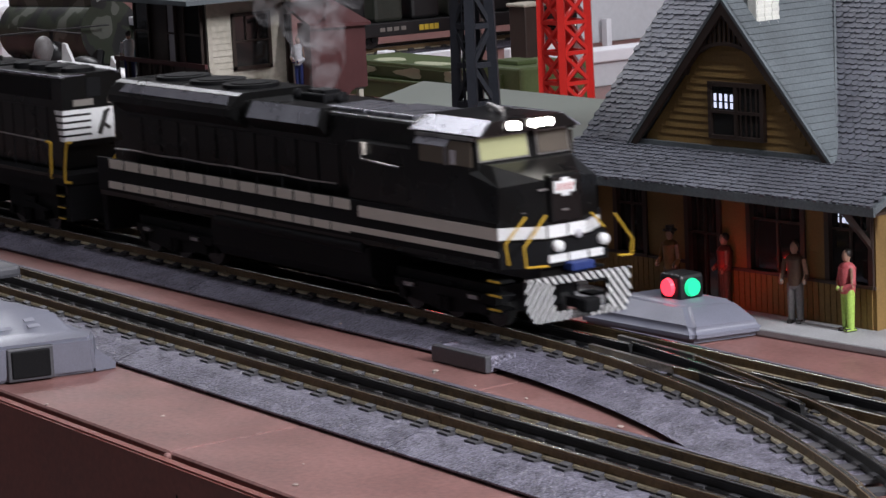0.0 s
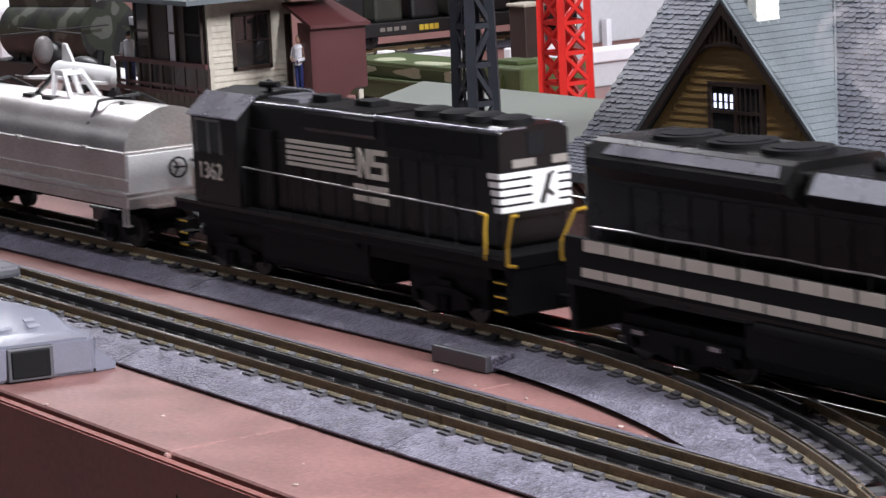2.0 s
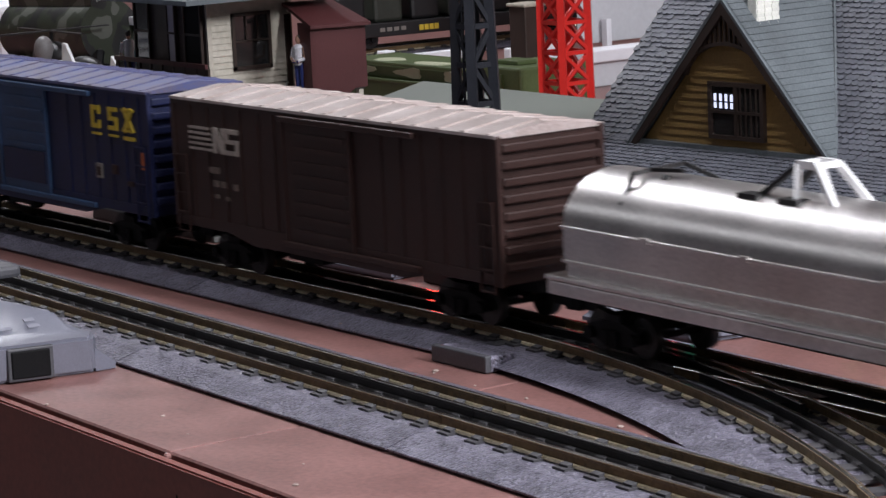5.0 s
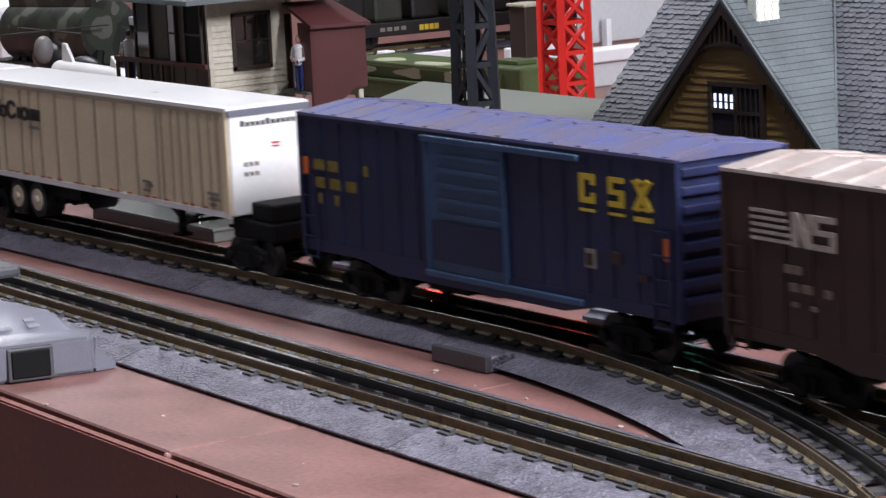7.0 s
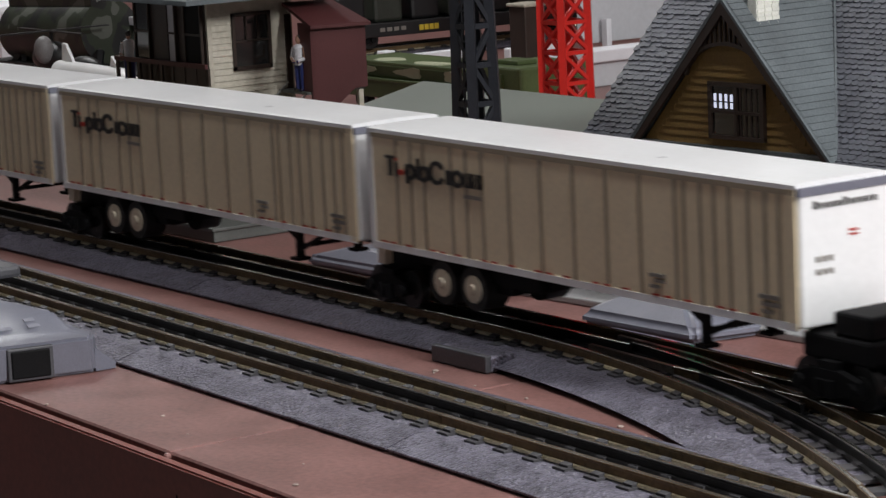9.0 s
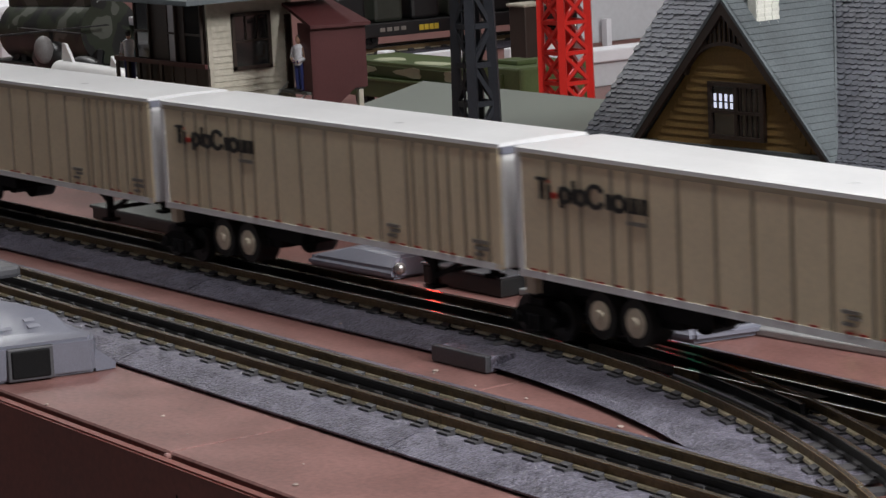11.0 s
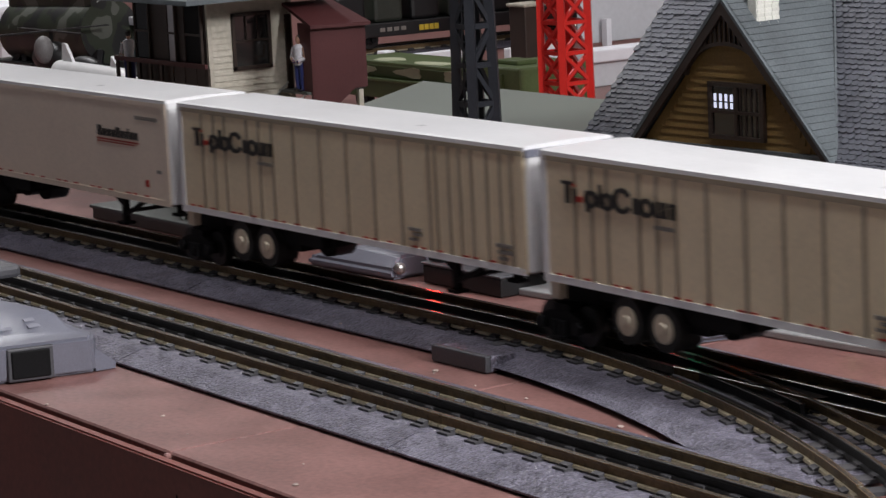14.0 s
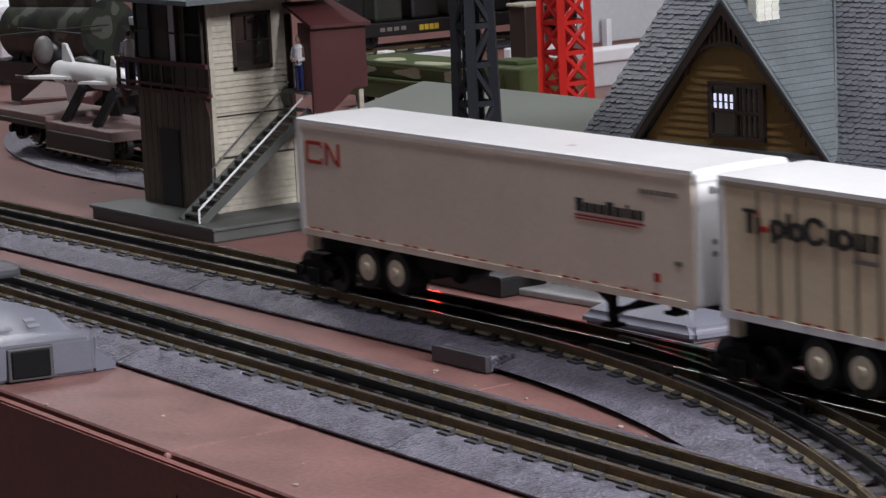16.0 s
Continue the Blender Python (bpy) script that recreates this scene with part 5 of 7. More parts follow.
    for x in (0.070, 0.345):
        truck(lo, x, 0.036, three=True)
        shaped("truck_block", lambda b: (box(b, x - 0.045, x + 0.045, -0.023, 0.023, 0.008, 0.022), box(b, x - 0.044, x + 0.044, -0.0262, 0.0262, 0.0125, 0.0175)), FLATBLACK, lo)
        for k in (-0.028, 0.028):
            boxes("journal_cover", [(x + k - 0.004, x + k + 0.004, -0.0285, -0.026, 0.0145, 0.0165)], STEEL, lo)
    shaped("rear_pilot", lambda b: soft_box(b, -0.0085, -0.0030, -0.0300, 0.0300, 0.0100, 0.0335, r=0.001), FLATBLACK, lo, "black rear pilot plate")
    coupler(lo, -0.006, -1)
    coupler(lo, 0.415, 1)
    return lo


def second_loco():
    """Four-axle black diesel running long hood first, x from 0 (cab end) to 0.312."""
    lo = thing("diesel_locomotive", "black four-axle diesel locomotive with pale striped logo, long hood leading", "locomotive")
    W = 0.0318
    shaped("frame", lambda b: (box(b, 0.0, 0.3245, -W, W, 0.0330, 0.0395), box(b, 0.02, 0.305, -W + 0.003, W - 0.003, 0.026, 0.034)), FLATBLACK, lo)
    boxes("sill_edge", [(0.0, 0.3245, -W - 0.0004, -W, 0.0376, 0.0395), (0.0, 0.3245, W, W + 0.0004, 0.0376, 0.0395)], LOCO, lo)
    hood = shaped("hood", lambda b: soft_box(b, 0.070, 0.3045, -0.0212, 0.0212, 0.0395, 0.0990, r=0.0022), LOCO, lo, "black long hood")
    shaped("hood_end", lambda b: extrude_profile(b, [(-0.0180, 0.0545), (-0.0214, 0.0545), (-0.0214, 0.0968), (-0.0150, 0.1000), (0.0150, 0.1000), (0.0214, 0.0968), (0.0214, 0.0545), (0.018, 0.0545)], 0.293, 0.3065), LOCO, lo)
    shaped("roof_edge", lambda b: (soft_box(b, 0.198, 0.305, -0.0216, -0.0196, 0.0978, 0.0996, r=0.0006), soft_box(b, 0.198, 0.305, 0.0196, 0.0216, 0.0978, 0.0996, r=0.0006), soft_box(b, 0.110, 0.165, -0.0214, -0.0200, 0.0978, 0.0992, r=0.0005), soft_box(b, 0.3045, 0.3066, -0.0196, -0.004, 0.0984, 0.0998, r=0.0005)), SHEENROOF, lo, "shiny roof edge")
    for x in (0.222, 0.245, 0.268, 0.290):
        shaped("roof_fan", lambda b: (cyl(b, (x, 0, 0.0985), (x, 0, 0.1025), 0.0105, 24), cyl(b, (x, 0, 0.1025), (x, 0, 0.1036), 0.0095, 20, 0.007)), FLATBLACK, lo, "black roof fan", smooth=True)
    shaped("dynamic_brake_blister", lambda b: extrude_profile(b, [(-0.0212, 0.0865), (-0.0222, 0.0885), (-0.0222, 0.0960), (-0.018, 0.1002), (0.018, 0.1002), (0.0222, 0.0960), (0.0222, 0.0885), (0.0212, 0.0865)], 0.130, 0.198), LOCO, lo)
    for row in ((0.112, 0.128, -0.005, 0.005, 0.0985, 0.1035), (0.156, 0.172, -0.006, 0.006, 0.0995, 0.1035)):
        boxes("exhaust_pipe", [row], FLATBLACK, lo, r=0.0008)
    for sgn in (-1, 1):
        for k in range(12):
            x = 0.094 + k * 0.0160
            boxes("hood_door", [(x, x + 0.0145, *sorted((sgn * 0.0208, sgn * 0.0217)), 0.042, 0.079)], LOCO, hood)
        boxes("radiator_grille", [(0.208, 0.292, *sorted((sgn * 0.0206, sgn * 0.0219)), 0.084, 0.0965)], FLATBLACK, hood)
        boxes("air_filter_box", [(0.072, 0.097, *sorted((sgn * 0.018, sgn * 0.024)), 0.0395, 0.0840)], LOCO, lo)

    def cab(b):
        extrude_profile(b, [(-0.0308, 0.0395), (-0.0308, 0.0905), (-0.0185, 0.1005), (0.0, 0.1030), (0.0185, 0.1005), (0.0308, 0.0905), (0.0308, 0.0395)], 0.0225, 0.0730)
    cb = shaped("cab", cab, LOCO, lo, "black cab")
    for sgn in (-1, 1):
        bm = bmesh.new()
        v = [bm.verts.new((x, sgn * y, z)) for x, y, z in ((0.0205, 0.0325, 0.0898), (0.0745, 0.0325, 0.0898), (0.0745, 0.0185, 0.1018), (0.0205, 0.0185, 0.1018), (0.0205, 0.0320, 0.0888), (0.0745, 0.0320, 0.0888), (0.0745, 0.018, 0.1008), (0.0205, 0.018, 0.1008))]
        for f in ((0, 1, 2, 3), (7, 6, 5, 4), (0, 4, 5, 1), (1, 5, 6, 2), (2, 6, 7, 3), (3, 7, 4, 0)):
            bm.faces.new([v[i] for i in f])
        part("cab_roof_panel", bm, SHEENROOF, lo, "shiny sloped cab roof")
        win = boxes("side_window", [(0.0285, 0.0545, *sorted((sgn * 0.0306, sgn * 0.0311)), 0.0690, 0.0860)], GLASS, cb, "dark cab window")
        boxes("window_frame", [(0.0275, 0.0285, *sorted((sgn * 0.0306, sgn * 0.0316)), 0.068, 0.087), (0.0412, 0.0424, *sorted((sgn * 0.0306, sgn * 0.0316)), 0.068, 0.087), (0.0545, 0.0555, *sorted((sgn * 0.0306, sgn * 0.0316)), 0.068, 0.087), (0.0275, 0.0555, *sorted((sgn * 0.0306, sgn * 0.0316)), 0.0865, 0.0878)], STEEL, win)
    side_text("1362", 0.0135, cb, (0.0275, -0.0309, 0.0535), STRIPE, "road_number", "pale road number")
    shaped("short_hood", lambda b: soft_box(b, 0.0045, 0.0230, -0.0170, 0.0170, 0.0395, 0.0660, r=0.002), LOCO, lo, "black low short hood")
    shaped("roof_horn", lambda b: (pipe(b, [(0.060, -0.006, 0.106), (0.080, -0.006, 0.107)], 0.0018, 8), bar(b, (0.07, -0.006, 0.101), (0.07, -0.006, 0.106), 0.002), cyl(b, (0.056, 0.002, 0.105), (0.060, 0.002, 0.105), 0.003, 10, 0.0015)), FLATBLACK, lo)
    boxes("roof_hatch", [(0.078, 0.110, -0.012, 0.012, 0.0985, 0.1010)], SHEENROOF, lo)
    # striped logo on the hood side
    for sgn in (-1,):
        bm = bmesh.new()
        ya, yb = -0.0222, -0.0216
        for k in range(5):
            z = 0.0664 + k * 0.0031
            box(bm, 0.1060, 0.1760 - 0.0015 * k, ya, yb, z, z + 0.0020)
        for row in ((0.1765, 0.1795, 0.0655, 0.0812), (0.1845, 0.1875, 0.0655, 0.0812), (0.1890, 0.2035, 0.0785, 0.0812), (0.1890, 0.1925, 0.0735, 0.0805), (0.1890, 0.2035, 0.0722, 0.0748), (0.2000, 0.2035, 0.0665, 0.0735), (0.1890, 0.2035, 0.0655, 0.0682)):
            box(bm, row[0], row[1], ya, yb, row[2], row[3])
        bar(bm, (0.178, -0.0220, 0.0805), (0.186, -0.0220, 0.066), 0.0006, 0.0030)
        bm.transform(Matrix.Translation((0.0040, 0, 0)))
        part("pale_logo", bm, STRIPE, lo, "pale striped logo")
        boxes("small_print", [(0.1760, 0.1870, ya, yb, 0.0590, 0.0620), (0.1890, 0.2080, ya, yb, 0.0590, 0.0620), (0.1760, 0.1870, ya, yb, 0.0530, 0.0560), (0.1890, 0.2080, ya, yb, 0.0525, 0.0560)], STRIPE, lo, "small pale print")
    # white striped end plate with dark emblem, number boards
    boxes("end_stripe", [(0.3065, 0.3073, -0.0214, 0.0214, 0.0582 + k * 0.0042, 0.0609 + k * 0.0042) for k in range(5)] + [(0.3065, 0.3074, -0.002, 0.0135, 0.0582, 0.0777)], WHITE, lo, "white striped end plate")
    boxes("end_stripe", [(0.3015 - 0.0012 * k, 0.3066, -0.0219, -0.0213, 0.0582 + k * 0.0042, 0.0609 + k * 0.0042) for k in range(5)], WHITE, lo)
    bm = bmesh.new()
    bar(bm, (0.3076, 0.003, 0.0610), (0.3076, 0.0085, 0.0750), 0.0008, 0.0032)
    bar(bm, (0.3076, 0.0065, 0.0675), (0.3076, 0.0105, 0.0640), 0.0008, 0.002)
    bar(bm, (0.3076, 0.0065, 0.0735), (0.3076, 0.0110, 0.0760), 0.0008, 0.002)
    part("end_emblem", bm, INK, lo, "dark emblem")
    boxes("number_board", [(0.3065, 0.3075, -0.0140, 0.0000, 0.0798, 0.0838), (0.3065, 0.3075, 0.0105, 0.0200, 0.0798, 0.0838)], GREYINK, lo)
    boxes("end_door", [(0.3055, 0.3070, -0.004, 0.006, 0.085, 0.097)], FLATBLACK, lo)
    for pts in ([(0.3060, -W, 0.0365), (0.3066, -W, 0.0520), (0.3080, -W, 0.0590), (0.3020, -W, 0.0595)], [(0.3285, -W + 0.002, 0.0355), (0.3240, -W, 0.0355), (0.3245, -W, 0.0450), (0.3290, -W, 0.0605), (0.3300, -W + 0.003, 0.0605)],
                [(0.3250, 0.0075, 0.0345), (0.3250, 0.0005, 0.0345), (0.3250, 0.0005, 0.0430), (0.3250, 0.0100, 0.0580), (0.3250, 0.018, 0.0585)], [(0.3250, W - 0.002, 0.0345), (0.3250, W, 0.0345), (0.3250, W, 0.0520), (0.3250, W - 0.006, 0.0580)]):
        handrail(lo, pts, YELLOW, 0.0009, "yellow handrail")
    for sgn in (-1, 1):
        handrail(lo, [(0.078 + k * 0.0253, sgn * 0.031, 0.0632 - 0.0004 * k) for k in range(10)], STEEL, 0.0005, "thin steel walkway rail")
        for k in range(10):
            shaped("rail_post", lambda b: cyl(b, (0.078 + k * 0.0253, sgn * 0.031, 0.0395), (0.078 + k * 0.0253, sgn * 0.031, 0.0632 - 0.0004 * k), 0.0004, 5), FLATBLACK, lo)
        for x in (0.004, 0.3125):
            for z in (0.012, 0.019, 0.026):
                boxes("step", [(x, x + 0.010, *sorted((sgn * 0.024, sgn * 0.0322)), z, z + 0.0012)], FLATBLACK, lo)
                boxes("step_edge", [(x + 0.0005, x + 0.0095, *sorted((sgn * 0.0320, sgn * 0.0326)), z, z + 0.0008)], YELLOW, lo)

    def tank(b):
        extrude_profile(b, [(-0.0295, 0.0330), (-0.0295, 0.015), (-0.024, 0.0095), (0.024, 0.0095), (0.0295, 0.015), (0.0295, 0.0330)], 0.092, 0.198)
    shaped("fuel_tank", tank, FLATBLACK, lo, "black fuel tank")
    shaped("air_tank", lambda b: cyl(b, (0.10, -0.0285, 0.0325), (0.19, -0.0285, 0.0325), 0.0035, 12), FLATBLACK, lo, smooth=True)
    shaped("end_pilot", lambda b: soft_box(b, 0.3185, 0.3240, -0.030, 0.030, 0.010, 0.0335, r=0.001), FLATBLACK, lo)
    for x in (0.050, 0.258):
        truck(lo, x, 0.0225)
        shaped("truck_block", lambda b: box(b, x - 0.034, x + 0.034, -0.0215, 0.0215, 0.008, 0.024), FLATBLACK, lo)
    coupler(lo, 0.002, -1)
    coupler(lo, 0.3235, 1)
    return lo



RUN = ((0.0, 0.0), (4.2, 0.9681), (6.3, 1.4758), (9.0, 2.1198), (16.0, 3.7872))


def run(t):
    """How far the train has gone at t seconds; it speeds up slightly on the way."""
    for (t0, d0), (t1, d1) in zip(RUN, RUN[1:]):
        if t <= t1:
            return d0 + (d1 - d0) * (t - t0) / (t1 - t0)
    return RUN[-1][1]


train = []          # thing, place of its rear at 0 s, its two pivots


def add_car(ob, s0, p0, p1, seen=9.0):
    """s0: the rear's place carried back to 0 s at the even speed, from where it stood at the time seen."""
    train.append((ob, s0 + SPEED * seen - run(seen), p0, p1))


add_car(lead_loco(), -0.4185, 0.070, 0.345, 0.1)
add_car(second_loco(), -0.8115, 0.050, 0.258, 2.2)
add_car(coil_car(), -1.1670, 0.040, 0.253, 3.5)
add_car(brown_boxcar(), -1.5180, 0.048, 0.2695, 6.6)
add_car(blue_boxcar(), -1.8630, 0.048, 0.2695, 6.6)
TRAILERS = "trailers of the train"
PITCH = 0.3473
t_first = trailer(False, TRAILERS)
add_car(t_first, -2.2800, 0.0, PITCH)
for k in range(1, 5):
    add_car(copy_thing(t_first, Matrix.Identity(4)), -2.2800 - PITCH * k, 0.0, PITCH)
add_car(trailer(True, TRAILERS), -2.2800 - PITCH * 5, 0.0, PITCH)


def front_bogie():
    """The adapter truck that carries the leading trailer's nose."""
    bo = thing("adapter_truck", "black adapter truck carrying the first trailer's nose", "rail truck")
    shaped("body", lambda b: (soft_box(b, -0.016, 0.028, -0.020, 0.020, 0.019, 0.030, r=0.0015), soft_box(b, 0.002, 0.026, -0.018, 0.018, 0.030, 0.0405, r=0.0015)), FLATBLACK, bo)
    truck(bo, 0.004, 0.0165)
    coupler(bo, 0.026, 1)
    return bo


add_car(front_bogie(), -2.2800 + TL + 0.004, -0.012, 0.020)


def smoke():
    """Thin smoke that drifts along over the leading locomotive's stack."""
    sm = thing("smoke", "thin grey smoke rising from the locomotive stack", "smoke")
    rs = random.Random(3)
    for x, y, z, r in ((0.203, 0.0, 0.112, 0.010), (0.196, 0.002, 0.128, 0.016), (0.214, -0.004, 0.140, 0.016), (0.176, 0.010, 0.146, 0.018), (0.150, 0.012, 0.158, 0.018), (0.196, 0.0, 0.162, 0.018), (0.230, 0.0, 0.165, 0.014)):
        bm = bmesh.new()
        bmesh.ops.create_icosphere(bm, subdivisions=3, radius=r)
        off = Vector((rs.uniform(0, 9), rs.uniform(0, 9), rs.uniform(0, 9)))
        for v in bm.verts:
            v.co *= 0.75 + 0.7 * noise.noise(v.co * 60 + off)
            v.co.z *= 1.25
        bmesh.ops.translate(bm, verts=bm.verts, vec=(x, y, z))
        ob = part("puff", bm, SMOKE, sm, smooth=False)
        for p in ob.data.polygons:
            p.use_smooth = True
    return sm


add_car(smoke(), -0.4185, 0.070, 0.345, 0.1)


def motions():
    """Every car of the train runs along the track at an even speed."""
    for ob, s0, p0, p1 in train:
        rows = []
        for i in range(33):
            t = i * 0.5
            xr, xf = way_x(s0 + run(t) + p0), way_x(s0 + run(t) + p1)
            yr, yf = way_y(xr), way_y(xf)
            a = math.atan2(yf - yr, xf - xr)
            rows.append((t, pose(xr - p0 * math.cos(a), yr - p0 * math.sin(a), RAIL, 0, 0, math.degrees(a))))
        walk(ob, rows)

# ---- trackside: housings on the near tracks ----


def control_box():
    cb = thing("switch_controller", "grey plastic track switch motor housing with black square panel", "control box")
    bm = bmesh.new()
    lo = [(-0.157, -0.240), (-0.1465, -0.187), (-0.156, -0.179), (-0.30, -0.180), (-0.30, -0.240)]
    rings = [[bm.verts.new((x, y, 0.0005)) for x, y in lo], [bm.verts.new((x, y, 0.0190)) for x, y in [(-0.1555, -0.2395), (-0.1440, -0.1890), (-0.156, -0.182), (-0.30, -0.183), (-0.30, -0.2395)]],
             [bm.verts.new((x, y, 0.0280)) for x, y in [(-0.188, -0.228), (-0.178, -0.1945), (-0.182, -0.1910), (-0.285, -0.2000), (-0.285, -0.228)]]]
    rings.insert(2, [bm.verts.new((x, y, 0.0195)) for x, y in [(-0.176, -0.233), (-0.1645, -0.1920), (-0.169, -0.1870), (-0.295, -0.1900), (-0.295, -0.233)]])
    for r0, r1 in zip(rings, rings[1:]):
        for i in range(5):
            bm.faces.new((r0[i], r0[(i + 1) % 5], r1[(i + 1) % 5], r1[i]))
    bm.faces.new(rings[-1])
    bm.faces.new(list(reversed(rings[0])))
    bmesh.ops.bevel(bm, geom=list(bm.edges), offset=0.0016, segments=2, affect="EDGES", clamp_overlap=True)
    part("housing", bm, GREYBOX, cb, "grey moulded housing", smooth=True)
    m = Matrix.Translation((-0.1530, -0.2195, 0.0092)) @ pose(0, 0, 0, 0, 0, 78.5)
    for nm, hw, z0, z1, d, mt in (("panel_frame", 0.0116, -0.0082, 0.0084, 0.0016, DARKGREY), ("panel", 0.0098, -0.0068, 0.0070, 0.0024, FLATBLACK)):
        bm = bmesh.new()
        soft_box(bm, -hw, hw, -0.004, 0.004 - 0.003 + d, z0, z1, r=0.0007)
        bm.transform(m @ pose(0, 0, 0, 0, 0, 180))
        part(nm, bm, mt, cb, "black square panel" if nm == "panel" else "dark panel frame")
    for x, y in ((-0.1770, -0.219), (-0.1735, -0.205), (-0.1775, -0.205)):
        bm = bmesh.new()
        box(bm, -0.0012, 0.0012, -0.0042, 0.0042, -0.0003, 0.0002)
        bm.transform(Matrix.Translation((x, y, 0.0199 + (-0.1645 + 0.28 * (y + 0.192) - x) * 0.62)) @ pose(0, 0, 0, 0, 31.0, 0))
        part("label_print", bm, FAINTPRINT, cb, "worn pale print")
    shaped("shoulder", lambda b: soft_box(b, -0.29, -0.205, -0.184, -0.162, 0.0060, 0.0120, r=0.002), DARKGREY, cb)
    shaped("side_fin", lambda b: extrude_profile(b, [(-0.1860, 0.0005), (-0.1750, 0.0005), (-0.1750, 0.0040), (-0.1860, 0.0125)], -0.1540, -0.1480), GREYBOX, cb, "small moulded fin")
    return cb


control_box()


def dark_post():
    ob = thing("signal_post", "black plastic signal post on a grey base", "signal")
    shaped("base", lambda b: soft_box(b, -0.325, -0.285, -0.186, -0.156, 0.0280, 0.0345, r=0.002), DARKGREY, ob)
    shaped("mast", lambda b: cyl(b, (-0.3005, -0.1745, 0.030), (-0.3005, -0.1745, 0.30), 0.0026, 12), BLACK, ob, smooth=True)
    return ob


dark_post()


def lock_on():
    ob = thing("track_clip", "dark grey plastic clip plate at the roadbed edge", "track clip")
    shaped("plate", lambda b: soft_box(b, -0.042, 0.0035, -0.0565, -0.0525, 0.0004, 0.0088, r=0.0007), DARKGREY, ob)
    shaped("tab", lambda b: (soft_box(b, -0.041, 0.003, -0.0535, -0.0440, 0.0050, 0.0082, r=0.0007), soft_box(b, 0.0005, 0.0035, -0.0540, -0.0380, 0.0004, 0.0080, r=0.0006)), ROADBED, ob)
    return ob


lock_on()
boxes_behind = thing("switch_motor", "grey sloped switch motor housing behind the track", "control box")


def relay_housing(b):
    lo = [(-0.330, 0.0540), (-0.2430, 0.0575), (-0.2440, 0.0900), (-0.322, 0.0900)]
    hi = [(-0.296, 0.0660), (-0.2440, 0.0640), (-0.2450, 0.0880), (-0.292, 0.0880)]
    rings = [[b.verts.new((x, y, z)) for x, y in pts] for pts, z in ((lo, 0.0005), (lo, 0.0060), (hi, 0.0140))]
    for ra, rb in zip(rings, rings[1:]):
        for i in range(4):
            b.faces.new((ra[i], ra[(i + 1) % 4], rb[(i + 1) % 4], rb[i]))
    b.faces.new(rings[2])
    b.faces.new(list(reversed(rings[0])))
    bmesh.ops.bevel(b, geom=list(b.edges), offset=0.0018, segments=2, affect="EDGES", clamp_overlap=True)


shaped("housing", relay_housing, GREYBOX, boxes_behind, "grey sloped housing", smooth=True)
shaped("lens", lambda b: ball(b, (-0.2425, 0.0620, 0.0070), 0.0036), STEEL, boxes_behind, "small clear lamp", smooth=True)
blk = thing("black_box", "low black box with red lantern beside the track", "box")
shaped("body", lambda b: soft_box(b, -0.225, -0.150, 0.066, 0.098, 0.0004, 0.0110, r=0.001), BLACK, blk)
shaped("lid", lambda b: soft_box(b, -0.226, -0.149, 0.065, 0.099, 0.0110, 0.0125, r=0.0006), DARKGREY, blk)
lamp_cube = shaped("lantern", lambda b: soft_box(b, -0.2250, -0.2110, 0.0690, 0.0840, 0.0125, 0.0365, r=0.002), BLACK, blk, "black lantern with red lens")
shaped("red_lens", lambda b: cyl(b, (-0.2180, 0.0690, 0.0300), (-0.2180, 0.0670, 0.0300), 0.0048, 20, 0.0042), REDBEAM, lamp_cube, "glowing red lens")
pad = thing("grey_pad", "small pale grey ribbed pad on the table", "pad")
shaped("sheet", lambda b: soft_box(b, -0.150, -0.100, 0.098, 0.112, 0.0003, 0.0035, r=0.0008), CONCRETE, pad)
for k in range(6):
    shaped("rib", lambda b: box(b, -0.148 + k * 0.008, -0.146 + k * 0.008, 0.0985, 0.1115, 0.0035, 0.0042), CONCRETE, pad)

# ---- figures ----


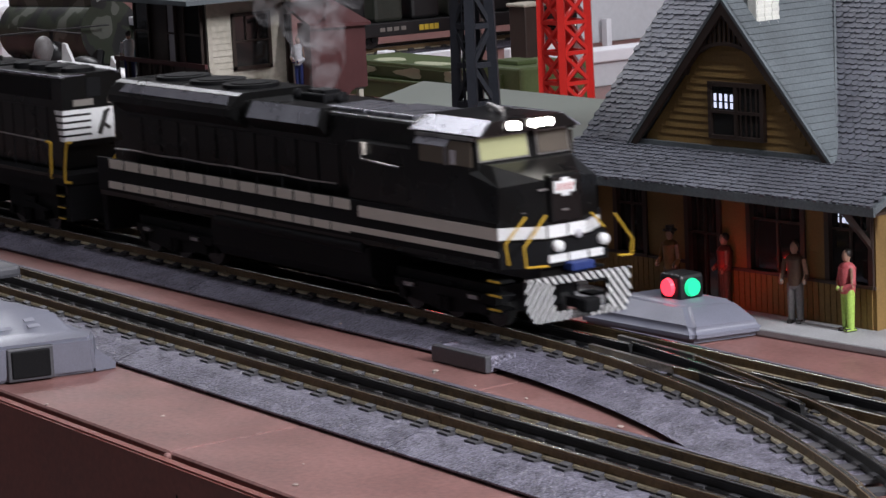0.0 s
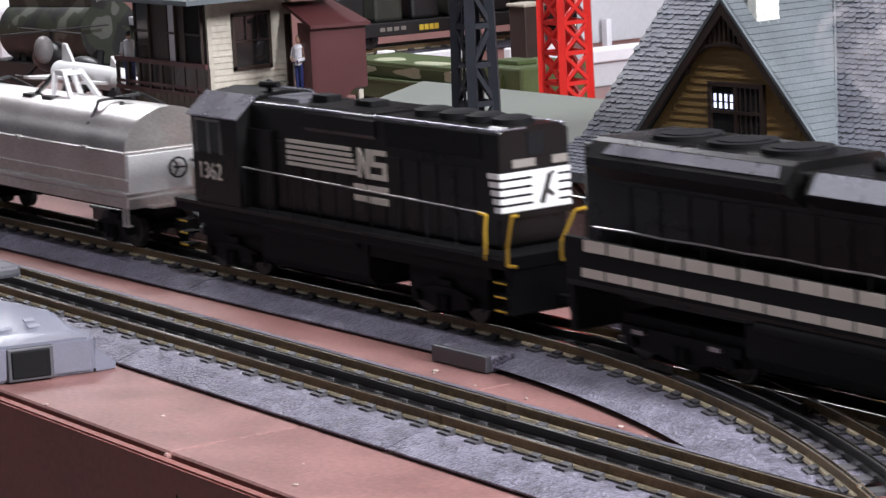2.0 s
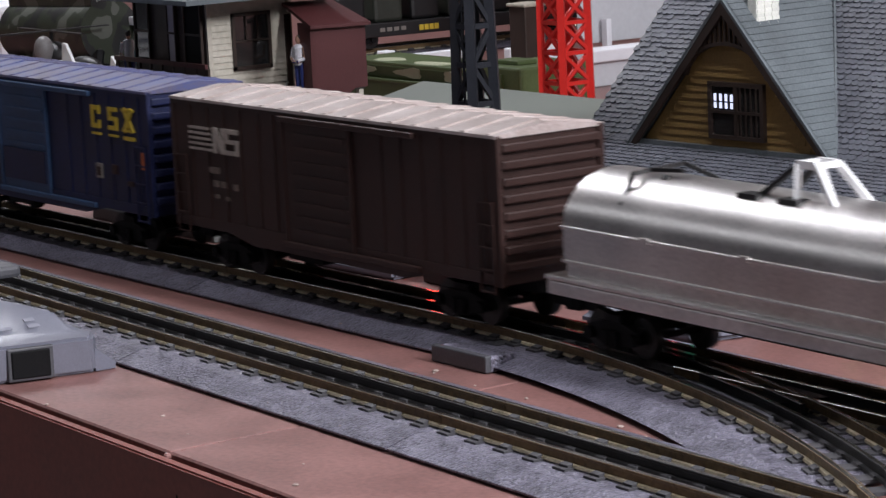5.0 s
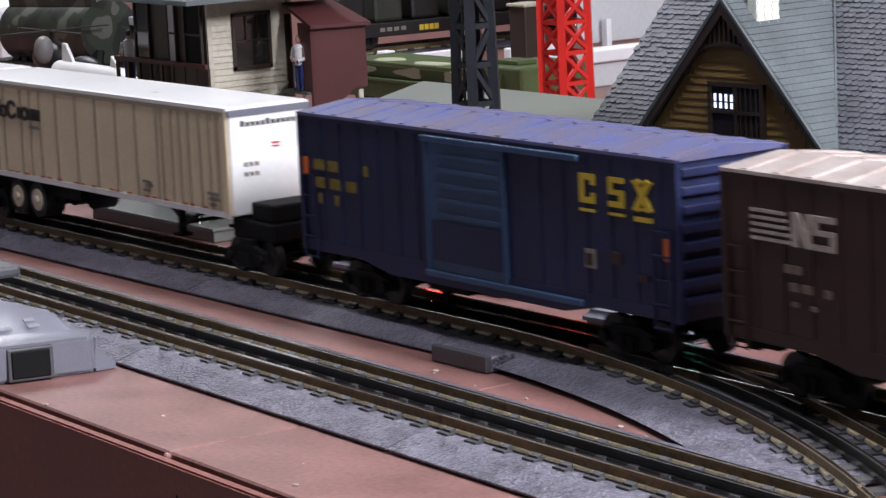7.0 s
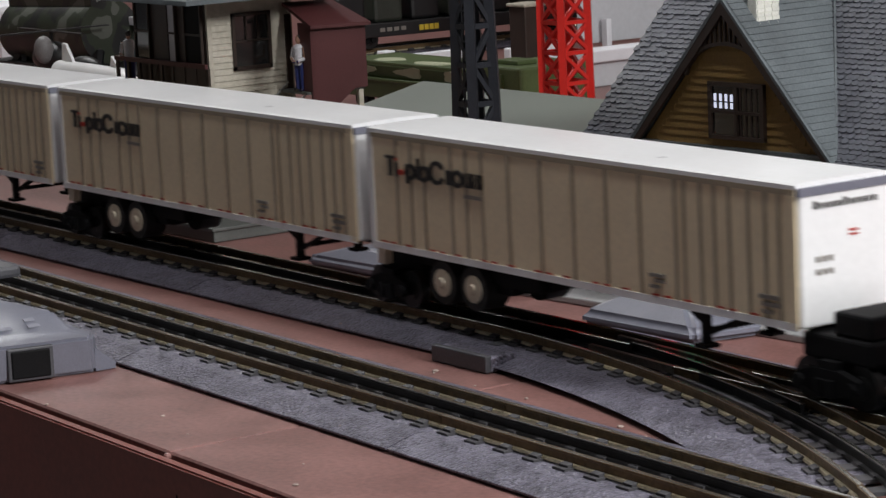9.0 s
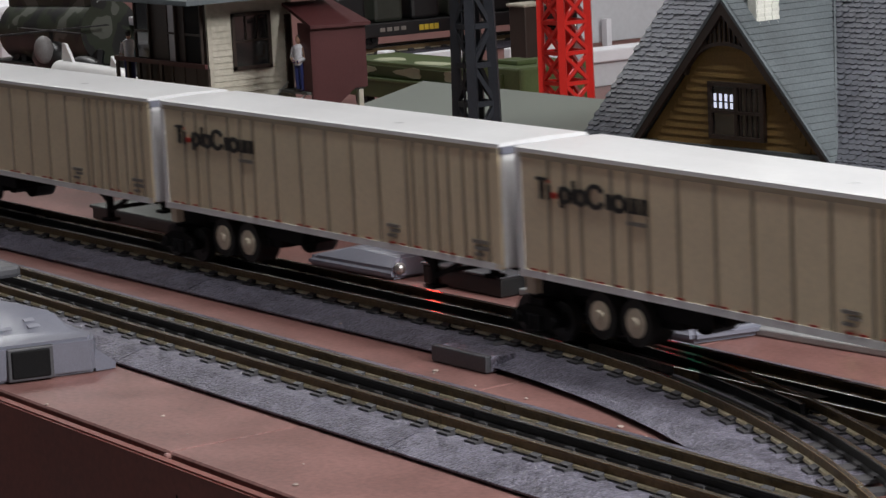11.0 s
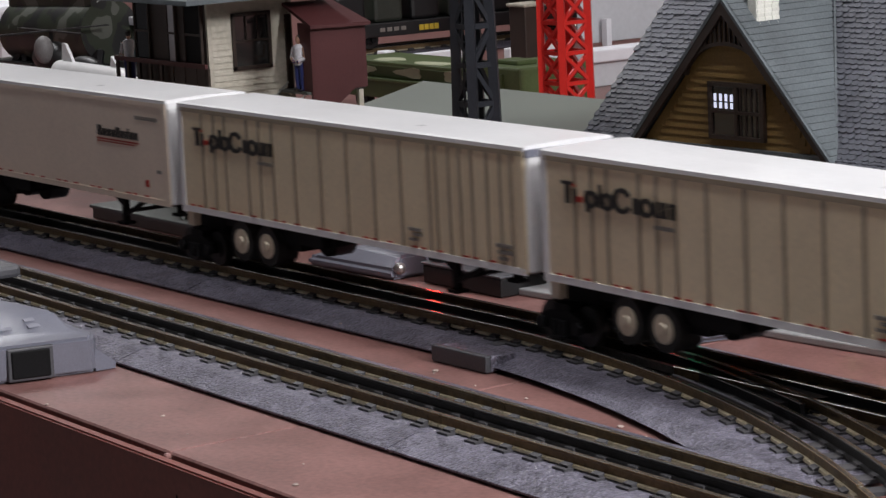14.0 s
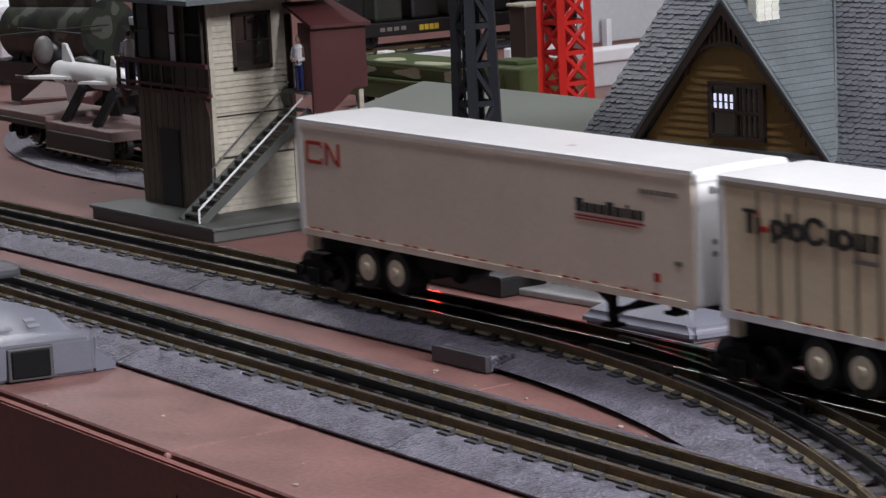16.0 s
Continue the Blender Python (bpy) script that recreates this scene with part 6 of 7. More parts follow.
def figurine(place, turn, top, legs, label, hat=None, lean=0.0, arms="down", tall=1.0):
    """A painted miniature as one plain mesh with painted zones."""
    bm = bmesh.new()
    mats = [legs, top, SKIN, hat or HAIR]

    def zone(i, build):
        n = len(bm.faces)
        build()
        bm.faces.ensure_lookup_table()
        for f in bm.faces[n:]:
            f.material_index = i
    zone(3, lambda: (soft_box(bm, -0.003, 0.004, -0.0042, -0.0010, 0, 0.0016, r=0.0005), soft_box(bm, -0.003, 0.004, 0.0010, 0.0042, 0, 0.0016, r=0.0005)))
    zone(0, lambda: (cyl(bm, (0, -0.0025, 0.001), (0, -0.0022, 0.0175), 0.0019, 10, 0.0027), cyl(bm, (0, 0.0025, 0.001), (0, 0.0022, 0.0175), 0.0019, 10, 0.0027), ball(bm, (0, 0, 0.0175), 0.0045, 0.75, 1, 0.7)))
    zone(1, lambda: (cyl(bm, (0, 0, 0.0170), (lean, 0, 0.0285), 0.0040, 12, 0.0048), ball(bm, (lean, 0, 0.0283), 0.0050, 0.8, 1.05, 0.55)))
    for s in (-1, 1):
        el = (lean + 0.001, s * 0.0070, 0.0215)
        hd = (lean + 0.0045, s * (0.0022 if arms == "front" else 0.0066), 0.0190 if arms != "front" else 0.0195)
        zone(1, lambda: (cyl(bm, (lean, s * 0.0052, 0.0285), el, 0.0017, 8, 0.0015), cyl(bm, el, hd, 0.0015, 8, 0.0012)))
        zone(2, lambda: ball(bm, hd, 0.0014, u=8, v=6))
    zone(2, lambda: (cyl(bm, (lean, 0, 0.0295), (lean, 0, 0.0318), 0.0014, 8), ball(bm, (lean + 0.0004, 0, 0.0336), 0.0026, 0.95, 0.85, 1.15)))
    zone(3, lambda: ball(bm, (lean - 0.0004, 0, 0.0346), 0.0027, 1.0, 0.92, 0.85))
    if hat:
        zone(3, lambda: (cyl(bm, (lean, 0, 0.0352), (lean, 0, 0.0358), 0.0042, 14), cyl(bm, (lean, 0, 0.0356), (lean, 0, 0.0378), 0.0026, 14)))
    bmesh.ops.recalc_face_normals(bm, faces=bm.faces)
    me = bpy.data.meshes.new("figurine")
    bm.to_mesh(me)
    bm.free()
    for m in mats:
        me.materials.append(m)
    for p in me.polygons:
        p.use_smooth = True
    me.set_sharp_from_angle(angle=radians(50))
    ob = new("figurine", me)
    ob.matrix_basis = Matrix.Translation(place) @ pose(0, 0, 0, 0, 0, turn) @ Matrix.Diagonal((0.85 * tall, 0.80 * tall, tall, 1.0))
    return tagged(ob, label, "figurine")


PINK = mat("pink_paint", (0.52, 0.11, 0.12), 0.5)
LIME = mat("lime_paint", (0.42, 0.62, 0.12), 0.5)
BROWNCOAT = mat("brown_paint", (0.10, 0.055, 0.035), 0.5)
GREYPANT = mat("grey_paint", (0.20, 0.19, 0.19), 0.5)
# brownish red that includes the red lantern light falling on this figure
REDLITCLOTH = mat("red_lit_cloth", (0.22, 0.035, 0.025), 0.5)
TANCOAT = mat("tan_paint", (0.22, 0.11, 0.03), 0.5)
PALESHIRT = mat("pale_shirt_paint", (0.62, 0.62, 0.66), 0.5)
NAVY = mat("navy_paint", (0.015, 0.025, 0.12), 0.5)
figurine((0.0710, 0.1165, 0.0042), -100, PINK, LIME, "miniature painted figure in pink top and lime trousers", arms="front", tall=1.12)
figurine((0.0359, 0.1138, 0.0042), -60, BROWNCOAT, GREYPANT, "miniature painted figure in brown coat and grey trousers", tall=1.14)
figurine((-0.0200, 0.1160, 0.0042), -110, REDLITCLOTH, BROWNCOAT, "miniature painted figure on the platform, coloured by the lantern's red light", tall=1.08)
figurine((-0.0530, 0.1070, 0.0042), -80, TANCOAT, BROWNCOAT, "miniature painted figure in tan coat and dark hat", hat=HAIR, tall=1.1)

# ---- station ----
ST = Matrix.Translation((0.03, 0.122, 0)) @ pose(0, 0, 0, 0, 0, 4)
slab = shaped("station_platform", lambda b: soft_box(b, -0.24, 0.16, -0.031, 0.24, 0.0003, 0.0042, r=0.0008), CONCRETE)
slab.matrix_basis = ST
tagged(slab, "pale grey station platform slab with worn edge", "platform")
PROFILE = [(-0.024, 0.0700), (0.013, 0.0850), (0.045, 0.1178), (0.110, 0.1850)]


def roof_z(y):
    for (y0, z0), (y1, z1) in zip(PROFILE, PROFILE[1:]):
        if y <= y1:
            return z0 + (z1 - z0) * (y - y0) / (y1 - y0)
    return PROFILE[-1][1]


def station():
    st = thing("station_building", "ochre model station with grey shingled roof and cross gable", "building", place=ST)
    X0, X1, YB = -0.160, 0.052, 0.205
    # front wall with openings, in pieces between the openings
    holes = [(-0.134, -0.112, 0.0265, 0.066), (-0.079, -0.0560, 0.0045, 0.066), (-0.0335, 0.0035, 0.0265, 0.066), (0.0210, 0.0490, 0.0265, 0.066)]

    def front(b):
        x = X0
        for h0, h1, z0, z1 in holes:
            box(b, x, h0, 0, 0.003, 0.004, 0.0800)
            box(b, h0, h1, 0, 0.003, z1, 0.0800)
            if z0 > 0.005:
                box(b, h0, h1, 0, 0.003, 0.004, z0)
            x = h1
        box(b, x, X1, 0, 0.003, 0.004, 0.0800)
    wall = shaped("front_wall", front, OCHRE, st, "ochre front wall")
    # vertical boards on the lower wall
    for k in range(52):
        x = X0 + 0.002 + k * 0.004
        if any(h0 - 0.002 < x < h1 + 0.001 and z0 < 0.01 for h0, h1, z0, z1 in holes):
            continue
        boxes("board", [(x, x + 0.0034, -0.0006, 0.0001, 0.0045, 0.0245)], OCHRE, wall)
    boxes("belt_rail", [(X0, -0.080, -0.0012, 0.0002, 0.0246, 0.0262), (-0.0535, X1, -0.0012, 0.0002, 0.0246, 0.0262)], BROWNTRIM, wall)
    for h0, h1, z0, z1 in holes:
        win = shaped("window" if z0 > 0.005 else "door", lambda b: box(b, h0 + 0.001, h1 - 0.001, 0.0016, 0.0024, z0, z1), GLASS, st, "dark glazed opening")
        fr = [(h0 - 0.002, h0 + 0.001, -0.0014, 0.002, z0, z1 + 0.002), (h1 - 0.001, h1 + 0.002, -0.0014, 0.002, z0, z1 + 0.002), (h0, h1, -0.0014, 0.002, z1 - 0.001, z1 + 0.002)]
        mid = (h0 + h1) / 2
        fr += [(mid - 0.0007, mid + 0.0007, 0.0004, 0.0022, z0, z1), (h0, h1, 0.0004, 0.0022, (z0 + z1) / 2 + 0.006, (z0 + z1) / 2 + 0.0072)]
        if z0 > 0.005:
            fr += [(h0 - 0.0025, h1 + 0.0025, -0.0022, 0.002, z0 - 0.0016, z0)]
        for row in fr:
            boxes("frame", [row], BROWNTRIM, win)
        for k in (0.25, 0.75):
            xm = h0 + (h1 - h0) * k
            boxes("glazing_bar", [(xm - 0.0004, xm + 0.0004, 0.0008, 0.0022, (z0 + z1) / 2 + 0.007, z1)], BROWNTRIM, win)
    boxes("bright_pane", [(0.0265 + i * 0.0028, 0.0283 + i * 0.0028, 0.0010, 0.0015, 0.0560 + j * 0.0034, 0.0586 + j * 0.0034) for i in range(3) for j in range(2)], GLOWPANE, st, "bright panes given a glow for light seen through")
    boxes("side_wall", [(X0, X0 + 0.003, 0.003, YB, 0.004, 0.0800)], OCHRE, st)
    boxes("side_wall", [(X1 - 0.003, X1, 0.003, YB, 0.004, 0.0800)], OCHRE, st)
    boxes("back_wall", [(X0, X1, YB, YB + 0.003, 0.004, 0.0800)], OCHRE, st)
    # gable end walls under the roof
    for x in (X0, X1 - 0.003):
        shaped("gable_wall", lambda b: extrude_profile(b, [(0.0, 0.0750), (0.013, 0.0800), (0.045, 0.1125), (0.110, 0.1790), (0.175, 0.1125), (0.207, 0.0800), (0.22, 0.0750)], x, x + 0.003), OCHRE, st)
    # roof sheets, front and back
    RX0, RX1 = -0.1745, 0.0735
    for mirror in (False, True):
        def sheet(b):
            pr = [(y if not mirror else 0.22 - y, z) for y, z in PROFILE]
            top = pr + [(y, z - 0.0030) for y, z in reversed(pr)]
            extrude_profile(b, top, RX0, RX1)
        shaped("roof", sheet, SLATE, st, "grey roof sheet")
    boxes("fascia", [(RX0, RX1, -0.0248, -0.0235, 0.0660, 0.0705)], SLATE, st)
    boxes("soffit", [(RX0 + 0.004, RX1 - 0.004, -0.0225, 0.002, 0.0655, 0.0668)], BROWNTRIM, st, "dark soffit boards")
    for x in (-0.150, 0.0495):
        shaped("eave_bracket", lambda b: (bar(b, (x, -0.0005, 0.046), (x, -0.0190, 0.0655), 0.0024), bar(b, (x, -0.001, 0.046), (x, -0.001, 0.066), 0.0024)), BROWNTRIM, st, "dark eave bracket")
    # cross gable
    GX0, GX1, GA, GZ, GY = -0.1285, 0.0152, -0.0568, 0.1635, 0.0120
    gw = shaped("gable_front", lambda b: extrude_profile(b, [(GX0 + 0.004, 0.0850), (GA, GZ - 0.005), (GX1 - 0.004, 0.0850)], GY, GY + 0.003, "y"), OCHRE, st, "ochre gable wall")
    for k in range(17):
        z = 0.0868 + k * 0.0040
        half = (GZ - 0.010 - z) / (GZ - 0.085)
        xa, xb = GA - (GA - GX0 - 0.006) * half, GA + (GX1 - 0.006 - GA) * half
        if xb - xa < 0.006:
            break
        shaped("clapboard", lambda b: extrude_profile(b, [(GY + 0.0002, z), (GY - 0.0010, z), (GY - 0.0002, z + 0.0040), (GY + 0.0002, z + 0.0040)], xa, xb), OCHRE, gw)
    win = shaped("window", lambda b: box(b, -0.0690, -0.0320, GY - 0.0024, GY - 0.0012, 0.0925, 0.1195), GLASS, st, "dark gable window with small panes")
    for row in ((-0.0705, -0.0680, 0.0915, 0.1205), (-0.0330, -0.0305, 0.0915, 0.1205), (-0.0516, -0.0494, 0.0925, 0.1195), (-0.0705, -0.0305, 0.1185, 0.1208), (-0.0705, -0.0305, 0.0908, 0.0930), (-0.068, -0.033, 0.1045, 0.1060)):
        boxes("frame", [(row[0], row[1], GY - 0.0036, GY - 0.0010, row[2], row[3])], BROWNTRIM, win)
    for k in range(4):
        boxes("pane", [(-0.0667 + k * 0.0040, -0.0651 + k * 0.0040, GY - 0.0028, GY - 0.0022, z0, z1) for z0, z1 in ((0.1070, 0.1100), (0.1108, 0.1145))][0:2], GLOWPANE, win, "bright pane")
    for k in range(4):
        xm = -0.0475 + k * 0.0038
        boxes("glazing_bar", [(xm - 0.0004, xm + 0.0004, GY - 0.0030, GY - 0.0022, 0.0925, 0.1190)], BROWNTRIM, win)
    # gable roof slopes, deep rake boards and the arched truss
    slope = (GZ - 0.0850) / (GX1 - GA)
    for s, gx in ((1, GX1), (-1, GX0)):
        bm = bmesh.new()
        yv = [(GA, GZ), (gx + s * 0.0010, 0.0838)]
        front_y = GY - 0.0040
        a0 = Vector((GA, front_y, GZ + 0.001))
        b0 = Vector((gx + s * 0.002, front_y, 0.0838))
        a1 = Vector((GA, 0.0915, GZ + 0.001))
        b1 = Vector((gx + s * 0.002, 0.0122, 0.0838))
        top = [bm.verts.new(p) for p in (a0, b0, b1, a1)]
        low = [bm.verts.new(p + Vector((-s * 0.0016, 0, -0.0016))) for p in (a0, b0, b1, a1)]
        bm.faces.new(top)
        bm.faces.new(list(reversed(low)))
        for i in range(4):
            bm.faces.new((top[i], top[(i + 1) % 4], low[(i + 1) % 4], low[i]))
        part("gable_roof", bm, SLATE, st, "grey gable roof slope")
        # thin slate courses on the slope
        bm = bmesh.new()
        for k in range(26):
            f0 = (k + 0.15) / 26
            p = a0.lerp(b0, f0)
            q = a1.lerp(b1, f0)
            off = Vector((s * 0.0007, 0, 0.0007))
            n = max(1, int((q - p).length / 0.006))
            for j in range(n):
                u = p.lerp(q, (j + 0.01) / n) + off
                w = p.lerp(q, (j + 0.99) / n) + off
                d = (b0 - a0).normalized() * 0.0041
                lift = Vector((s * 0.0002, 0, 0.0002)) * (0.6 + 0.8 * random.random())
                v = [bm.verts.new(c) for c in (u, w, w + d + lift, u + d + lift)]
                bm.faces.new(v)
                v2 = [bm.verts.new(c) for c in (u + d + lift, w + d + lift, w + d - off, u + d - off)]
                bm.faces.new(v2)
        ob = part("slating", bm, SLATE, st)
        ob["kind"] = "stuff"
        shaped("rake_board", lambda b: extrude_profile(b, [(GA, GZ + 0.0005), (gx + s * 0.002, 0.0835), (gx - s * 0.003, 0.0835), (GA, GZ - 0.0075)], front_y - 0.0015, front_y + 0.0005, "y"), BROWNTRIM, st, "dark rake board")
        shaped("rake_edge", lambda b: bar(b, (GA, front_y - 0.001, GZ + 0.0008), (gx + s * 0.002, front_y - 0.001, 0.0838), 0.0022, 0.0016), SLATE, st)
    for k in range(13):
        x = GA - 0.021 + k * 0.0035
        zt = GZ - 0.004 - abs(x - GA) * 1.08
        shaped("gable_slat", lambda b: bar(b, (x, front_y + 0.001, 0.1415 - 14.0 * (x - GA) ** 2), (x, front_y + 0.001, zt), 0.0014), BROWNTRIM, st)
    bm = bmesh.new()
    pts = [(GA + 0.030 * math.sin(a), front_y + 0.001, 0.1200 + 0.0210 * math.cos(a)) for a in [(-1.4 + 2.8 * i / 12) for i in range(13)]]
    for p, q in zip(pts, pts[1:]):
        bar(bm, p, q, 0.002)
    part("gable_truss", bm, BROWNTRIM, st, "dark arched gable truss")
    boxes("gable_sill", [(GX0 + 0.004, GX1 - 0.004, GY - 0.0035, GY + 0.001, 0.0842, 0.0868)], SLATE, st)
    # valley strip, chimney
    shaped("valley_strip", lambda b: bar(b, (GX1 + 0.0018, 0.0118, 0.0850), (GA + 0.001, 0.0912, 0.1672), 0.0011), SLATE, st, "worn valley edge")
    ch = shaped("chimney", lambda b: box(b, -0.0500, -0.0440, 0.0195, 0.0360, 0.130, 0.205), CHIMNEY, st, "white brick chimney")
    bmesh_brick = bmesh.new()
    box(bmesh_brick, -0.0002, 0.0005, -0.0025, 0.0025, -0.0009, 0.0009)
    me = bpy.data.meshes.new("chimney_brick")
    bmesh.ops.recalc_face_normals(bmesh_brick, faces=bmesh_brick.faces)
    bmesh_brick.to_mesh(me)
    bmesh_brick.free()
    me.materials.append(CHIMNEY)
    for r in range(22):
        for k in range(3):
            shared("brick", me, ch, (-0.0440, 0.0222 + k * 0.0054 + (0.0005 if r % 2 else 0), 0.1505 + r * 0.0022))
    return st


station_ob = station()

# shingles of the station roof
SHW, SHL = 0.0021, 0.0043      # half width and length of a shingle
SHINGLE_RIM = [(-SHW, 0, 0), (SHW, 0, 0), (SHW, -SHL * 0.72, 0.0006), (SHW * 0.62, -SHL * 0.96, 0.0008), (-SHW * 0.62, -SHL * 0.96, 0.0008), (-SHW, -SHL * 0.72, 0.0006)]


def shingle_faces(b, m):
    """One shingle with rounded lower corners and a thick lower edge."""
    v = [b.verts.new(m @ Vector(p)) for p in SHINGLE_RIM]
    low = [b.verts.new(m @ Vector((p[0], p[1], -0.0010))) for p in SHINGLE_RIM[2:]]
    b.faces.new(v)
    for i in range(3):
        b.faces.new((v[i + 3], v[i + 2], low[i], low[i + 1]))


bm = bmesh.new()
shingle_faces(bm, Matrix.Identity(4))
shingle_me = bpy.data.meshes.new("shingle")
bm.to_mesh(shingle_me)
bm.free()
shingle_me.materials.append(SHINGLE)


def shingle_places():
    """Rows of shingles up the front slope, leaving out what the cross gable covers."""
    y, z = PROFILE[0]
    for (y0, z0), (y1, z1) in zip(PROFILE, PROFILE[1:]):
        d = Vector((y1 - y0, z1 - z0))
        n = max(1, round(d.length / 0.0033))
        tilt = math.atan2(z1 - z0, y1 - y0)
        for r in range(n):
            yy, zz = y0 + d.x * (r + 1) / n, z0 + d.y * (r + 1) / n
            for k in range(57):
                x = -0.1720 + k * 0.0044 + (0.0022 if r % 2 else 0)
                if x > 0.0715:
                    continue
                if yy > 0.014 and zz > 0.085:
                    t = (zz - 0.085) / 0.080
                    if t < 1 and -0.1275 + t * 0.0705 < x < 0.0147 - t * 0.0715:
                        continue
                yield x, yy, zz, tilt


rng = random.Random(5)
rest = bmesh.new()
count = 0
for x, y, z, tilt in shingle_places():
    jit = Vector((rng.uniform(-0.0003, 0.0003), rng.uniform(-0.0004, 0.0004), 0.0008 + rng.uniform(0, 0.0003)))
    m = Matrix.Translation(Vector((x, y, z)) + jit) @ Matrix.Rotation(tilt + rng.uniform(-0.03, 0.03), 4, "X") @ Matrix.Rotation(rng.uniform(-0.04, 0.04), 4, "Z")
    if x < -0.09 and count < 290:
        ob = new("shingle", shingle_me)
        ob.parent = station_ob
        ob.matrix_basis = m
        count += 1
    else:
        shingle_faces(rest, m)
ob = part("shingling", rest, SHINGLE, station_ob)
ob["kind"] = "stuff"

# ---- switch tower ----


def tower():
    tw = thing("switch_tower", "two-storey cream clapboard switch tower with maroon balcony and outside stairs", "building")
    X0, X1, Y0, Y1 = -0.594, -0.497, 0.0915, 0.1560
    shaped("base", lambda b: soft_box(b, -0.6090, -0.4460, 0.0580, 0.1780, 0.0003, 0.0090, r=0.0008), GREYBASE, tw, "grey base plate")
    shaped("base_rim", lambda b: soft_box(b, -0.6105, -0.4445, 0.0565, 0.1795, 0.0075, 0.0098, r=0.0006), GREYBASE, tw)
    # lower storey walls
    body = shaped("wall", lambda b: box(b, X0 + 0.002, X1 - 0.0012, Y0 + 0.0012, Y1, 0.009, 0.150), CREAMWALL, tw, "cream clapboard wall")
    for k in range(34):
        z = 0.0100 + k * 0.0041
        shaped("clapboard", lambda b: extrude_profile(b, [(X1 - 0.0014, z), (X1 - 0.0002, z), (X1 - 0.0010, z + 0.0041), (X1 - 0.0014, z + 0.0041)], Y0 + 0.003, Y1, "y"), CREAMWALL, body)
    for y in (Y0, Y1 - 0.003):
        boxes("corner_board", [(X1 - 0.0015, X1 + 0.0006, y, y + 0.0032, 0.009, 0.150)], CREAMWALL, tw)
    for z in (0.0455, 0.073):
        boxes("belt_board", [(X1 - 0.0012, X1 + 0.0004, Y0, Y1, z, z + 0.0008)], BROWNTRIM, tw)
    # track side: dark boards with the wall's shade in their colour, door and stair shaft
    boxes("front_wall", [(X0, X1 - 0.002, Y0, Y0 + 0.0014, 0.009, 0.088)], SHADEDBOARD, tw, "track-side wall with its shade put into a dark brown colour")
    for k in range(12):
        boxes("board", [(X0 + 0.001 + k * 0.0079, X0 + 0.0082 + k * 0.0079, Y0 - 0.0008, Y0 + 0.0002, 0.0095, 0.087)], SHADEDBOARD, tw)
    boxes("door", [(-0.566, -0.540, Y0 - 0.0018, Y0, 0.010, 0.062)], BLACK, tw, "dark door")
    # upper wall in dark trim brown for the same shade
    boxes("front_wall", [(X0, X1 - 0.002, Y0, Y0 + 0.0014, 0.088, 0.150)], BROWNTRIM, tw)
    for x0, x1, m in ((-0.590, -0.572, GLASS), (-0.5455, -0.5365, PALEPANE), (-0.523, -0.503, FLATBLACK)):
        w = boxes("window", [(x0, x1, Y0 - 0.0012, Y0, 0.108, 0.146)], m, tw, "upper storey window")
        boxes("frame", [(x0 - 0.0012, x0, Y0 - 0.0022, Y0, 0.106, 0.148), (x1, x1 + 0.0012, Y0 - 0.0022, Y0, 0.106, 0.148), (x0, x1, Y0 - 0.0022, Y0, 0.1262, 0.1276)], BROWNTRIM, w)
    # balcony across the track side
    boxes("balcony_floor", [(-0.617, -0.4945, 0.0870, Y0, 0.0865, 0.0890)], MAROON, tw, "maroon balcony floor")
    boxes("balcony_rail", [(-0.617, -0.4945, 0.0870, 0.0892, 0.1055, 0.1085)], MAROON, tw, "maroon balcony rail")
    boxes("balcony_rail", [(-0.617, -0.4945, 0.0874, 0.0888, 0.0910, 0.0930)], MAROON, tw)
    for k in range(9):
        x = -0.616 + k * 0.0152
        boxes("baluster", [(x, x + 0.0030, 0.0873, 0.0890, 0.0890, 0.1056)], BROWNTRIM, tw)
    boxes("balcony_panel", [(-0.538, -0.496, 0.0878, 0.0885, 0.0925, 0.1056)], BROWNTRIM, tw)
    for x in (-0.612, -0.500):
        shaped("balcony_brace", lambda b: bar(b, (x, Y0, 0.074), (x, 0.0885, 0.0865), 0.0020), MAROON, tw)
    # window on the clapboard side
    w = boxes("window", [(X1 - 0.0006, X1 + 0.0002, 0.1120, 0.1375, 0.1045, 0.1375)], GLASS, tw, "dark sash window")
    for row in ((0.1100, 0.1122, 0.1025, 0.1395), (0.1372, 0.1395, 0.1025, 0.1395), (0.1100, 0.1395, 0.1375, 0.1398), (0.1100, 0.1395, 0.1022, 0.1048), (0.112, 0.1375, 0.1205, 0.1218), (0.1200, 0.1208, 0.1218, 0.1375), (0.1287, 0.1295, 0.1218, 0.1375)):
        boxes("frame", [(X1, X1 + 0.0014, row[0], row[1], row[2], row[3])], BROWNTRIM, w)
    boxes("side_door", [(X1 - 0.001, X1 + 0.0008, 0.1510, 0.1550, 0.0865, 0.136)], BROWNTRIM, tw, "dark side door")
    # roof
    bm = bmesh.new()
    lo = [bm.verts.new((x, y, 0.1495)) for x, y in ((-0.624, 0.062), (-0.470, 0.062), (-0.470, 0.182), (-0.624, 0.182))]
    mid = [bm.verts.new((x, y, 0.1525)) for x, y in ((-0.624, 0.062), (-0.470, 0.062), (-0.470, 0.182), (-0.624, 0.182))]
    hi = [bm.verts.new((x, y, 0.190)) for x, y in ((-0.560, 0.121), (-0.532, 0.121), (-0.532, 0.123), (-0.560, 0.123))]
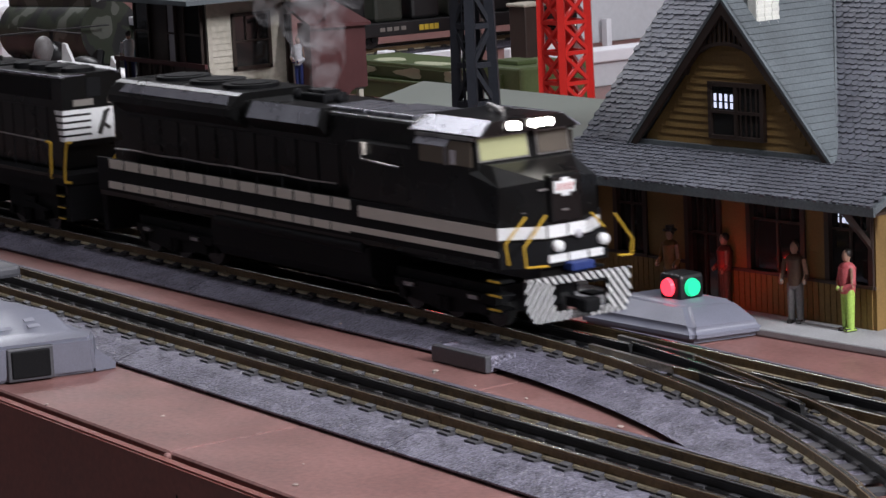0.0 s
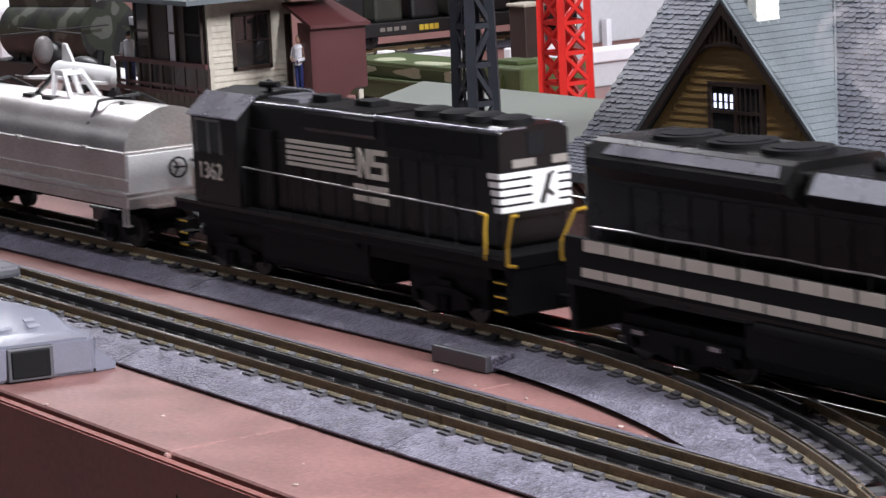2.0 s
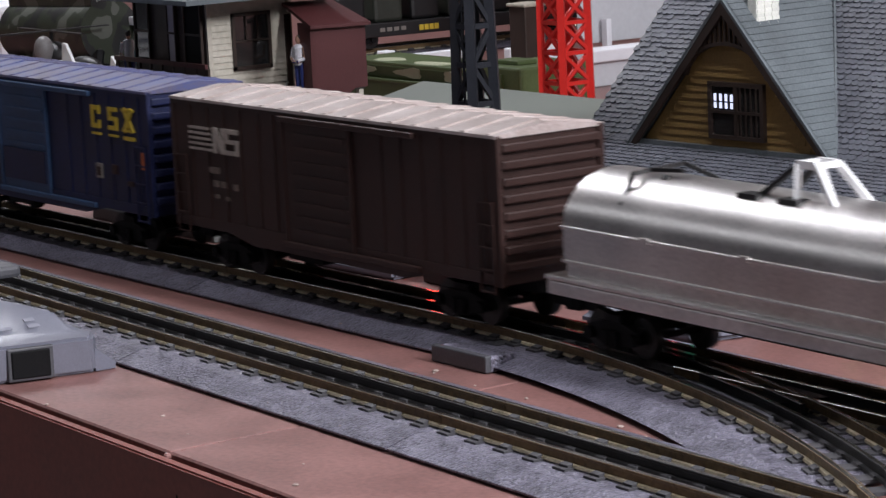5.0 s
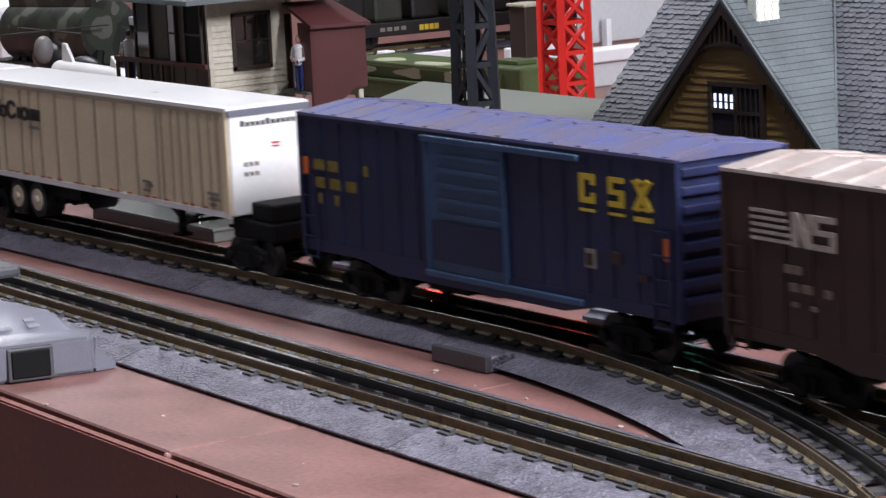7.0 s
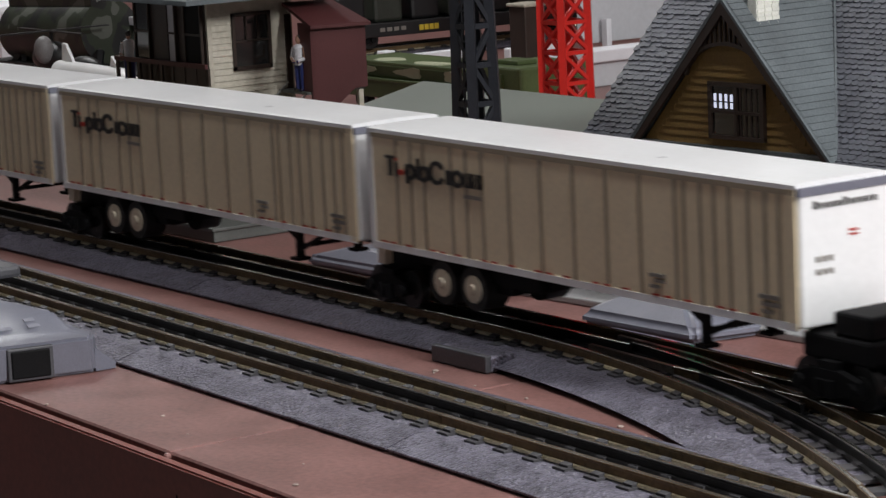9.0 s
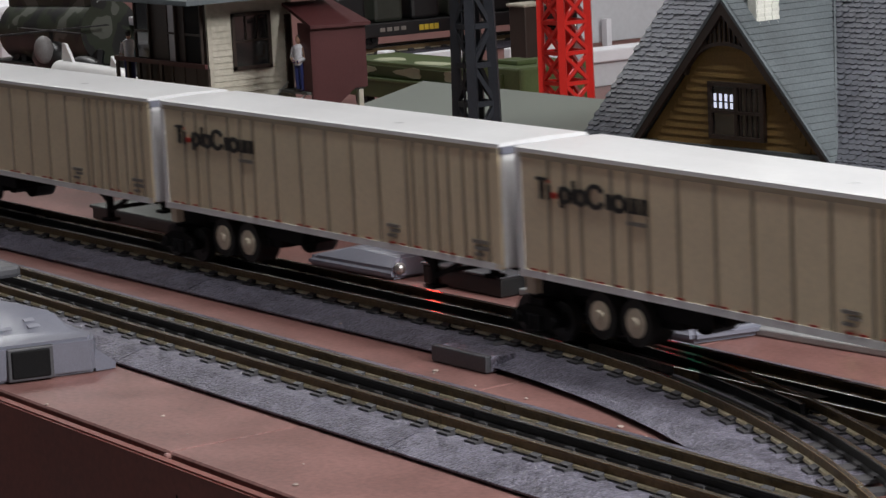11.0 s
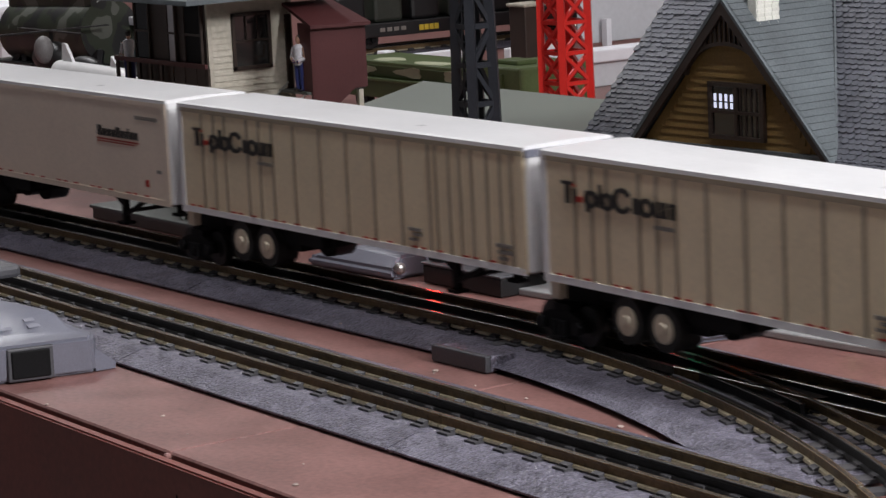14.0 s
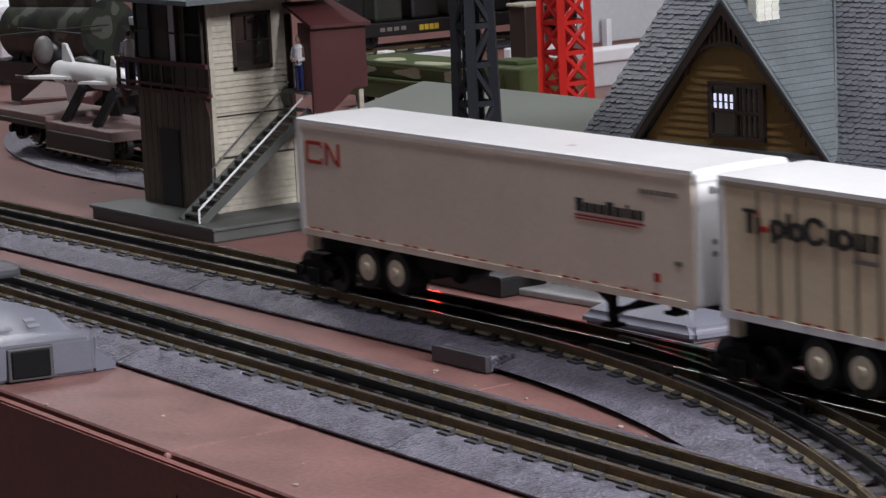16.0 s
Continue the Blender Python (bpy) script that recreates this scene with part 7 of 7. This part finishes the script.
    for r0, r1 in ((lo, mid), (mid, hi)):
        for i in range(4):
            bm.faces.new((r0[i], r0[(i + 1) % 4], r1[(i + 1) % 4], r1[i]))
    bm.faces.new(hi)
    bm.faces.new(list(reversed(lo)))
    part("roof", bm, SLATE, tw, "dark hipped roof")
    # stairs up the clapboard side with two rails
    n = 15
    ya, za, yb, zb = 0.0650, 0.0100, 0.1500, 0.0745
    for k in range(n):
        y, z = ya + (yb - ya) * k / n, za + (zb - za) * (k + 1) / n
        boxes("stair_tread", [(-0.4935, -0.4700, y, y + 0.0068, z - 0.0012, z)], GREYBASE, tw)
    for x in (-0.4945, -0.4695):
        shaped("stringer", lambda b: bar(b, (x, ya - 0.002, za), (x, yb, zb - 0.001), 0.0014, 0.0055), GREYBASE, tw)
        shaped("stair_rail", lambda b: pipe(b, [(x, 0.0616, 0.0100), (x, 0.0616, 0.0186), (x, 0.1500, 0.0870)] if x > -0.48 else [(x, 0.0880, 0.0300), (x, 0.0880, 0.0400), (x, 0.1500, 0.0914)], 0.0008), ROOFWHITE if x > -0.48 else STEEL, tw, "thin stair handrail")
    boxes("landing", [(-0.497, -0.4625, 0.1440, 0.1900, 0.0850, 0.0868)], GREYBASE, tw)
    # maroon covered landing
    shed = shaped("porch", lambda b: extrude_profile(b, [(0.1470, 0.0660), (0.1620, 0.0735), (0.1800, 0.0864), (0.1900, 0.0866), (0.1900, 0.1300), (0.1470, 0.1315)], -0.4620, -0.4600), MAROON, tw, "maroon enclosed porch")
    boxes("porch_side", [(-0.4960, -0.4620, 0.1885, 0.1900, 0.0868, 0.1300), ], MAROON, shed)
    boxes("porch_side", [(-0.4750, -0.4620, 0.1470, 0.1485, 0.0868, 0.1315), ], MAROON, shed)
    bm = bmesh.new()
    v = [bm.verts.new(p) for p in ((-0.4560, 0.1450, 0.1305), (-0.4560, 0.1920, 0.1295), (-0.4960, 0.1880, 0.1430), (-0.4960, 0.1490, 0.1440))]
    v2 = [bm.verts.new(x.co - Vector((0, 0, 0.0022))) for x in v]
    bm.faces.new(v)
    bm.faces.new(list(reversed(v2)))
    for i in range(4):
        bm.faces.new((v[i], v[(i + 1) % 4], v2[(i + 1) % 4], v2[i]))
    part("porch_roof", bm, MAROON, shed)
    boxes("porch_post", [(-0.464, -0.461, 0.1835, 0.1870, 0.0098, 0.0850)], CREAMWALL, tw, "cream post")
    return tw


tower()
figurine((-0.4740, 0.1465, 0.0870), -70, PALESHIRT, NAVY, "miniature painted figure in pale shirt on the landing", arms="front")
figurine((-0.6020, 0.0905, 0.0890), 150, PALESHIRT, NAVY, "miniature painted figure in pale shirt leaning on the balcony", lean=0.006)

# ---- freight platform behind the train ----


def freight_house():
    fh = thing("freight_platform", "open freight platform with broad grey-green roof", "building")
    x0, x1, y0, y1, ze, zr = -0.512, -0.200, 0.196, 0.345, 0.0632, 0.0790
    ym = (y0 + y1) / 2
    for s, ya in ((-1, y0), (1, y1)):
        shaped("roof", lambda b: extrude_profile(b, [(ya, ze), (ym, zr), (ym, zr - 0.0022), (ya, ze - 0.0030)], x0, x1), FREIGHTROOF, fh, "smooth grey-green roof slope")
    boxes("eave_board", [(x0 + 0.002, x1 - 0.002, y0 + 0.001, y0 + 0.003, 0.0545, ze - 0.0025)], BLACK, fh)
    boxes("deck", [(x0 + 0.010, x1 - 0.01, y0 + 0.012, y1 - 0.012, 0.0003, 0.018)], WOOD, fh, "platform deck")
    for k in range(5):
        x = x0 + 0.02 + k * (x1 - x0 - 0.04) / 4
        for y in (y0 + 0.016, y1 - 0.016):
            boxes("post", [(x - 0.002, x + 0.002, y - 0.002, y + 0.002, 0.018, 0.0625)], BROWNTRIM, fh)
    sign = boxes("sign_board", [(-0.335, -0.262, y0 - 0.0006, y0 + 0.0008, 0.0500, 0.0590)], WHITE, fh, "white name board")
    boxes("sign_mark", [(-0.331 + k * 0.0085, -0.3255 + k * 0.0085, y0 - 0.0010, y0 - 0.0004, 0.0520, 0.0572) for k in range(8)], INK, sign)
    boxes("crate", [(-0.47, -0.44, 0.23, 0.26, 0.018, 0.044)], OLIVE, fh)
    return fh


freight_house()

# ---- lattice towers ----


def lattice(name, label, material, place, half0, half1, height, bays, leg, cross=True):
    tw = thing(name, label, "lattice tower", place=place)

    def corner(sx, sy, f):
        h = half0 + (half1 - half0) * f
        return Vector((sx * h, sy * h, height * f))
    signs = ((-1, -1), (1, -1), (1, 1), (-1, 1))
    for sx, sy in signs:
        shaped("leg", lambda b: bar(b, corner(sx, sy, 0), corner(sx, sy, 1), leg), material, tw)
    for i in range(4):
        a, c = signs[i], signs[(i + 1) % 4]
        for k in range(bays):
            f0, f1 = k / bays, (k + 1) / bays
            shaped("strut", lambda b: bar(b, corner(*a, f0), corner(*c, f0), leg * 0.55), material, tw)
            if (k + i) % 2 == 0 or cross:
                shaped("brace", lambda b: bar(b, corner(*a, f0), corner(*c, f1), leg * 0.5), material, tw)
            if (k + i) % 2 == 1 or cross:
                shaped("brace", lambda b: bar(b, corner(*c, f0), corner(*a, f1), leg * 0.5), material, tw)
    return tw


bt = lattice("floodlight_tower", "blue-black steel lattice floodlight tower beside the track", TOWERBLACK, Matrix.Translation((-0.2712, 0.1420, 0.0003)) @ pose(0, 0, 0, 0, 0, 0), 0.0094, 0.0052, 0.300, 13, 0.0056, cross=False)
shaped("base_plate", lambda b: soft_box(b, -0.018, 0.018, -0.018, 0.018, 0.0, 0.004, r=0.001), TOWERBLACK, bt)
shaped("ladder", lambda b: (bar(b, (0.002, -0.0105, 0.004), (0.0005, -0.0062, 0.29), 0.0012), bar(b, (0.007, -0.0105, 0.004), (0.0045, -0.0062, 0.29), 0.0012)), TOWERBLACK, bt, "narrow ladder")
for k in range(30):
    shaped("rung", lambda b: bar(b, (0.002 - k * 0.00005, -0.0105 + k * 0.00014, 0.010 + k * 0.0092), (0.007 - k * 0.00008, -0.0105 + k * 0.00014, 0.010 + k * 0.0092), 0.0010), TOWERBLACK, bt)
lattice("beacon_tower", "bright red lattice beacon tower", RED, Matrix.Translation((-0.648, 0.500, 0.0003)) @ pose(0, 0, 0, 0, 0, 0), 0.0136, 0.0122, 0.26, 11, 0.0056)

# ---- far side of the layout ----


def camo_wagon():
    cw = thing("camouflage_wagon", "olive green military wagon with pale camouflage patches", "freight car")
    y0, y1 = 0.53, 0.60
    shaped("body", lambda b: soft_box(b, -1.03, -0.812, y0, y1, 0.012, 0.0285, r=0.0015), OLIVE, cw)
    shaped("upper_body", lambda b: soft_box(b, -1.03, -0.812, y0 + 0.004, y1, 0.0285, 0.0430, r=0.003), OLIVE, cw)
    shaped("side_rail", lambda b: (soft_box(b, -1.03, -0.80, y0 - 0.002, y0 + 0.003, 0.0420, 0.0450, r=0.0008), soft_box(b, -1.03, -0.80, y0 - 0.002, y0 + 0.003, 0.0270, 0.0300, r=0.0008)), OLIVE, cw)
    shaped("end_cabin", lambda b: soft_box(b, -0.812, -0.745, y0 - 0.004, y1, 0.012, 0.0500, r=0.002), OLIVE, cw, "olive end cabin")
    for x in (-0.80, -0.785, -0.77):
        boxes("cabin_rib", [(x, x + 0.003, y0 - 0.006, y0 - 0.003, 0.016, 0.044)], OLIVE, cw)
    shaped("hatch", lambda b: soft_box(b, -0.795, -0.765, y0 + 0.01, y0 + 0.03, 0.0500, 0.0540, r=0.001), OLIVE, cw)
    for cx, w in ((-0.985, 0.026), (-0.915, 0.034), (-0.850, 0.024)):
        def blot(b):
            n = 14
            ring = []
            for i in range(n):
                a = 2 * math.pi * i / n
                rr = 1 + 0.25 * math.sin(3 * a + cx * 50)
                ring.append((cx + w * 0.6 * rr * math.cos(a), 0.0362 + 0.0042 * rr * math.sin(a)))
            extrude_profile(b, ring, y0 + 0.0032, y0 + 0.0045, "y")
        shaped("camo_patch", blot, CAMOPALE, cw, "pale camouflage patch")

        def top_blot(b):
            ring = [2 * math.pi * i / 14 for i in range(14)]
            extrude_profile(b, [(cx + 0.012 + w * 0.7 * (1 + 0.22 * math.sin(3 * a + cx * 70)) * math.cos(a), 0.5520 + 0.0125 * (1 + 0.2 * math.sin(2 * a + cx * 40)) * math.sin(a)) for a in ring], 0.0428, 0.0435, "z")
        shaped("camo_patch", top_blot, CAMOPALE, cw, "pale camouflage patch")
    for x in (-0.99, -0.93, -0.80):
        shaped("wheel", lambda b: cyl(b, (x, y0 + 0.002, 0.0095), (x, y0 + 0.010, 0.0095), 0.0095, 18), RUBBER, cw, smooth=True)
    return cw


camo_wagon()


def missile_car():
    mc = thing("flat_car", "maroon-decked flat car carrying a white winged rocket on black cradles", "freight car", place=Matrix.Translation((-0.862, 0.200, RAIL)) @ pose(0, 0, 0, 0, 0, -3))
    shaped("deck", lambda b: (soft_box(b, -0.030, 0.090, -0.031, 0.031, 0.0145, 0.0225, r=0.001), soft_box(b, -0.125, -0.030, -0.031, 0.031, 0.0195, 0.0260, r=0.001)), WOOD, mc, "maroon-grey deck")
    shaped("side_frame", lambda b: (soft_box(b, -0.028, 0.090, -0.033, -0.029, 0.0020, 0.0160, r=0.001), soft_box(b, -0.122, -0.030, -0.0325, -0.029, 0.016, 0.0205, r=0.001)), CAMODARK, mc, "olive side frame")
    shaped("frame_lip", lambda b: soft_box(b, -0.028, 0.090, -0.0338, -0.0328, 0.0010, 0.0022, r=0.0003), CREAMWALL, mc)
    for x in (-0.095, 0.065):
        truck(mc, x, 0.0165)
    for x in (-0.012, 0.045):
        shaped("cradle", lambda b: (bar(b, (x, -0.022, 0.0225), (x + 0.012, -0.010, 0.050), 0.009, 0.006), bar(b, (x, 0.022, 0.0225), (x + 0.012, 0.010, 0.050), 0.009, 0.006), bar(b, (x + 0.012, -0.012, 0.049), (x + 0.012, 0.012, 0.049), 0.007)), BLACK, mc, "black cradle arm")
    return mc


missile_car()


def rocket():
    rk = thing("winged_rocket", "white winged toy rocket with dark print on its cradle", "toy rocket", place=Matrix.Translation((-0.862, 0.200, RAIL)) @ pose(0, 0, 0, 0, 0, -3))

    def body(b):
        cyl(b, (-0.062, 0, 0.0565), (0.048, 0, 0.0565), 0.0095, 24)
        ball(b, (-0.062, 0, 0.0565), 0.0095, 0.8, 1, 1, 24, 12)
        cyl(b, (0.048, 0, 0.0565), (0.085, 0, 0.0565), 0.0095, 24, 0.0015)
    shaped("body", body, WHITE, rk, smooth=True)
    shaped("tail_fin", lambda b: extrude_profile(b, [(-0.058, 0.062), (-0.056, 0.0800), (-0.050, 0.0795), (-0.034, 0.062)], -0.0012, 0.0012, "y"), WHITE, rk, "white tail fin")
    shaped("belly_fin", lambda b: extrude_profile(b, [(-0.060, 0.052), (-0.050, 0.030), (-0.040, 0.030), (-0.025, 0.052)], -0.0012, 0.0012, "y"), WHITE, rk)
    shaped("wing", lambda b: extrude_profile(b, [(-0.060, -0.008), (-0.070, -0.030), (-0.060, -0.030), (-0.020, -0.008)], 0.0535, 0.0555, "z"), WHITE, rk)
    shaped("wing", lambda b: extrude_profile(b, [(-0.060, 0.008), (-0.070, 0.030), (-0.060, 0.030), (-0.020, 0.008)], 0.0535, 0.0555, "z"), WHITE, rk)
    shaped("nose_fin", lambda b: extrude_profile(b, [(0.030, 0.062), (0.034, 0.0745), (0.050, 0.063)], -0.0012, 0.0012, "y"), WHITE, rk)
    shaped("nose_fin", lambda b: extrude_profile(b, [(0.020, -0.008), (0.016, -0.022), (0.045, -0.008)], 0.0535, 0.0555, "z"), WHITE, rk)
    boxes("dark_print", [(-0.040 + k * 0.009, -0.034 + k * 0.009, -0.0088, -0.0070, 0.0510, 0.0550) for k in range(4)], GREYINK, rk)
    return rk


rocket()


def camo_helicopter():
    hc = thing("camouflage_tank_wagon", "dark green camouflage tank load on a black wagon", "freight car")

    def tank(b):
        cyl(b, (-1.345, 0.385, 0.068), (-1.178, 0.385, 0.074), 0.030, 28)
        ball(b, (-1.345, 0.385, 0.068), 0.030, 0.6, 1, 1, 24, 12)
    shaped("tank", tank, CAMO, hc, "dark camouflage drum", smooth=True)
    shaped("ridge", lambda b: bar(b, (-1.345, 0.37, 0.096), (-1.178, 0.37, 0.102), 0.006), CAMO, hc)
    shaped("frame", lambda b: soft_box(b, -1.37, -1.10, 0.355, 0.42, 0.022, 0.042, r=0.001), BLACK, hc)
    for x in (-1.34, -1.28, -1.22, -1.19):
        shaped("stand", lambda b: (bar(b, (x, 0.36, 0.03), (x + 0.02, 0.37, 0.058), 0.006), bar(b, (x + 0.03, 0.36, 0.03), (x + 0.02, 0.37, 0.058), 0.005)), BLACK, hc)
    for x in (-1.31, -1.16):
        shaped("wheel_set", lambda b: (box(b, x - 0.03, x + 0.03, 0.36, 0.41, 0.003, 0.022),), BLACK, hc)
    return hc


camo_helicopter()


def dark_wagon():
    dw = thing("toy_helicopter", "dark toy helicopter with grey canopy on a flat wagon", "toy helicopter", place=Matrix.Translation((-0.035, 0, 0)))
    shaped("hull", lambda b: (ball(b, (-1.130, 0.318, 0.058), 0.016, 1.6, 1, 0.9), ball(b, (-1.09, 0.33, 0.050), 0.012, 2.2, 0.8, 0.8)), BLACK, dw, smooth=True)
    shaped("canopy", lambda b: ball(b, (-1.118, 0.304, 0.066), 0.011, 0.85, 0.8, 1.15), GREYPANT, dw, "grey canopy", smooth=True)
    shaped("rotor", lambda b: (bar(b, (-1.19, 0.318, 0.081), (-1.07, 0.318, 0.081), 0.004, 0.0012), bar(b, (-1.13, 0.26, 0.0815), (-1.13, 0.376, 0.0815), 0.004, 0.0012)), BLACK, dw)
    shaped("mast", lambda b: cyl(b, (-1.13, 0.318, 0.065), (-1.13, 0.318, 0.082), 0.002, 8), BLACK, dw)
    shaped("skid", lambda b: (pipe(b, [(-1.17, 0.300, 0.040), (-1.08, 0.300, 0.040)], 0.0015), pipe(b, [(-1.15, 0.300, 0.040), (-1.14, 0.310, 0.052)], 0.0013), pipe(b, [(-1.10, 0.300, 0.040), (-1.11, 0.310, 0.052)], 0.0013)), BLACK, dw)
    return dw


dark_wagon()
fc = thing("flat_car", "maroon flat car under the toy helicopter", "freight car", place=Matrix.Translation((-1.105, 0.305, RAIL)) @ pose(0, 0, 0, 0, 0, -34))
shaped("deck", lambda b: soft_box(b, -0.11, 0.115, -0.030, 0.030, 0.0185, 0.0262, r=0.001), MAROON, fc, "maroon deck")
shaped("decking", lambda b: box(b, -0.108, 0.113, -0.028, 0.028, 0.0262, 0.0268), WOOD, fc)
for x in (-0.08, 0.08):
    truck(fc, x, 0.0165)

# clutter at the far end of the table
pl = thing("passenger_car", "silver-white toy passenger car beyond the loop", "toy train car")
shaped("body", lambda b: soft_box(b, -1.86, -1.50, 0.43, 0.49, 0.018, 0.083, r=0.008), PAPERWHITE, pl)
shaped("stripe", lambda b: box(b, -1.85, -1.49, 0.4285, 0.4295, 0.060, 0.066), NAVY, pl, "blue stripe")
shaped("skirt", lambda b: box(b, -1.85, -1.51, 0.435, 0.485, 0.0003, 0.018), BLACK, pl)
tb = thing("teal_box", "teal and white painted box behind the switch tower", "box")
shaped("body", lambda b: soft_box(b, -1.195, -1.150, 0.41, 0.45, 0.0003, 0.078, r=0.001), TEAL, tb)
shaped("lid", lambda b: soft_box(b, -1.20, -1.145, 0.405, 0.455, 0.078, 0.086, r=0.001), PAPERWHITE, tb)
load = thing("white_sacks", "small pale load heaped on a dark flat wagon", "load")
shaped("heap", lambda b: [ball(b, (-0.985 + k * 0.018, 0.330 + 0.004 * (k % 2), 0.062 + 0.004 * (k % 3)), 0.011, 1.2, 0.9, 0.8) for k in range(5)], CREAMWALL, load, smooth=True)
shaped("bed", lambda b: (soft_box(b, -1.03, -0.87, 0.31, 0.36, 0.044, 0.052, r=0.001), box(b, -1.02, -0.88, 0.32, 0.35, 0.0003, 0.044)), BLACK, load)

# far track with a black flat wagon across the back
ft = copy_thing(first, Matrix.Translation((-1.380, 0.70, 0.0)) @ pose(0, 0, 0, 0, 0, 88))
copy_thing(first, Matrix.Translation((-1.371, 0.954, 0.0)) @ pose(0, 0, 0, 0, 0, 82))
copy_thing(first, Matrix.Translation((-1.335, 1.205, 0.0)) @ pose(0, 0, 0, 0, 0, 80))
gw = thing("gondola", "black flat wagon with machinery load and yellow print", "freight car", place=Matrix.Translation((-1.378, 0.700, RAIL)) @ pose(0, 0, 0, 0, 0, 86))
shaped("deck", lambda b: soft_box(b, 0.03, 0.36, -0.030, 0.030, 0.0125, 0.0270, r=0.001), BLACK, gw)
boxes("yellow_print", [(0.140 + k * 0.0062, 0.1450 + k * 0.0062, -0.0312, -0.0302, 0.0160, 0.0218) for k in range(4)], GOLD, gw, "yellow print")
boxes("white_print", [(0.092 + k * 0.0085, 0.098 + k * 0.0085, -0.0312, -0.0302, 0.018, 0.022) for k in range(4)] + [(0.205 + k * 0.0085, 0.211 + k * 0.0085, -0.0312, -0.0302, 0.018, 0.022) for k in range(3)], GREYINK, gw, "small pale print")
for k in range(7):
    shaped("load_block", lambda b: soft_box(b, 0.045 + k * 0.045, 0.080 + k * 0.045, -0.024, 0.024, 0.027, 0.058 + 0.012 * ((k * 5) % 3), r=0.004), CAMODARK if k % 2 else BLACK, gw, "dark machinery block")
for x in (0.07, 0.31):
    truck(gw, x, 0.0165)
post = thing("dark_pillar", "dark brown square pillar", "pillar")
shaped("shaft", lambda b: soft_box(b, -0.975, -0.951, 0.688, 0.712, 0.0003, 0.079, r=0.001), BROWNTRIM, post)
shaped("cap", lambda b: soft_box(b, -0.977, -0.949, 0.686, 0.714, 0.079, 0.082, r=0.001), CREAMWALL, post)
for lab, row in (("white block at the far table edge", (-1.20, -1.185, 0.690, 0.703, 0.0003, 0.0270)), ("white low board at the far table edge", (-1.20, -1.19, 0.705, 0.790, 0.0003, 0.0205)),
                 ("white low board beyond the lattice tower", (-1.05, -1.04, 0.735, 0.800, 0.0003, 0.033))):
    bd = thing("white_board", lab, "board")
    shaped("panel", lambda b: soft_box(b, *row, r=0.0015), PAPERWHITE, bd)
wb = thing("white_shelf", "white shelf edge with a pale grey backing board", "shelf")
shaped("backing", lambda b: soft_box(b, -1.012, -1.006, 0.795, 1.10, 0.0325, 0.30, r=0.001), BOARDGREY, wb, "pale grey backing board")
shaped("shelf_edge", lambda b: soft_box(b, -0.960, -0.930, 0.738, 1.10, 0.0231, 0.0345, r=0.0015), PAPERWHITE, wb, "white shelf edge")
shaped("kick_board", lambda b: soft_box(b, -0.945, -0.936, 0.740, 1.10, 0.0003, 0.0231, r=0.001), BOARDGREY, wb)
for y in (0.815, 0.90, 0.99):
    shaped("upright", lambda b: soft_box(b, -1.000, -0.992, y, y + 0.006, 0.0300, 0.056, r=0.0005), PAPERWHITE, wb)

# splintered edge where the two boards of the table meet, and a knot hole in the front board
chip = bmesh.new()
rk = random.Random(4)
for k in range(16):
    y = edge_y(0.0277) + 0.002 + k * 0.0040 + rk.uniform(-0.001, 0.001)
    ball(chip, (0.0277 + rk.uniform(-0.0006, 0.0006), y, -0.0004), rk.uniform(0.0006, 0.0011), 0.8, rk.uniform(1.5, 3.0), 0.7, 7, 5)
ball(chip, (0.0277, edge_y(0.0277) - 0.0012, -0.0020), 0.0020, 1.2, 1.0, 0.9, 8, 6)
tagged(part("paint_chips", chip, TABLE), "ragged filler and paint chips along the table seam", "debris", kind="stuff")
hole = shaped("knot_hole", lambda b: ball(b, (0.049, edge_y(0.049) - 0.0090, -0.0150), 0.0012, 0.7, 0.3, 1.6, 8, 6), FLATBLACK)
tagged(hole, "small dark knot hole in the front board", "knot hole")

# crumbs and paint chips on the table and the roadbed, and specks for roadbed sparkle
crumbs = bmesh.new()
rc = random.Random(11)
for cx, cy, cz, cr in ((-0.115, -0.0790, 0.0, 0.0011), (-0.138, -0.047, 0.0047, 0.0008), (-0.021, -0.0690, 0.0, 0.0015), (-0.018, -0.072, 0.0, 0.0008), (0.118, -0.2365, 0.0, 0.0012), (-0.098, -0.2390, 0.0, 0.0012),
                       (-0.035, -0.212, 0.0, 0.0011), (0.060, -0.0750, 0.0, 0.0010), (0.135, -0.0800, 0.0, 0.0012), (0.005, -0.222, 0.0, 0.0006), (0.09, -0.215, 0.0, 0.0007), (-0.78, 0.108, 0.0, 0.0014), (-0.72, 0.118, 0.0, 0.0010), (0.02, -0.075, 0.0, 0.0008)):
    ball(crumbs, (cx, cy, cz + cr * 0.35), cr, rc.uniform(0.8, 1.6), rc.uniform(0.7, 1.3), 0.45, 7, 5)
# tiny pale grains stand in for the sparkle of the roadbed
for k in range(120):
    x = rc.uniform(-0.7, 0.3)
    y = rc.choice((-0.130 + x * -0.0305, 0.0)) + rc.choice((-1, 1)) * rc.uniform(0.028, 0.043)
    ball(crumbs, (x, y, 0.0062 - max(0, abs(y + 0.13 + x * 0.0305 if y < -0.06 else y) - 0.0315) * 0.21), rc.uniform(0.0002, 0.0005), 1, 1, 0.6, 6, 4)
ob = part("debris", crumbs, CRUMB)
tagged(ob, "pale crumbs and paint chips on the table, pale glint specks on the roadbed", "debris", kind="stuff")

motions()
